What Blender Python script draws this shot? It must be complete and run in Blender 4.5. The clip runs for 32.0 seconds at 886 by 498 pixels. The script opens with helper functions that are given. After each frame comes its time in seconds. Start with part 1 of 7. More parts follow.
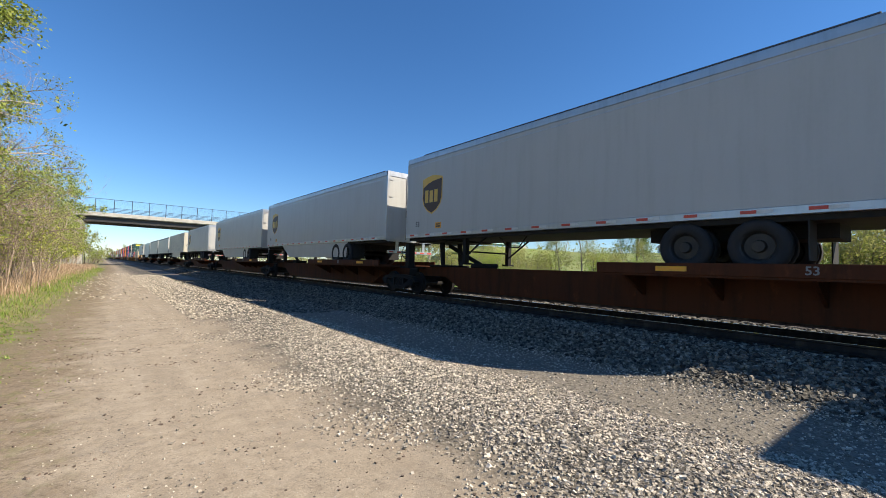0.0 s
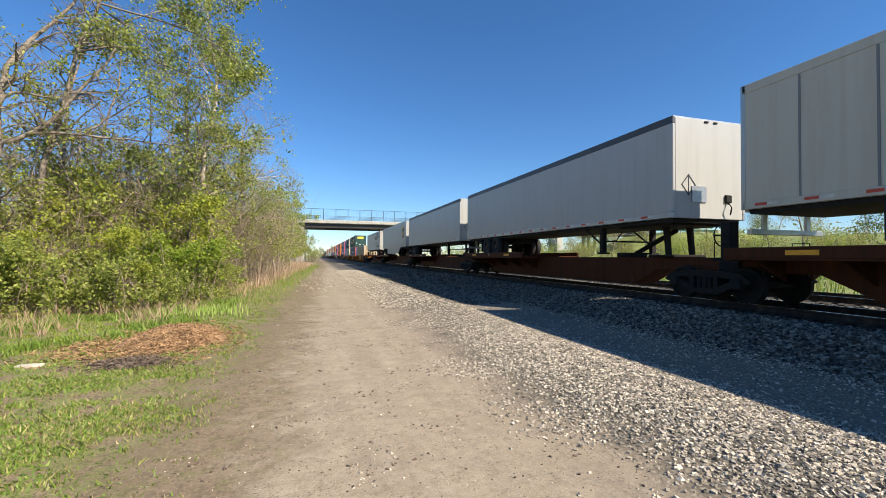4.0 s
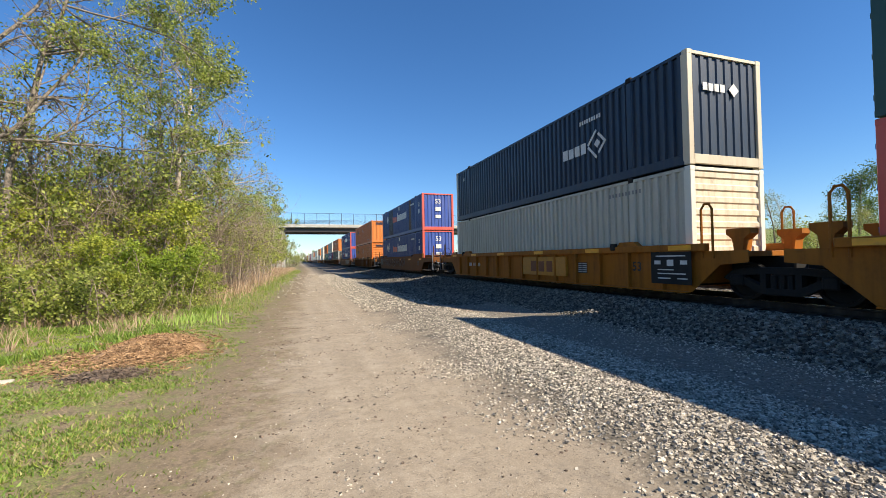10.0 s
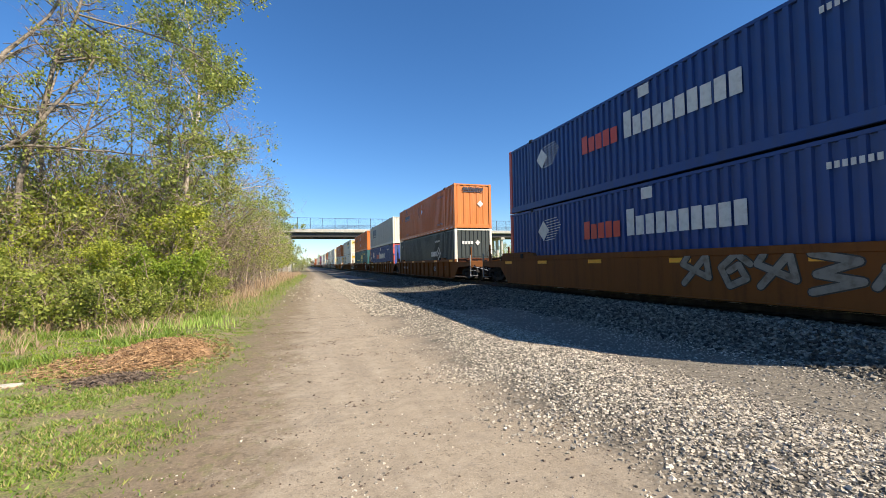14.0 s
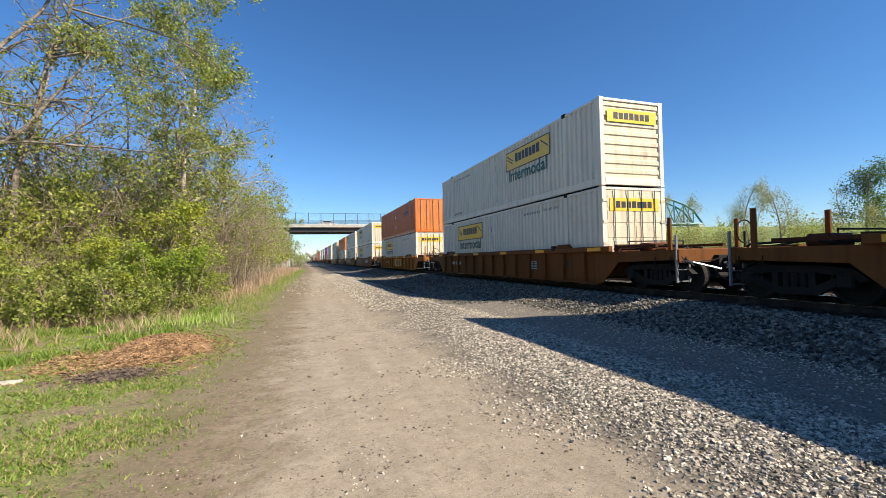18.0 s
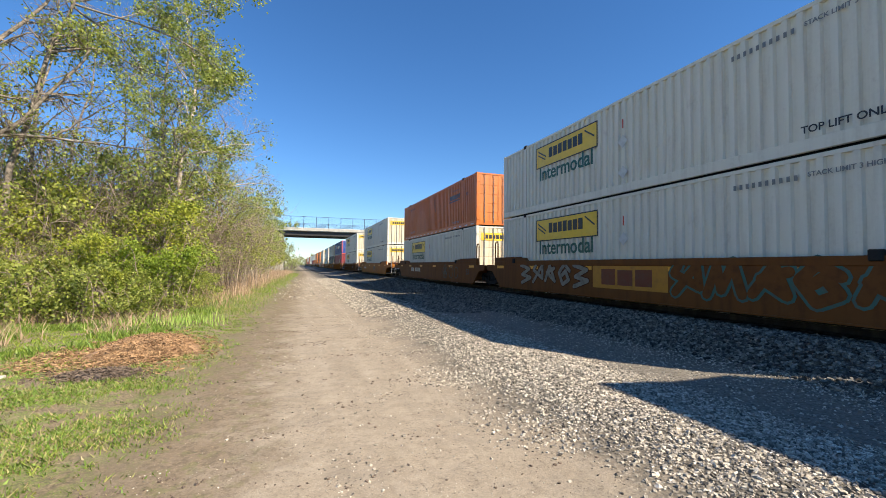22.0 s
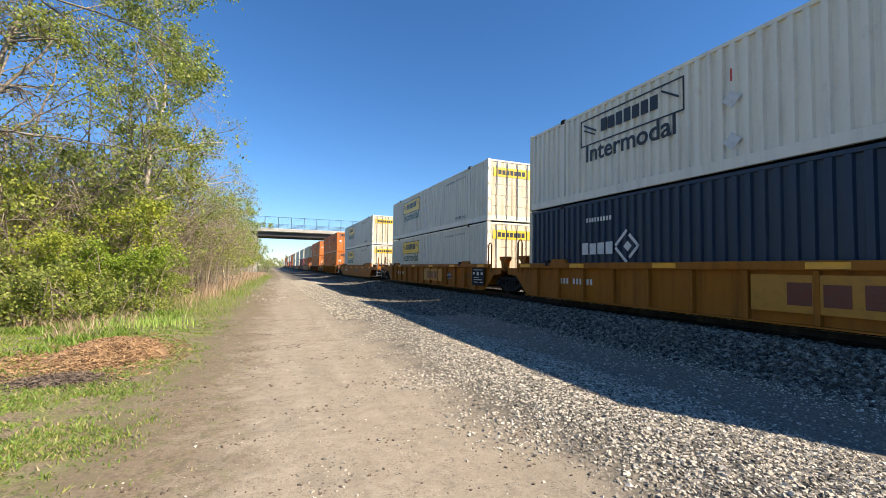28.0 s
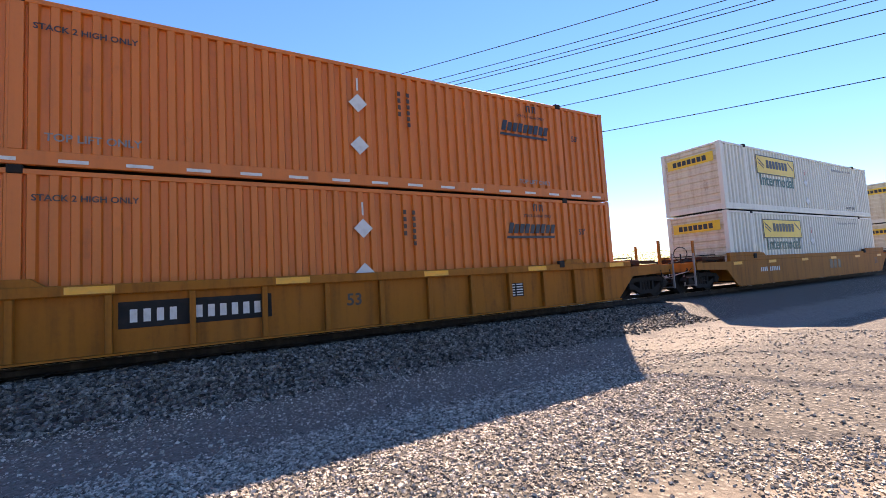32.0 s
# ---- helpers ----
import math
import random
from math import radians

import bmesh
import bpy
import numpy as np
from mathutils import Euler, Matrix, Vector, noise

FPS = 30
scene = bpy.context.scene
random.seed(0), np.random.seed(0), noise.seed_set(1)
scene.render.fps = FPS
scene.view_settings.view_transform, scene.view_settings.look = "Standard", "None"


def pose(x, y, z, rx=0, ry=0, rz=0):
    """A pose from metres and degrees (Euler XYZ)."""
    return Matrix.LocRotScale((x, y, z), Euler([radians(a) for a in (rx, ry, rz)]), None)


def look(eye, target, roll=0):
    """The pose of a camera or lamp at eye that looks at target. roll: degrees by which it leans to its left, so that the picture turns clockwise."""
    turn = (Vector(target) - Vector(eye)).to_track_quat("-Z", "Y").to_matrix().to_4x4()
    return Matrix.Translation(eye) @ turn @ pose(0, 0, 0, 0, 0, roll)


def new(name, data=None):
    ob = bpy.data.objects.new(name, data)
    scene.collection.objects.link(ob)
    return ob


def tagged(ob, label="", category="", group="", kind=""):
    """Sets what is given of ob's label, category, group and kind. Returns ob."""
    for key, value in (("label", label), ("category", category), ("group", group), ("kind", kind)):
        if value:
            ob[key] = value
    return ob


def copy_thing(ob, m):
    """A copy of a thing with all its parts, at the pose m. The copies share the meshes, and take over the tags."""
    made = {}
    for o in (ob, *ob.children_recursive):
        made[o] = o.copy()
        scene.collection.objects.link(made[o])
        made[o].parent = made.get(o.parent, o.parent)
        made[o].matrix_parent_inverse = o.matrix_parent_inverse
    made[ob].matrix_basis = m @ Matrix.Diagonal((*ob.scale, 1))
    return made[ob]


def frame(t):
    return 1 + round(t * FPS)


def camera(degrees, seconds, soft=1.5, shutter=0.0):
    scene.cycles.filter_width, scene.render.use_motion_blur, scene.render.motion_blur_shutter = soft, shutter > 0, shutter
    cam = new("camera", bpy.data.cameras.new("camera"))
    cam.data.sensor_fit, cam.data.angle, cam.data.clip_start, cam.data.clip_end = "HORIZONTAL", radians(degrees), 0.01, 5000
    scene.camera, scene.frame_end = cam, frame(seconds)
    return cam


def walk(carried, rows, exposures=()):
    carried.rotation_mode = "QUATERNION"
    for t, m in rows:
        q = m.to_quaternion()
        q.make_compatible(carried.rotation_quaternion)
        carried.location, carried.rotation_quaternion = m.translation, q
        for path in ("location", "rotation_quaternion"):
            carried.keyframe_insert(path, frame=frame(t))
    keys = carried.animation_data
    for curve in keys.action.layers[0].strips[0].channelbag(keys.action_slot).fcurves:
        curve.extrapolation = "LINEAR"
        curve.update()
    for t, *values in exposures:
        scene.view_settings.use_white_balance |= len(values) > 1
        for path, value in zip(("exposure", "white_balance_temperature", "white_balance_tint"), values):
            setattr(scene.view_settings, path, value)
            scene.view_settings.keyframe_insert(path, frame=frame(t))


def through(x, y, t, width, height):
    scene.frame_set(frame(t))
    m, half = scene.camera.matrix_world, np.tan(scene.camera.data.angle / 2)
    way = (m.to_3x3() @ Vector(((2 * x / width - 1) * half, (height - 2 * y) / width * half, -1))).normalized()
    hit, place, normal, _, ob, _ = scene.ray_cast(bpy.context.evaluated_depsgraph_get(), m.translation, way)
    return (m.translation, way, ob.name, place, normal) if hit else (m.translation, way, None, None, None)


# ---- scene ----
# The camera stands on the gravel path beside the track and turns on the spot.
EYE = (0.0, 0.0, 1.6)


def aim(yaw, tilt, lean):
    a, b = radians(yaw), radians(tilt)
    way = Vector((math.sin(a) * math.cos(b), math.cos(a) * math.cos(b), math.sin(b)))
    return look(EYE, Vector(EYE) + way, lean)


cam = camera(92.4, 32.0, soft=0.5)
TURNS = [
(0, 38.85, 2.54, 1.80), (0.5, 29.34, 0.40, -0.27), (1, 24.68, 0.49, -0.11), (1.5, 21.82, 0.92, 0.17), (2, 19.93, 1.03, 0.39),
    (2.5, 18.44, 1.10, 0.47), (3, 17.47, 1.07, 0.39), (3.5, 16.88, 1.03, 0.31), (5.5, 16.48, 1.14, 0.41), (6, 16.57, 1.11, 0.40),
    (6.5, 16.60, 1.20, 0.17), (7, 16.67, 1.36, -0.12), (7.5, 16.78, 1.60, -0.33), (8, 17.11, 1.76, -0.53), (8.5, 17.64, 1.75, -0.68),
    (9, 18.25, 1.58, -0.81), (9.5, 18.73, 1.42, -0.78), (10, 18.95, 1.29, -1.00), (10.5, 18.82, 1.35, -0.96), (11, 18.61, 1.43, -1.07),
    (11.5, 18.47, 1.52, -1.11), (12, 18.41, 1.68, -1.28), (12.5, 18.47, 1.75, -1.13), (13, 18.39, 1.86, -1.16), (13.5, 18.28, 1.91, -1.08),
    (14, 18.24, 1.93, -0.97), (14.5, 18.29, 1.82, -0.84), (16.5, 18.47, 1.36, -0.88), (17, 18.39, 1.30, -1.06), (17.5, 18.39, 1.28, -1.08),
    (18, 18.41, 1.19, -1.28), (18.5, 18.46, 1.16, -1.38), (19, 18.48, 1.19, -1.55), (19.5, 18.44, 1.41, -1.74), (20, 18.43, 1.84, -1.53),
    (20.5, 18.57, 2.19, -0.84), (21, 18.75, 2.41, -0.07), (21.5, 18.91, 2.41, 0.57), (22, 19.13, 2.27, 0.61), (22.5, 19.64, 2.13, 0.76),
    (23, 20.42, 2.16, 0.96), (23.5, 21.21, 2.22, 1.19), (24, 21.94, 2.33, 1.18), (24.5, 22.73, 2.64, 1.07), (26.5, 22.75, 3.48, 0.23),
    (27, 21.94, 3.38, 0.52), (27.5, 21.66, 3.11, 0.78), (28, 22.20, 2.64, 0.93), (28.5, 23.34, 2.11, 1.02), (29, 24.75, 1.46, 0.95),
    (29.5, 26.12, 1.09, 1.17), (30, 27.64, 1.34, 0.98), (30.5, 28.70, 2.22, 1.06), (30.8, 32.04, 2.84, 1.07), (31, 38.40, 3.70, 1.45),
    (31.1, 43.77, 4.15, 1.05), (31.3, 58.81, 4.81, 0.37), (31.6, 86.49, 5.23, -1.43), (31.8, 104.70, 4.81, -2.50), (32, 119.86, 4.11, -3.30),
]
walk(cam, [(t, aim(a, b, c)) for t, a, b, c in TURNS],
     exposures=[(0.0, 0.81, 6000, 11), (6.0, 0.79, 6000, 11), (9.0, 0.79, 6000, 11), (11.5, 0.89, 6000, 11), (15.0, 0.89, 6000, 11), (18.0, 0.79, 6000, 11), (20.0, 0.93, 6000, 11), (23.1, 0.95, 6000, 11),
                (24.0, 0.65, 6000, 11), (24.8, 0.69, 6000, 11), (26.5, 0.95, 6000, 11), (28.0, 0.95, 6000, 11), (28.6, 0.85, 6000, 11), (29.2, 0.88, 6000, 11), (30.0, 0.67, 6000, 11), (31.0, 0.69, 6000, 11), (31.4, 0.9, 6150, 15), (31.7, 1.4, 6300, 22), (32.0, 1.68, 6700, 28)])

# ---- light ----
SUN_AZ, SUN_EL = 139.4, 39.1
world = bpy.data.worlds.new("sky")
scene.world = world
world.use_nodes = True
wn = world.node_tree
sky = wn.nodes.new("ShaderNodeTexSky")
sky.sky_type = "NISHITA"
sky.sun_disc = False
sky.sun_elevation = radians(SUN_EL)
sky.sun_rotation = radians(SUN_AZ)
sky.air_density, sky.dust_density, sky.ozone_density = 1.0, 0.0, 6.0
deep = wn.nodes.new("ShaderNodeHueSaturation")
deep.inputs["Saturation"].default_value = 1.12
wn.links.new(sky.outputs[0], deep.inputs["Color"])
wn.links.new(deep.outputs[0], wn.nodes["Background"].inputs[0])
wn.nodes["Background"].inputs[1].default_value = 0.082
sun = new("sun", bpy.data.lights.new("sun", "SUN"))
sun.data.energy, sun.data.angle, sun.data.color = 5.0, radians(0.53), (1.0, 0.855, 0.635)
to_sun = Vector((math.sin(radians(SUN_AZ)) * math.cos(radians(SUN_EL)),
                 math.cos(radians(SUN_AZ)) * math.cos(radians(SUN_EL)), math.sin(radians(SUN_EL))))
sun.matrix_world = look(to_sun * 50, (0, 0, 0))

# ---- materials ----
def mat_nodes(name):
    m = bpy.data.materials.new(name)
    m.use_nodes = True
    return m, m.node_tree, m.node_tree.nodes["Principled BSDF"]


def mixer(nt, fac, a, b):
    n = nt.nodes.new("ShaderNodeMix")
    n.data_type = "RGBA"
    for sock, v in ((0, fac), (6, a), (7, b)):
        if isinstance(v, (tuple, float, int)):
            n.inputs[sock].default_value = (*v, 1) if isinstance(v, tuple) else v
        else:
            nt.links.new(v, n.inputs[sock])
    return n.outputs[2]


def ramp(nt, src, lo, hi):
    n = nt.nodes.new("ShaderNodeMapRange")
    n.interpolation_type = "SMOOTHSTEP"
    nt.links.new(src, n.inputs[0])
    n.inputs[1].default_value, n.inputs[2].default_value = lo, hi
    return n.outputs[0]


def noise_tex(nt, scale, detail=3, vec=None, stretch=None, rough=0.55):
    n = nt.nodes.new("ShaderNodeTexNoise")
    n.inputs["Scale"].default_value, n.inputs["Detail"].default_value = scale, detail
    n.inputs["Roughness"].default_value = rough
    if vec is not None:
        if stretch:
            mp = nt.nodes.new("ShaderNodeMapping")
            mp.inputs["Scale"].default_value = stretch
            nt.links.new(vec, mp.inputs[0])
            vec = mp.outputs[0]
        nt.links.new(vec, n.inputs["Vector"])
    return n.outputs["Fac"]


def maths(nt, op, a, b=0.0):
    n = nt.nodes.new("ShaderNodeMath")
    n.operation = op
    for i, v in enumerate((a, b)):
        if isinstance(v, (int, float)):
            n.inputs[i].default_value = v
        else:
            nt.links.new(v, n.inputs[i])
    return n.outputs[0]


def bump(nt, bsdf, height, strength=0.3, dist=0.02):
    n = nt.nodes.new("ShaderNodeBump")
    n.inputs["Strength"].default_value, n.inputs["Distance"].default_value = strength, dist
    nt.links.new(height, n.inputs["Height"])
    nt.links.new(n.outputs[0], bsdf.inputs["Normal"])


def coords(nt, kind="Object"):
    return nt.nodes.new("ShaderNodeTexCoord").outputs[kind]


def paint(name, col, dirt=0.35, dirt_col=(0.09, 0.07, 0.05), rough=0.45, rust=0.0, metal=0.0, fade=0.12):
    """Painted steel with fading, streaks of grime running down, and rust blooms."""
    m, nt, b = mat_nodes(name)
    co = coords(nt)
    info = nt.nodes.new("ShaderNodeObjectInfo")
    broad = noise_tex(nt, 0.9, 4, co)
    c = mixer(nt, maths(nt, "MULTIPLY", ramp(nt, broad, 0.35, 0.7), fade), col,
              tuple(min(1.0, 0.35 * v + 0.45 * max(col)) for v in col))
    streak = noise_tex(nt, 1.0, 4, co, (5.0, 5.0, 0.45))
    fine = noise_tex(nt, 14.0, 3, co)
    d = maths(nt, "MULTIPLY", ramp(nt, maths(nt, "ADD", streak, maths(nt, "MULTIPLY", fine, 0.25)), 0.52, 0.92), dirt)
    c = mixer(nt, d, c, dirt_col)
    if rust > 0:
        spots = noise_tex(nt, 2.6, 6, co, (1, 1, 0.5), 0.7)
        c = mixer(nt, maths(nt, "MULTIPLY", ramp(nt, spots, 0.58, 0.72), rust), c, (0.16, 0.05, 0.015))
    nt.links.new(c, b.inputs["Base Color"])
    r = maths(nt, "ADD", maths(nt, "MULTIPLY", broad, 0.2), rough - 0.08)
    nt.links.new(r, b.inputs["Roughness"])
    b.inputs["Metallic"].default_value = metal
    bump(nt, b, fine, 0.08, 0.01)
    return m


def rough_mat(name, col_a, col_b, scale=6.0, rough=0.85, relief=0.4, dist=0.02, island=0.0):
    """Matte natural surface: two tones at two scales, with relief."""
    m, nt, b = mat_nodes(name)
    co = coords(nt, "Object")
    a = noise_tex(nt, scale, 5, co)
    f = noise_tex(nt, scale * 9, 3, co)
    k = maths(nt, "ADD", maths(nt, "MULTIPLY", a, 0.65), maths(nt, "MULTIPLY", f, 0.35))
    c = mixer(nt, ramp(nt, k, 0.36, 0.66), col_a, col_b)
    if island:
        g = nt.nodes.new("ShaderNodeNewGeometry")
        v = nt.nodes.new("ShaderNodeHueSaturation")
        nt.links.new(maths(nt, "ADD", maths(nt, "MULTIPLY", g.outputs["Random Per Island"], island), 1 - island * 0.5), v.inputs["Value"])
        nt.links.new(c, v.inputs["Color"])
        c = v.outputs[0]
    nt.links.new(c, b.inputs["Base Color"])
    b.inputs["Roughness"].default_value = rough
    bump(nt, b, k, relief, dist)
    return m


def leaf_mat(name, cols, through=0.3):
    m, nt, b = mat_nodes(name)
    g = nt.nodes.new("ShaderNodeNewGeometry")
    r = nt.nodes.new("ShaderNodeValToRGB")
    el = r.color_ramp.elements
    el[0].color, el[1].color = (*cols[0], 1), (*cols[-1], 1)
    for i, c in enumerate(cols[1:-1]):
        e = el.new((i + 1) / (len(cols) - 1))
        e.color = (*c, 1)
    nt.links.new(g.outputs["Random Per Island"], r.inputs[0])
    nt.links.new(r.outputs[0], b.inputs["Base Color"])
    b.inputs["Roughness"].default_value = 0.55
    tr = nt.nodes.new("ShaderNodeBsdfTranslucent")
    nt.links.new(r.outputs[0], tr.inputs[0])
    mx = nt.nodes.new("ShaderNodeMixShader")
    mx.inputs[0].default_value = through
    out = nt.nodes["Material Output"]
    nt.links.new(b.outputs[0], mx.inputs[1])
    nt.links.new(tr.outputs[0], mx.inputs[2])
    nt.links.new(mx.outputs[0], out.inputs[0])
    return m


ORANGE = paint("orange_paint", (0.6, 0.15, 0.012), 0.3, (0.24, 0.07, 0.015), rust=0.25, fade=0.03)
ORANGE_B = paint("bright_orange_paint", (0.6, 0.185, 0.03), 0.5, (0.25, 0.09, 0.02), fade=0.04)
WHITE = paint("white_paint", (0.73, 0.69, 0.58), 0.28, (0.3, 0.24, 0.17), rust=0.15)
OFFWHITE = paint("weathered_white_paint", (0.68, 0.6, 0.44), 0.5, (0.36, 0.2, 0.08), rust=0.4)
GREYWHITE = paint("grey_white_paint", (0.5, 0.475, 0.39), 0.3)
BLUE = paint("blue_paint", (0.014, 0.05, 0.2), 0.3, (0.05, 0.05, 0.07), rust=0.1)
BLUE_B = paint("bright_blue_paint", (0.024, 0.064, 0.304), 0.25, (0.3, 0.3, 0.3))
FADED_BLUE = paint("faded_blue_paint", (0.035, 0.075, 0.115), 0.6, (0.14, 0.13, 0.12), 0.6, rust=0.3)
RED = paint("red_post_paint", (0.62, 0.09, 0.06), 0.2)
NAVY = paint("navy_paint", (0.0105, 0.027, 0.057), 0.3, (0.08, 0.075, 0.07))
CHARCOAL = paint("charcoal_paint", (0.035, 0.045, 0.042), 0.3, (0.08, 0.075, 0.07))
CREAM = paint("cream_paint", (0.594, 0.522, 0.378), 0.3, (0.3, 0.17, 0.08), rust=0.25)
GREEN = paint("green_paint", (0.022, 0.07, 0.06), 0.3, (0.1, 0.1, 0.09))
TEAL = paint("teal_paint", (0.025, 0.12, 0.13), 0.3, (0.1, 0.09, 0.08))
TAN = paint("tan_paint", (0.527, 0.408, 0.255), 0.35, (0.25, 0.12, 0.05), rust=0.4)
MAROON = paint("maroon_paint", (0.288, 0.036, 0.048), 0.3, (0.15, 0.07, 0.06))
CAR_YELLOW = paint("railcar_yellow_paint", (0.35, 0.12, 0.009), 0.6, (0.11, 0.043, 0.01), 0.6, rust=0.35, fade=0.05)
CAR_BROWN = paint("railcar_brown_paint", (0.165, 0.057, 0.01), 0.6, (0.07, 0.028, 0.009), 0.65, rust=0.45, fade=0.05)
CAR_RUST = paint("railcar_rust_paint", (0.078, 0.023, 0.007), 0.65, (0.025, 0.012, 0.006), 0.7, rust=0.5, fade=0.05)
TRAILER = paint("trailer_aluminium_white", (0.46, 0.455, 0.43), 0.2, (0.28, 0.26, 0.22), 0.38)
TRAILER_CREAM = paint("trailer_cream", (0.560, 0.520, 0.416), 0.25, (0.35, 0.27, 0.16), 0.4)
TRAILER_WARM = paint("trailer_warm_white", (0.48, 0.455, 0.4), 0.25, (0.35, 0.27, 0.16), 0.4)
ALU = paint("bare_aluminium", (0.5, 0.51, 0.52), 0.3, (0.2, 0.2, 0.19), 0.35, metal=0.8)
DARK_ROOF = paint("dark_roof_rail", (0.06, 0.065, 0.075), 0.3)
for m in (CAR_YELLOW, CAR_BROWN, CAR_RUST):
    m.node_tree.nodes["Principled BSDF"].inputs["Specular IOR Level"].default_value = 0.2
BLACK = paint("black_steel", (0.008, 0.008, 0.008), 0.5, (0.03, 0.022, 0.016), 0.8)
GRIME = paint("grimy_cast_steel", (0.006, 0.005, 0.004), 0.5, (0.022, 0.014, 0.009), 0.85, rust=0.06)
TYRE = paint("tyre_rubber", (0.016, 0.016, 0.017), 0.4, (0.07, 0.06, 0.05), 0.8)
RIM = paint("wheel_rim", (0.03, 0.029, 0.028), 0.6, rough=0.5, metal=0.4)
STEEL = paint("worn_steel", (0.42, 0.4, 0.38), 0.2, rough=0.25, metal=1.0)
RAIL_RUST = paint("rail_rust", (0.013, 0.008, 0.006), 0.5, rough=0.8)
YELLOW = paint("yellow_panel", (0.82, 0.53, 0.02), 0.15, rough=0.4)
AMBER = paint("amber_reflector", (0.85, 0.38, 0.01), 0.25, rough=0.35)
GREEN_INK = paint("green_lettering", (0.012, 0.1, 0.075), 0.1)
DARK_PATCH = paint("dark_slate_paint", (0.012, 0.02, 0.04), 0.3)
OWNER_YELLOW = paint("owner_panel_yellow", (0.47, 0.2, 0.012), 0.4, (0.2, 0.09, 0.02), fade=0.03)
OWNER_RED = paint("faded_red_marks", (0.15, 0.028, 0.012), 0.4, fade=0.03)
BROWN_INK = paint("brown_lettering", (0.05, 0.02, 0.01), 0.5)
INK = paint("dark_lettering", (0.02, 0.022, 0.03), 0.1)
NAVY_INK = paint("navy_lettering", (0.013, 0.018, 0.045), 0.1)
GREY_INK = paint("grey_lettering", (0.2, 0.2, 0.2), 0.1)
WHITE_INK = paint("white_lettering", (0.637, 0.629, 0.595), 0.25)
RED_INK = paint("red_lettering", (0.55, 0.06, 0.03), 0.1)
YELLOW_INK = paint("yellow_lettering", (0.72, 0.6, 0.06), 0.3)
SHIELD = paint("brown_shield", (0.07, 0.035, 0.018), 0.1)
GOLD = paint("gold_shield", (0.72, 0.45, 0.06), 0.1)
PLACARD = paint("placard_grey", (0.6, 0.6, 0.58), 0.2)
SPRAY_A = paint("graffiti_pale", (0.22, 0.2, 0.165), 0.9)
SPRAY_B = paint("graffiti_teal", (0.03, 0.12, 0.1), 0.8)
SPRAY_C = paint("graffiti_black", (0.02, 0.02, 0.02), 0.4)
BARK = rough_mat("grey_bark", (0.1, 0.083, 0.064), (0.36, 0.3, 0.235), 9.0, 0.9, 0.6)
TWIG = rough_mat("twig_bark", (0.27, 0.215, 0.16), (0.58, 0.49, 0.385), 9.0, 0.9, 0.3)
BROWN_TWIG = rough_mat("brown_twig_bark", (0.16, 0.12, 0.088), (0.42, 0.33, 0.245), 9.0, 0.9, 0.3)
LEAF_SPRING = leaf_mat("spring_leaf", [(0.1, 0.135, 0.03), (0.27, 0.31, 0.06), (0.52, 0.55, 0.12), (0.2, 0.26, 0.04), (0.42, 0.46, 0.085)], 0.5)
LEAF_YELLOW = leaf_mat("yellow_green_leaf", [(0.24, 0.29, 0.03), (0.5, 0.52, 0.055), (0.38, 0.42, 0.045), (0.14, 0.19, 0.025)], 0.45)
LEAF_FRESH = leaf_mat("fresh_pale_leaf", [(0.26, 0.32, 0.06), (0.42, 0.47, 0.11), (0.34, 0.4, 0.08), (0.18, 0.23, 0.05)], 0.45)
LEAF_FAR = leaf_mat("pale_spring_leaf", [(0.24, 0.27, 0.06), (0.38, 0.39, 0.1), (0.3, 0.28, 0.12), (0.42, 0.4, 0.15), (0.28, 0.32, 0.07)], 0.55)
LEAF_FAR_GREEN = leaf_mat("fresh_far_leaf", [(0.24, 0.32, 0.05), (0.38, 0.45, 0.08), (0.3, 0.37, 0.06), (0.42, 0.45, 0.11)], 0.55)
LEAF_BRIGHT = leaf_mat("bright_green_leaf", [(0.15, 0.26, 0.03), (0.25, 0.36, 0.045), (0.1, 0.17, 0.022), (0.3, 0.36, 0.06)])
LEAF_YELLOW_GREEN = leaf_mat("lush_yellow_green_leaf", [(0.2, 0.3, 0.03), (0.36, 0.44, 0.045), (0.28, 0.37, 0.035), (0.13, 0.2, 0.02)], 0.45)
LEAF_DEEP = leaf_mat("deep_green_leaf", [(0.07, 0.12, 0.025), (0.12, 0.18, 0.035), (0.18, 0.24, 0.05)])
GRASS = leaf_mat("grass_blade", [(0.1, 0.17, 0.022), (0.2, 0.3, 0.038), (0.32, 0.38, 0.06), (0.48, 0.38, 0.19), (0.13, 0.22, 0.025), (0.15, 0.26, 0.03), (0.22, 0.32, 0.042), (0.26, 0.2, 0.1)], 0.3)
SHOOT = leaf_mat("pale_green_shoot", [(0.36, 0.5, 0.1), (0.46, 0.58, 0.15), (0.3, 0.44, 0.08)], 0.4)
LITTER = leaf_mat("brown_leaf_litter", [(0.07, 0.05, 0.03), (0.16, 0.115, 0.065), (0.26, 0.19, 0.11), (0.1, 0.07, 0.042)], 0.1)
STRAW = leaf_mat("dry_stalk", [(0.42, 0.3, 0.19), (0.55, 0.41, 0.27), (0.34, 0.23, 0.14), (0.46, 0.3, 0.2)], 0.25)
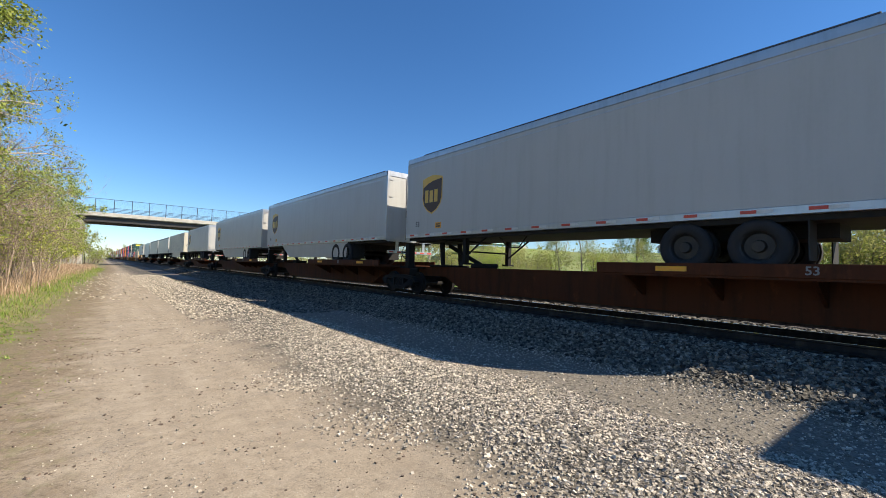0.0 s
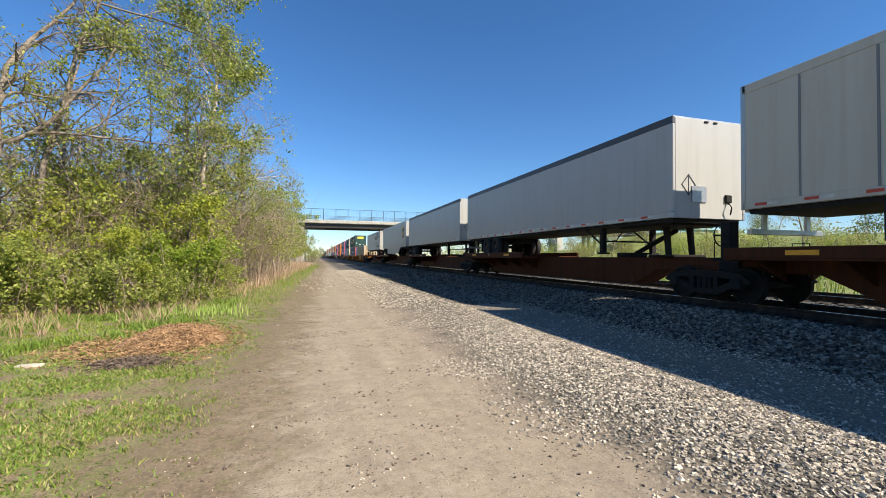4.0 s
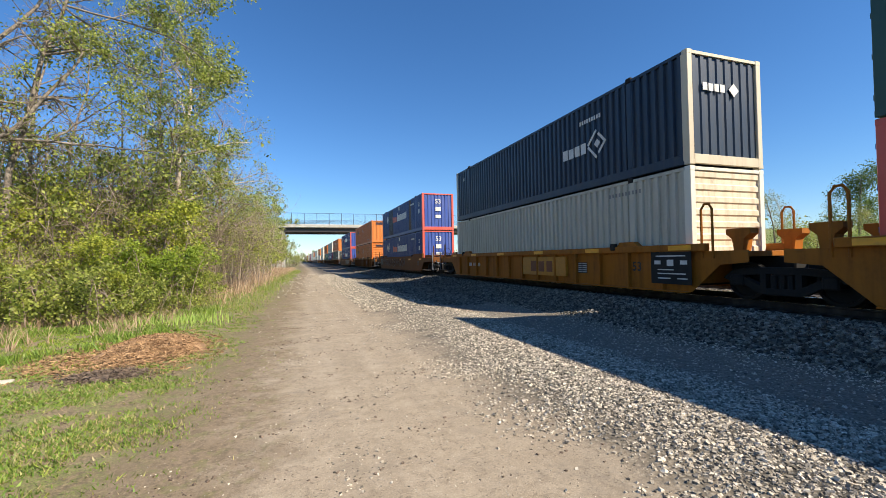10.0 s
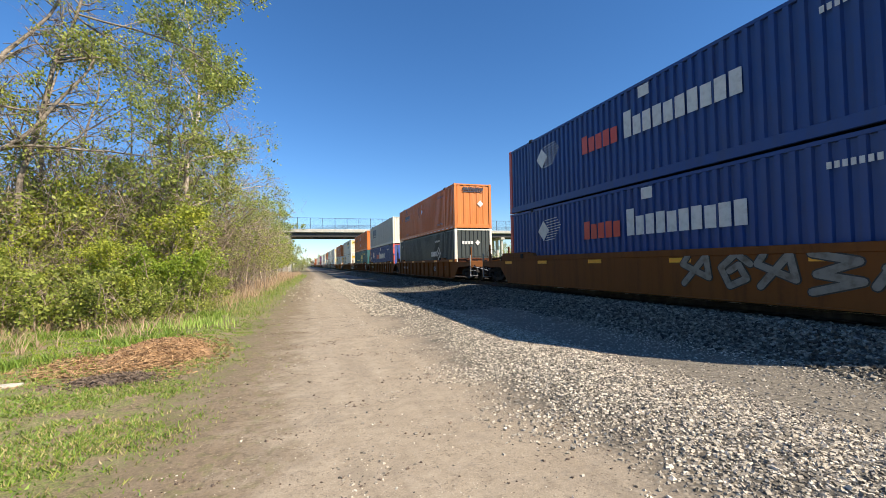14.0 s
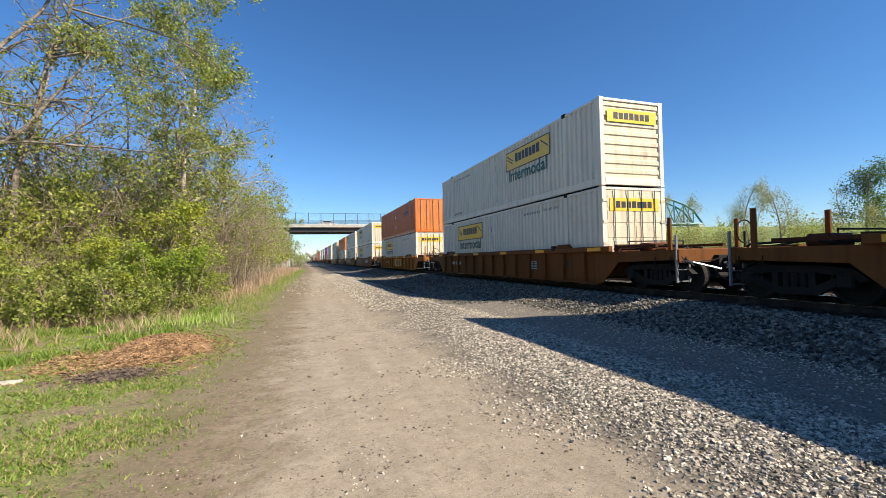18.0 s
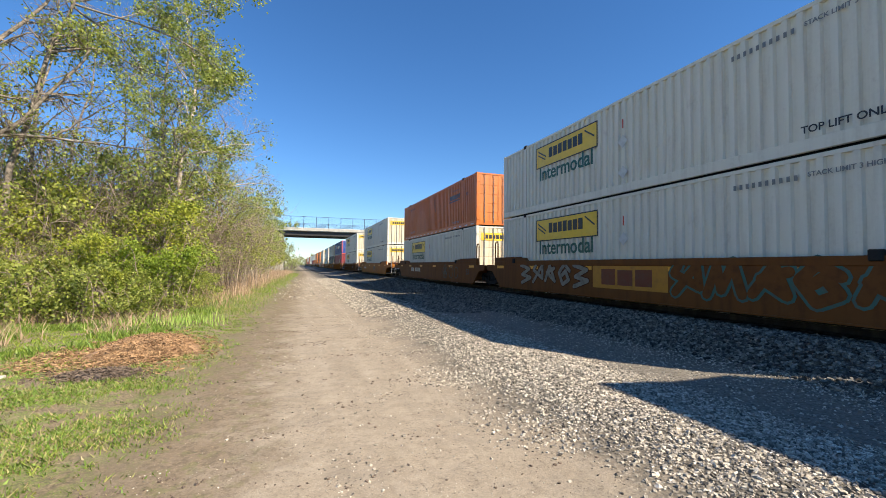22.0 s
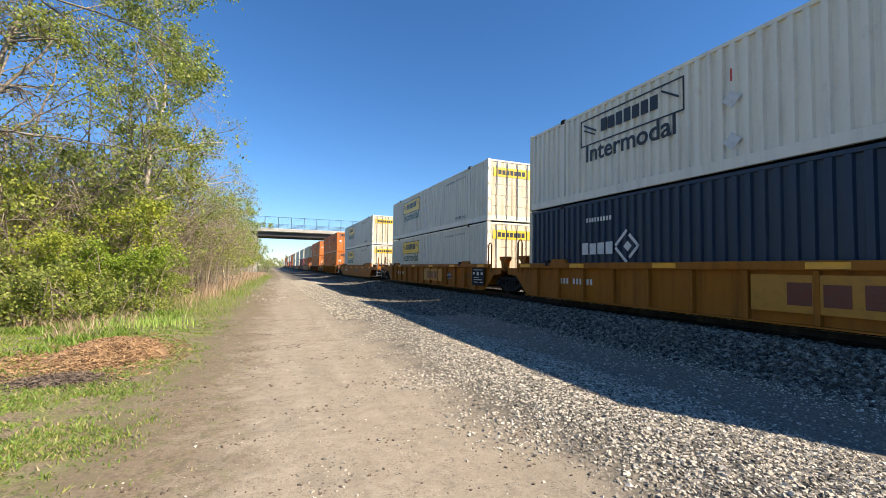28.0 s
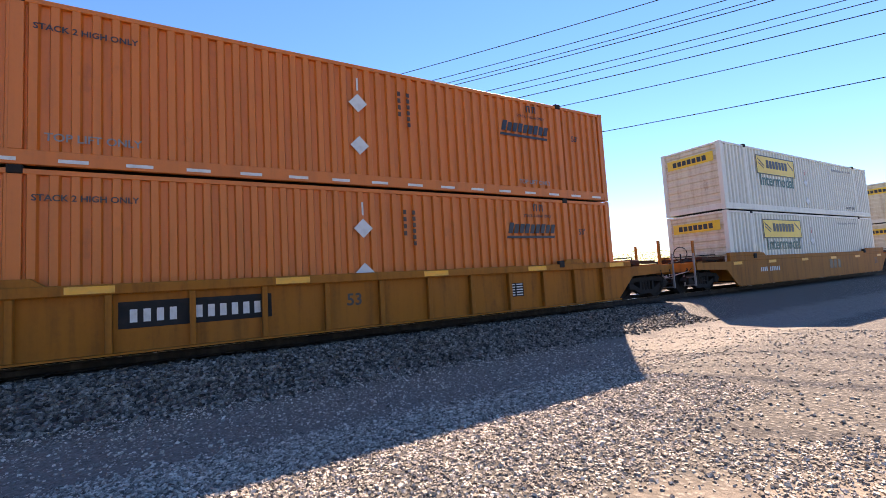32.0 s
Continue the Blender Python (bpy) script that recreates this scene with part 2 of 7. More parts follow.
THICKET = leaf_mat("thicket_stem", [(0.15, 0.11, 0.078), (0.27, 0.205, 0.145), (0.54, 0.44, 0.33), (0.19, 0.145, 0.105), (0.35, 0.275, 0.2)], 0.1)
MULCH = rough_mat("wood_mulch", (0.2, 0.112, 0.055), (0.45, 0.29, 0.15), 8.0, 0.9, 0.6, island=0.7)
SOIL = rough_mat("dark_soil", (0.085, 0.062, 0.046), (0.21, 0.155, 0.115), 12.0, 0.95, 0.6, island=0.6)
STONE = rough_mat("ballast_stone", (0.045, 0.04, 0.031), (0.25, 0.226, 0.182), 14.0, 0.85, 0.4, island=1.8)
PEBBLE = rough_mat("path_pebble", (0.22, 0.19, 0.146), (0.55, 0.487, 0.39), 14.0, 0.9, 0.4, island=1.5)
PALE_STONE = rough_mat("pale_stone", (0.38, 0.345, 0.28), (0.6, 0.55, 0.46), 14.0, 0.85, 0.4, island=0.9)
CONCRETE = rough_mat("weathered_concrete", (0.36, 0.34, 0.3), (0.5, 0.48, 0.43), 1.2, 0.85, 0.2)
TIE_WOOD = rough_mat("creosoted_wood", (0.015, 0.012, 0.01), (0.045, 0.036, 0.028), 7.0, 0.9, 0.5)
GIRDER = paint("dark_girder", (0.03, 0.028, 0.026), 0.4)
FENCE = paint("dark_blue_fence", (0.03, 0.045, 0.07), 0.2)
TRUSS = paint("teal_truss", (0.045, 0.22, 0.24), 0.3)
HOUSE_WALL = rough_mat("pale_siding", (0.6, 0.6, 0.58), (0.7, 0.7, 0.68), 1.0, 0.7, 0.1)
ROOFING = rough_mat("grey_shingle", (0.12, 0.12, 0.13), (0.2, 0.2, 0.21), 5.0, 0.9, 0.3)
POLE_WOOD = rough_mat("weathered_pole", (0.12, 0.1, 0.085), (0.22, 0.19, 0.16), 6.0, 0.9, 0.3)
WIRE = paint("wire", (0.02, 0.02, 0.022), 0.1)
DARK_GLASS = paint("dark_glass", (0.02, 0.025, 0.03), 0.05, rough=0.08)
CAR_GREY = paint("car_dark_grey", (0.04, 0.042, 0.047), 0.05, rough=0.2)
CAR_WHITE = paint("car_white", (0.75, 0.75, 0.75), 0.05, rough=0.2)

# ---- builders ----
class Shape:
    """Gathers boxes, tubes and prisms into one mesh."""

    def __init__(self):
        self.v, self.f = [], []

    def add(self, verts, faces):
        o = len(self.v)
        self.v += [tuple(p) for p in verts]
        self.f += [tuple(i + o for i in f) for f in faces]
        return self

    def box(self, x0, x1, y0, y1, z0, z1, c=0.0):
        if c <= 0:
            vs = [(x, y, z) for x in (x0, x1) for y in (y0, y1) for z in (z0, z1)]
            return self.add(vs, [(0, 1, 3, 2), (4, 6, 7, 5), (0, 4, 5, 1), (2, 3, 7, 6), (0, 2, 6, 4), (1, 5, 7, 3)])
        b = bmesh.new()
        bmesh.ops.create_cube(b, size=1.0)
        for v in b.verts:
            v.co = ((x0 + x1) / 2 + v.co.x * (x1 - x0), (y0 + y1) / 2 + v.co.y * (y1 - y0), (z0 + z1) / 2 + v.co.z * (z1 - z0))
        bmesh.ops.bevel(b, geom=b.edges[:], offset=c, segments=1, affect="EDGES")
        b.verts.index_update()
        self.add([v.co[:] for v in b.verts], [[v.index for v in f.verts] for f in b.faces])
        b.free()
        return self

    def prism(self, poly, axis, a, b):
        """A polygon of (u, w) pushed from a to b along an axis; u, w are the other two axes in order."""
        def at(u, w, d):
            return {"x": (d, u, w), "y": (u, d, w), "z": (u, w, d)}[axis]
        n = len(poly)
        vs = [at(u, w, a) for u, w in poly] + [at(u, w, b) for u, w in poly]
        return self.add(vs, [tuple(range(n)), tuple(range(2 * n - 1, n - 1, -1))] + [(i, n + i, n + (i + 1) % n, (i + 1) % n) for i in range(n)])

    def tube(self, pts, radii, sides=8, caps=True):
        pts = [Vector(p) for p in pts]
        if isinstance(radii, (int, float)):
            radii = [radii] * len(pts)
        rings = []
        for i, p in enumerate(pts):
            d = (pts[min(i + 1, len(pts) - 1)] - pts[max(i - 1, 0)]).normalized()
            u = d.cross(Vector((0, 0, 1)) if abs(d.z) < 0.9 else Vector((1, 0, 0))).normalized()
            w = d.cross(u)
            rings.append([p + radii[i] * (math.cos(2 * math.pi * k / sides) * u + math.sin(2 * math.pi * k / sides) * w) for k in range(sides)])
        fs = []
        for i in range(len(pts) - 1):
            for k in range(sides):
                a, b = i * sides + k, i * sides + (k + 1) % sides
                fs.append((a, b, b + sides, a + sides))
        if caps:
            fs += [tuple(range(sides - 1, -1, -1)), tuple(range((len(pts) - 1) * sides, len(pts) * sides))]
        return self.add([v for r in rings for v in r], fs)

    def lathe(self, prof, axis_x0, y, z, sides=20):
        """Turns (x, radius) pairs about an axle along x."""
        n = len(prof)
        vs = [(axis_x0 + x, y + r * math.cos(2 * math.pi * k / sides), z + r * math.sin(2 * math.pi * k / sides)) for k in range(sides) for x, r in prof]
        fs = [(k * n + i, k * n + i + 1, ((k + 1) % sides) * n + i + 1, ((k + 1) % sides) * n + i) for k in range(sides) for i in range(n - 1)]
        return self.add(vs, fs)

    def mesh(self, name, mat, smooth=False):
        me = bpy.data.meshes.new(name)
        me.from_pydata(self.v, [], self.f)
        me.materials.append(mat)
        if smooth:
            me.polygons.foreach_set("use_smooth", [True] * len(me.polygons))
        me.update()
        return me


def fix_normals(me):
    b = bmesh.new()
    b.from_mesh(me)
    bmesh.ops.recalc_face_normals(b, faces=b.faces[:])
    b.to_mesh(me)
    b.free()
    return me


def part(name, shape, material, parent, label="", smooth=False, at=None):
    me = shape if isinstance(shape, bpy.types.Mesh) else fix_normals(shape.mesh(name, material, smooth))
    ob = new(name, me)
    ob.parent = parent
    if at is not None:
        ob.matrix_basis = at
    if label:
        ob["label"] = label
    if name.endswith(("stencil", "print", "emblem")):
        ob["kind"] = "stuff"
    return ob


def thing(name, label, category, group="", kind=""):
    return tagged(new(name), label, category, group, kind)


def solid(name, shape, material, label="", category="", group="", kind="", smooth=False):
    return tagged(new(name, fix_normals(shape.mesh(name, material, smooth))), label, category, group, kind)


LETTERS = {}


def lettering(text, size):
    """A mesh of readable words in the built-in font, centred, in the plane x right, y up."""
    key = (text, size)
    if key not in LETTERS:
        cu = bpy.data.curves.new("lettering", "FONT")
        cu.body, cu.size, cu.align_x, cu.align_y = text, size, "CENTER", "CENTER"
        cu.extrude, cu.resolution_u, cu.offset = 0.001, 3, size * 0.018
        ob = new("lettering", cu)
        dg = bpy.context.evaluated_depsgraph_get()
        LETTERS[key] = bpy.data.meshes.new_from_object(ob.evaluated_get(dg))
        bpy.data.objects.remove(ob)
        bpy.data.curves.remove(cu)
    return LETTERS[key].copy()


def sign_pose(side, y, z, proud):
    """Pose of a flat sign (x right, y up) on a long side: side -1 looks to -x, 1 to +x."""
    m = Matrix(((0, 0, side, side * proud), (side, 0, 0, y), (0, 1, 0, z), (0, 0, 0, 1)))
    return m


def words(name, text, size, mat, parent, pose_m, label=""):
    me = lettering(text, size)
    me.materials.clear()
    me.materials.append(mat)
    return part(name, me, None, parent, label, at=pose_m)


def flat(polys, thick=0.006):
    """Flat outlines (x right, y up) with a little thickness."""
    s = Shape()
    for p in polys:
        s.prism(p, "z", 0.0, thick)
    return s


def letter_blocks(n, w, h, slant=0.15, gap=0.22, tall_first=0.0):
    """Plain solid blocks in a row in place of a brand's name."""
    polys, step = [], w / n
    for i in range(n):
        x0, x1 = -w / 2 + i * step, -w / 2 + (i + 1 - gap) * step
        hh = h * (1 + (tall_first if i == 0 else 0)) * (1.0, 0.94, 0.97)[i % 3]
        k = slant * hh
        polys.append([(x0, 0), (x1, 0), (x1 + k, hh), (x0 + k, hh)])
    return polys


def bars(n, w, h, gap=0.35):
    """Plain upright bars in place of writing that cannot be read."""
    step = w / n
    return [[(-w / 2 + i * step, 0), (-w / 2 + (i + 1 - gap) * step, 0), (-w / 2 + (i + 1 - gap) * step, h), (-w / 2 + i * step, h)] for i in range(n)]


def rect(x0, x1, y0, y1):
    return [(x0, y0), (x1, y0), (x1, y1), (x0, y1)]

# ---- ground, path, ballast and tracks ----
def smooth(a, b, v):
    k = np.clip((v - a) / (b - a), 0, 1)
    return k * k * (3 - 2 * k)


def wave(x, y, f, seed):
    r = np.random.RandomState(seed)
    out = 0
    for _ in range(5):
        a, p = r.uniform(0, 6.28, 2)
        out = out + np.sin((x * np.cos(a) + y * np.sin(a)) * f * r.uniform(.6, 1.5) + p)
    return out / 5


def ground_z(x, y):
    """Height of the one sheet of ground: path, shoulder, ballast bed of two tracks, rising land beyond."""
    x, y = np.asarray(x, float), np.asarray(y, float)
    z = 0.014 * wave(x, y, 0.9, 1) + 0.0015 * wave(x, y, 4.0, 2)
    z = z - 0.07 * smooth(4.3, 5.4, x) * (1 - smooth(6.2, 7.1, x)) + 0.05 * smooth(2.2, 3.4, x) * (1 - smooth(3.6, 4.5, x))
    bed = smooth(6.9, 8.9, x) * (1 - smooth(16.6, 18.6, x))
    z = z * (1 - bed) + 0.35 * bed
    far = np.hypot(x - 20, y)
    z = z + 9.0 * smooth(35, 160, x) * smooth(-400, -60, -abs(y - 20)) + 0.25 * smooth(22, 30, x)
    left = -1.4 + 0.03 * np.clip(y, 0, 60)
    z = z + (0.12 + 0.05 * wave(x, y, 2.0, 3)) * smooth(0.0, 1.5, left - x)
    # the road's embankment at the bridge, hidden in the trees
    z = z + np.clip(9.82 - z, 0, 9.82) * smooth(19, 6.5, abs(y - 110.5)) * np.maximum(smooth(-8.6, -13, x), smooth(95, 101, x))
    return z


def sheet(name, xs, ys, mat):
    gx, gy = np.meshgrid(xs, ys)
    gz = ground_z(gx, gy)
    n, m = len(xs), len(ys)
    v = np.stack([gx, gy, gz], -1).reshape(-1, 3)
    i = np.arange((m - 1) * n).reshape(m - 1, n)[:, :-1].ravel()
    f = np.stack([i, i + 1, i + n + 1, i + n], 1)
    me = bpy.data.meshes.new(name)
    me.from_pydata(v.tolist(), [], f.tolist())
    me.materials.append(mat)
    me.polygons.foreach_set("use_smooth", [True] * len(me.polygons))
    return new(name, me)


def ground_material():
    m, nt, b = mat_nodes("track_side_ground")
    g = nt.nodes.new("ShaderNodeNewGeometry")
    sep = nt.nodes.new("ShaderNodeSeparateXYZ")
    nt.links.new(g.outputs["Position"], sep.inputs[0])
    P = g.outputs["Position"]
    x, y = sep.outputs[0], sep.outputs[1]
    n_big = noise_tex(nt, 0.55, 5, P)
    n_mid = noise_tex(nt, 2.2, 6, P, rough=0.65)
    n_fine = noise_tex(nt, 22.0, 5, P, rough=0.7)
    n_grit = noise_tex(nt, 75.0, 3, P, rough=0.75)
    wob = maths(nt, "MULTIPLY", maths(nt, "SUBTRACT", maths(nt, "ADD", n_big, n_mid), 1.0), 2.0)
    # beaten dirt with damp tracks
    dirt = mixer(nt, ramp(nt, n_mid, 0.32, 0.68), (0.305, 0.245, 0.172), (0.38, 0.31, 0.222))
    dirt = mixer(nt, maths(nt, "MULTIPLY", ramp(nt, n_grit, 0.52, 0.6), 0.5), dirt, (0.53, 0.45, 0.34))
    dirt = mixer(nt, maths(nt, "MULTIPLY", ramp(nt, noise_tex(nt, 46.0, 3, P, rough=0.75), 0.55, 0.64), 0.5), dirt, (0.16, 0.128, 0.092))
    blot = ramp(nt, noise_tex(nt, 7.0, 6, P, rough=0.75), 0.5, 0.68)
    dirt = mixer(nt, maths(nt, "MULTIPLY", blot, 0.6), dirt, (0.235, 0.19, 0.135))
    rut = noise_tex(nt, 1.0, 5, P, (2.6, 0.22, 1.0), 0.65)
    dirt = mixer(nt, maths(nt, "MULTIPLY", ramp(nt, rut, 0.48, 0.7), 0.3), dirt, (0.235, 0.19, 0.135))
    dirt = mixer(nt, maths(nt, "MULTIPLY", ramp(nt, noise_tex(nt, 1.7, 6, P, rough=0.7), 0.5, 0.66), 0.45), dirt, (0.25, 0.21, 0.16))
    dirt = mixer(nt, maths(nt, "MULTIPLY", ramp(nt, maths(nt, "SUBTRACT", 1.0, rut), 0.52, 0.66), 0.2), dirt, (0.46, 0.39, 0.3))
    edge = maths(nt, "ADD", -1.35, maths(nt, "MULTIPLY", maths(nt, "MINIMUM", y, 70.0), 0.032))
    damp = maths(nt, "SUBTRACT", 1.0, ramp(nt, maths(nt, "ABSOLUTE", maths(nt, "ADD", maths(nt, "SUBTRACT", maths(nt, "SUBTRACT", x, edge), 0.2), maths(nt, "MULTIPLY", wob, 0.6))), 0.1, 1.15))
    dirt = mixer(nt, maths(nt, "MULTIPLY", damp, 0.75), dirt, (0.18, 0.128, 0.074))
    moss = maths(nt, "MULTIPLY", maths(nt, "MULTIPLY", damp, ramp(nt, noise_tex(nt, 5.0, 6, P, rough=0.75), 0.53, 0.58)), 0.4)
    dirt = mixer(nt, moss, dirt, (0.14, 0.165, 0.035))
    mottle = ramp(nt, noise_tex(nt, 9.0, 8, P, rough=0.8), 0.5, 0.57)
    dirt = mixer(nt, maths(nt, "MULTIPLY", maths(nt, "MULTIPLY", mottle, maths(nt, "ADD", maths(nt, "MULTIPLY", damp, 0.6), 0.25)), 0.7), dirt, (0.11, 0.083, 0.052))
    crumb = noise_tex(nt, 30.0, 6, P, rough=0.8)
    dirt = mixer(nt, maths(nt, "MULTIPLY", maths(nt, "MULTIPLY", ramp(nt, crumb, 0.54, 0.6), ramp(nt, noise_tex(nt, 3.1, 4, P, rough=0.7), 0.4, 0.62)), 0.75), dirt, (0.075, 0.056, 0.036))
    dirt = mixer(nt, maths(nt, "MULTIPLY", maths(nt, "MULTIPLY", damp, ramp(nt, crumb, 0.46, 0.4)), 0.6), dirt, (0.36, 0.27, 0.16))
    # grey gravel: pale stone cells, with the shade in their gaps painted dark
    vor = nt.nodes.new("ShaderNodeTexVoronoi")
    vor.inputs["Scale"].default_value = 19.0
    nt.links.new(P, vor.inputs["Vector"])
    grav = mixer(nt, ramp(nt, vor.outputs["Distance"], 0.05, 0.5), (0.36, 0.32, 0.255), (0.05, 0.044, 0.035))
    grav = mixer(nt, maths(nt, "MULTIPLY", ramp(nt, n_fine, 0.35, 0.7), 0.6), grav, (0.13, 0.115, 0.09))
    fines = mixer(nt, ramp(nt, n_fine, 0.3, 0.7), (0.125, 0.108, 0.083), (0.275, 0.24, 0.19))
    k_grav = ramp(nt, maths(nt, "ADD", maths(nt, "ADD", x, maths(nt, "MULTIPLY", maths(nt, "MAXIMUM", maths(nt, "MULTIPLY", y, -1.0), 0.0), 0.3)), maths(nt, "MULTIPLY", wob, 0.9)), 1.6, 3.3)
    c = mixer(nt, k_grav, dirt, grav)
    k_fine = maths(nt, "MULTIPLY", ramp(nt, maths(nt, "ADD", x, maths(nt, "MULTIPLY", wob, 0.3)), 4.4, 4.9),
                   maths(nt, "SUBTRACT", 1.0, ramp(nt, maths(nt, "ADD", x, maths(nt, "MULTIPLY", wob, 0.25)), 6.5, 7.0)))
    c = mixer(nt, maths(nt, "MULTIPLY", k_fine, 0.75), c, fines)
    # grass beyond the left edge and beyond the tracks
    k_left = ramp(nt, maths(nt, "ADD", maths(nt, "SUBTRACT", edge, x), maths(nt, "MULTIPLY", wob, 0.35)), -0.35, 0.55)
    k_right = ramp(nt, maths(nt, "ADD", x, wob), 17.5, 19.5)
    turf = mixer(nt, ramp(nt, n_fine, 0.38, 0.62), (0.09, 0.07, 0.04), (0.27, 0.205, 0.115))
    turf = mixer(nt, maths(nt, "MULTIPLY", ramp(nt, noise_tex(nt, 1.4, 5, P, rough=0.7), 0.47, 0.6), 0.7), turf, (0.27, 0.205, 0.12))
    tuft = noise_tex(nt, 48.0, 5, P, (1.0, 0.6, 1.0), 0.8)
    green = mixer(nt, ramp(nt, n_grit, 0.4, 0.6), (0.1, 0.15, 0.02), (0.21, 0.26, 0.045))
    turf = mixer(nt, maths(nt, "MULTIPLY", ramp(nt, tuft, 0.4, 0.52), ramp(nt, noise_tex(nt, 3.6, 6, P, rough=0.7), 0.46, 0.54)), turf, green)
    turf = mixer(nt, maths(nt, "MULTIPLY", ramp(nt, crumb, 0.47, 0.4), 0.7), turf, (0.36, 0.28, 0.16))
    turf = mixer(nt, maths(nt, "MULTIPLY", ramp(nt, noise_tex(nt, 58.0, 3, P), 0.53, 0.62), 0.75), turf, (0.06, 0.055, 0.025))
    c = mixer(nt, maths(nt, "MULTIPLY", k_left, 0.92), c, turf)
    c = mixer(nt, maths(nt, "MULTIPLY", maths(nt, "MULTIPLY", damp, k_left), 0.55), c, (0.14, 0.11, 0.062))
    field = mixer(nt, ramp(nt, n_big, 0.35, 0.65), (0.13, 0.19, 0.035), (0.26, 0.27, 0.09))
    c = mixer(nt, k_right, c, field)
    # shade under the train, painted as a dark band between the near rails
    track_shade = maths(nt, "MULTIPLY", ramp(nt, x, 9.1, 9.6), maths(nt, "SUBTRACT", 1.0, ramp(nt, x, 11.5, 12.0)))
    c = mixer(nt, maths(nt, "MULTIPLY", track_shade, 0.85), c, (0.03, 0.025, 0.02))
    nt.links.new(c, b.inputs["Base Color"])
    b.inputs["Roughness"].default_value = 0.92
    h = maths(nt, "ADD", maths(nt, "MULTIPLY", n_fine, 0.6), maths(nt, "ADD", maths(nt, "MULTIPLY", n_grit, 0.4), maths(nt, "MULTIPLY", k_grav, maths(nt, "MULTIPLY", vor.outputs["Distance"], -1.2))))
    bump(nt, b, h, 0.5, 0.026)
    return m


GROUND = ground_material()
xs = np.unique(np.concatenate([-np.geomspace(14, 2500, 26), np.arange(-14, -2, 0.5), np.arange(-2, 9.4, 0.12), np.arange(9.4, 20, 0.5), np.geomspace(20, 2500, 34)]))
ys = np.unique(np.concatenate([-np.geomspace(14, 2500, 22), np.arange(-14, 22, 0.16), np.arange(22, 60, 0.8), np.arange(60, 140, 2.0), np.geomspace(140, 2500, 22)]))
tagged(sheet("ground", xs, ys, GROUND), "beaten dirt path, grey gravel and rough grass", "ground", kind="structure")


def scatter_rocks(name, n, xr, yr, size, mat, label, seed, sink=0.3, dens=None, flatness=0.75):
    """Many small broken stones, each a skewed eight-cornered slab."""
    r = np.random.RandomState(seed)
    x, y = r.uniform(*xr, n), r.uniform(*yr, n)
    if dens is not None:
        keep = r.uniform(0, 1, n) < dens(x, y)
        x, y = x[keep], y[keep]
        n = len(x)
    s = size[0] * (size[1] / size[0]) ** (r.uniform(0, 1, n) ** 1.6)
    base = np.array([(-1, -1, -1), (1, -1, -1), (1, 1, -1), (-1, 1, -1), (-1, -1, 1), (1, -1, 1), (1, 1, 1), (-1, 1, 1)], float) * 0.42
    corner = base[None] * (1 + r.uniform(-.45, .22, (n, 8, 3))) + r.uniform(-.1, .1, (n, 8, 3))
    corner[:, :, 2] *= r.uniform(.6, 1.1, (n, 1)) * flatness
    corner[:, :, 0] *= r.uniform(.85, 1.3, (n, 1))
    e = r.uniform(-.9, .9, (n, 2))
    a = r.uniform(0, 6.283, n)
    ca, sa = np.cos(a)[:, None], np.sin(a)[:, None]
    X, Y, Z = corner[..., 0], corner[..., 1], corner[..., 2]
    Y, Z = Y * np.cos(e[:, :1]) - Z * np.sin(e[:, :1]), Y * np.sin(e[:, :1]) + Z * np.cos(e[:, :1])
    X, Y = X * ca - Y * sa, X * sa + Y * ca
    gz = ground_z(x, y)
    v = np.stack([X * s[:, None] + x[:, None], Y * s[:, None] + y[:, None], Z * s[:, None] + gz[:, None] + (s * (.5 - sink) * .6)[:, None]], -1).reshape(-1, 3)
    q = np.array([(3, 2, 1), (3, 1, 0), (4, 5, 6), (4, 6, 7), (0, 1, 5), (0, 5, 4), (1, 2, 6), (1, 6, 5), (2, 3, 7), (2, 7, 6), (3, 0, 4), (3, 4, 7)])
    f = (q[None] + 8 * np.arange(n)[:, None, None]).reshape(-1, 3)
    me = bpy.data.meshes.new(name)
    me.vertices.add(len(v))
    me.vertices.foreach_set("co", v.ravel())
    me.loops.add(f.size)
    me.loops.foreach_set("vertex_index", f.ravel())
    me.polygons.add(len(f))
    me.polygons.foreach_set("loop_start", np.arange(0, f.size, 3))
    me.polygons.foreach_set("use_smooth", np.zeros(len(f), bool))
    me.update(calc_edges=True)
    me.materials.append(mat)
    return tagged(new(name, me), label, "gravel", kind="stuff")


scatter_rocks("ballast_stones", 40000, (6.75, 9.35), (-13, 24), (.04, .08), STONE, "grey broken ballast stones on the track shoulder", 3, flatness=1.0, sink=.2,
              dens=lambda x, y: smooth(6.7, 7.5, x) * (0.35 + 0.65 * smooth(26, 8, abs(y))))
scatter_rocks("ballast_stones", 7000, (6.9, 9.3), (24, 75), (.07, .13), STONE, "grey broken ballast stones further along", 4)
scatter_rocks("ballast_stones", 3000, (11.6, 13.6), (-16, 24), (.07, .12), STONE, "grey ballast stones between the tracks", 5)
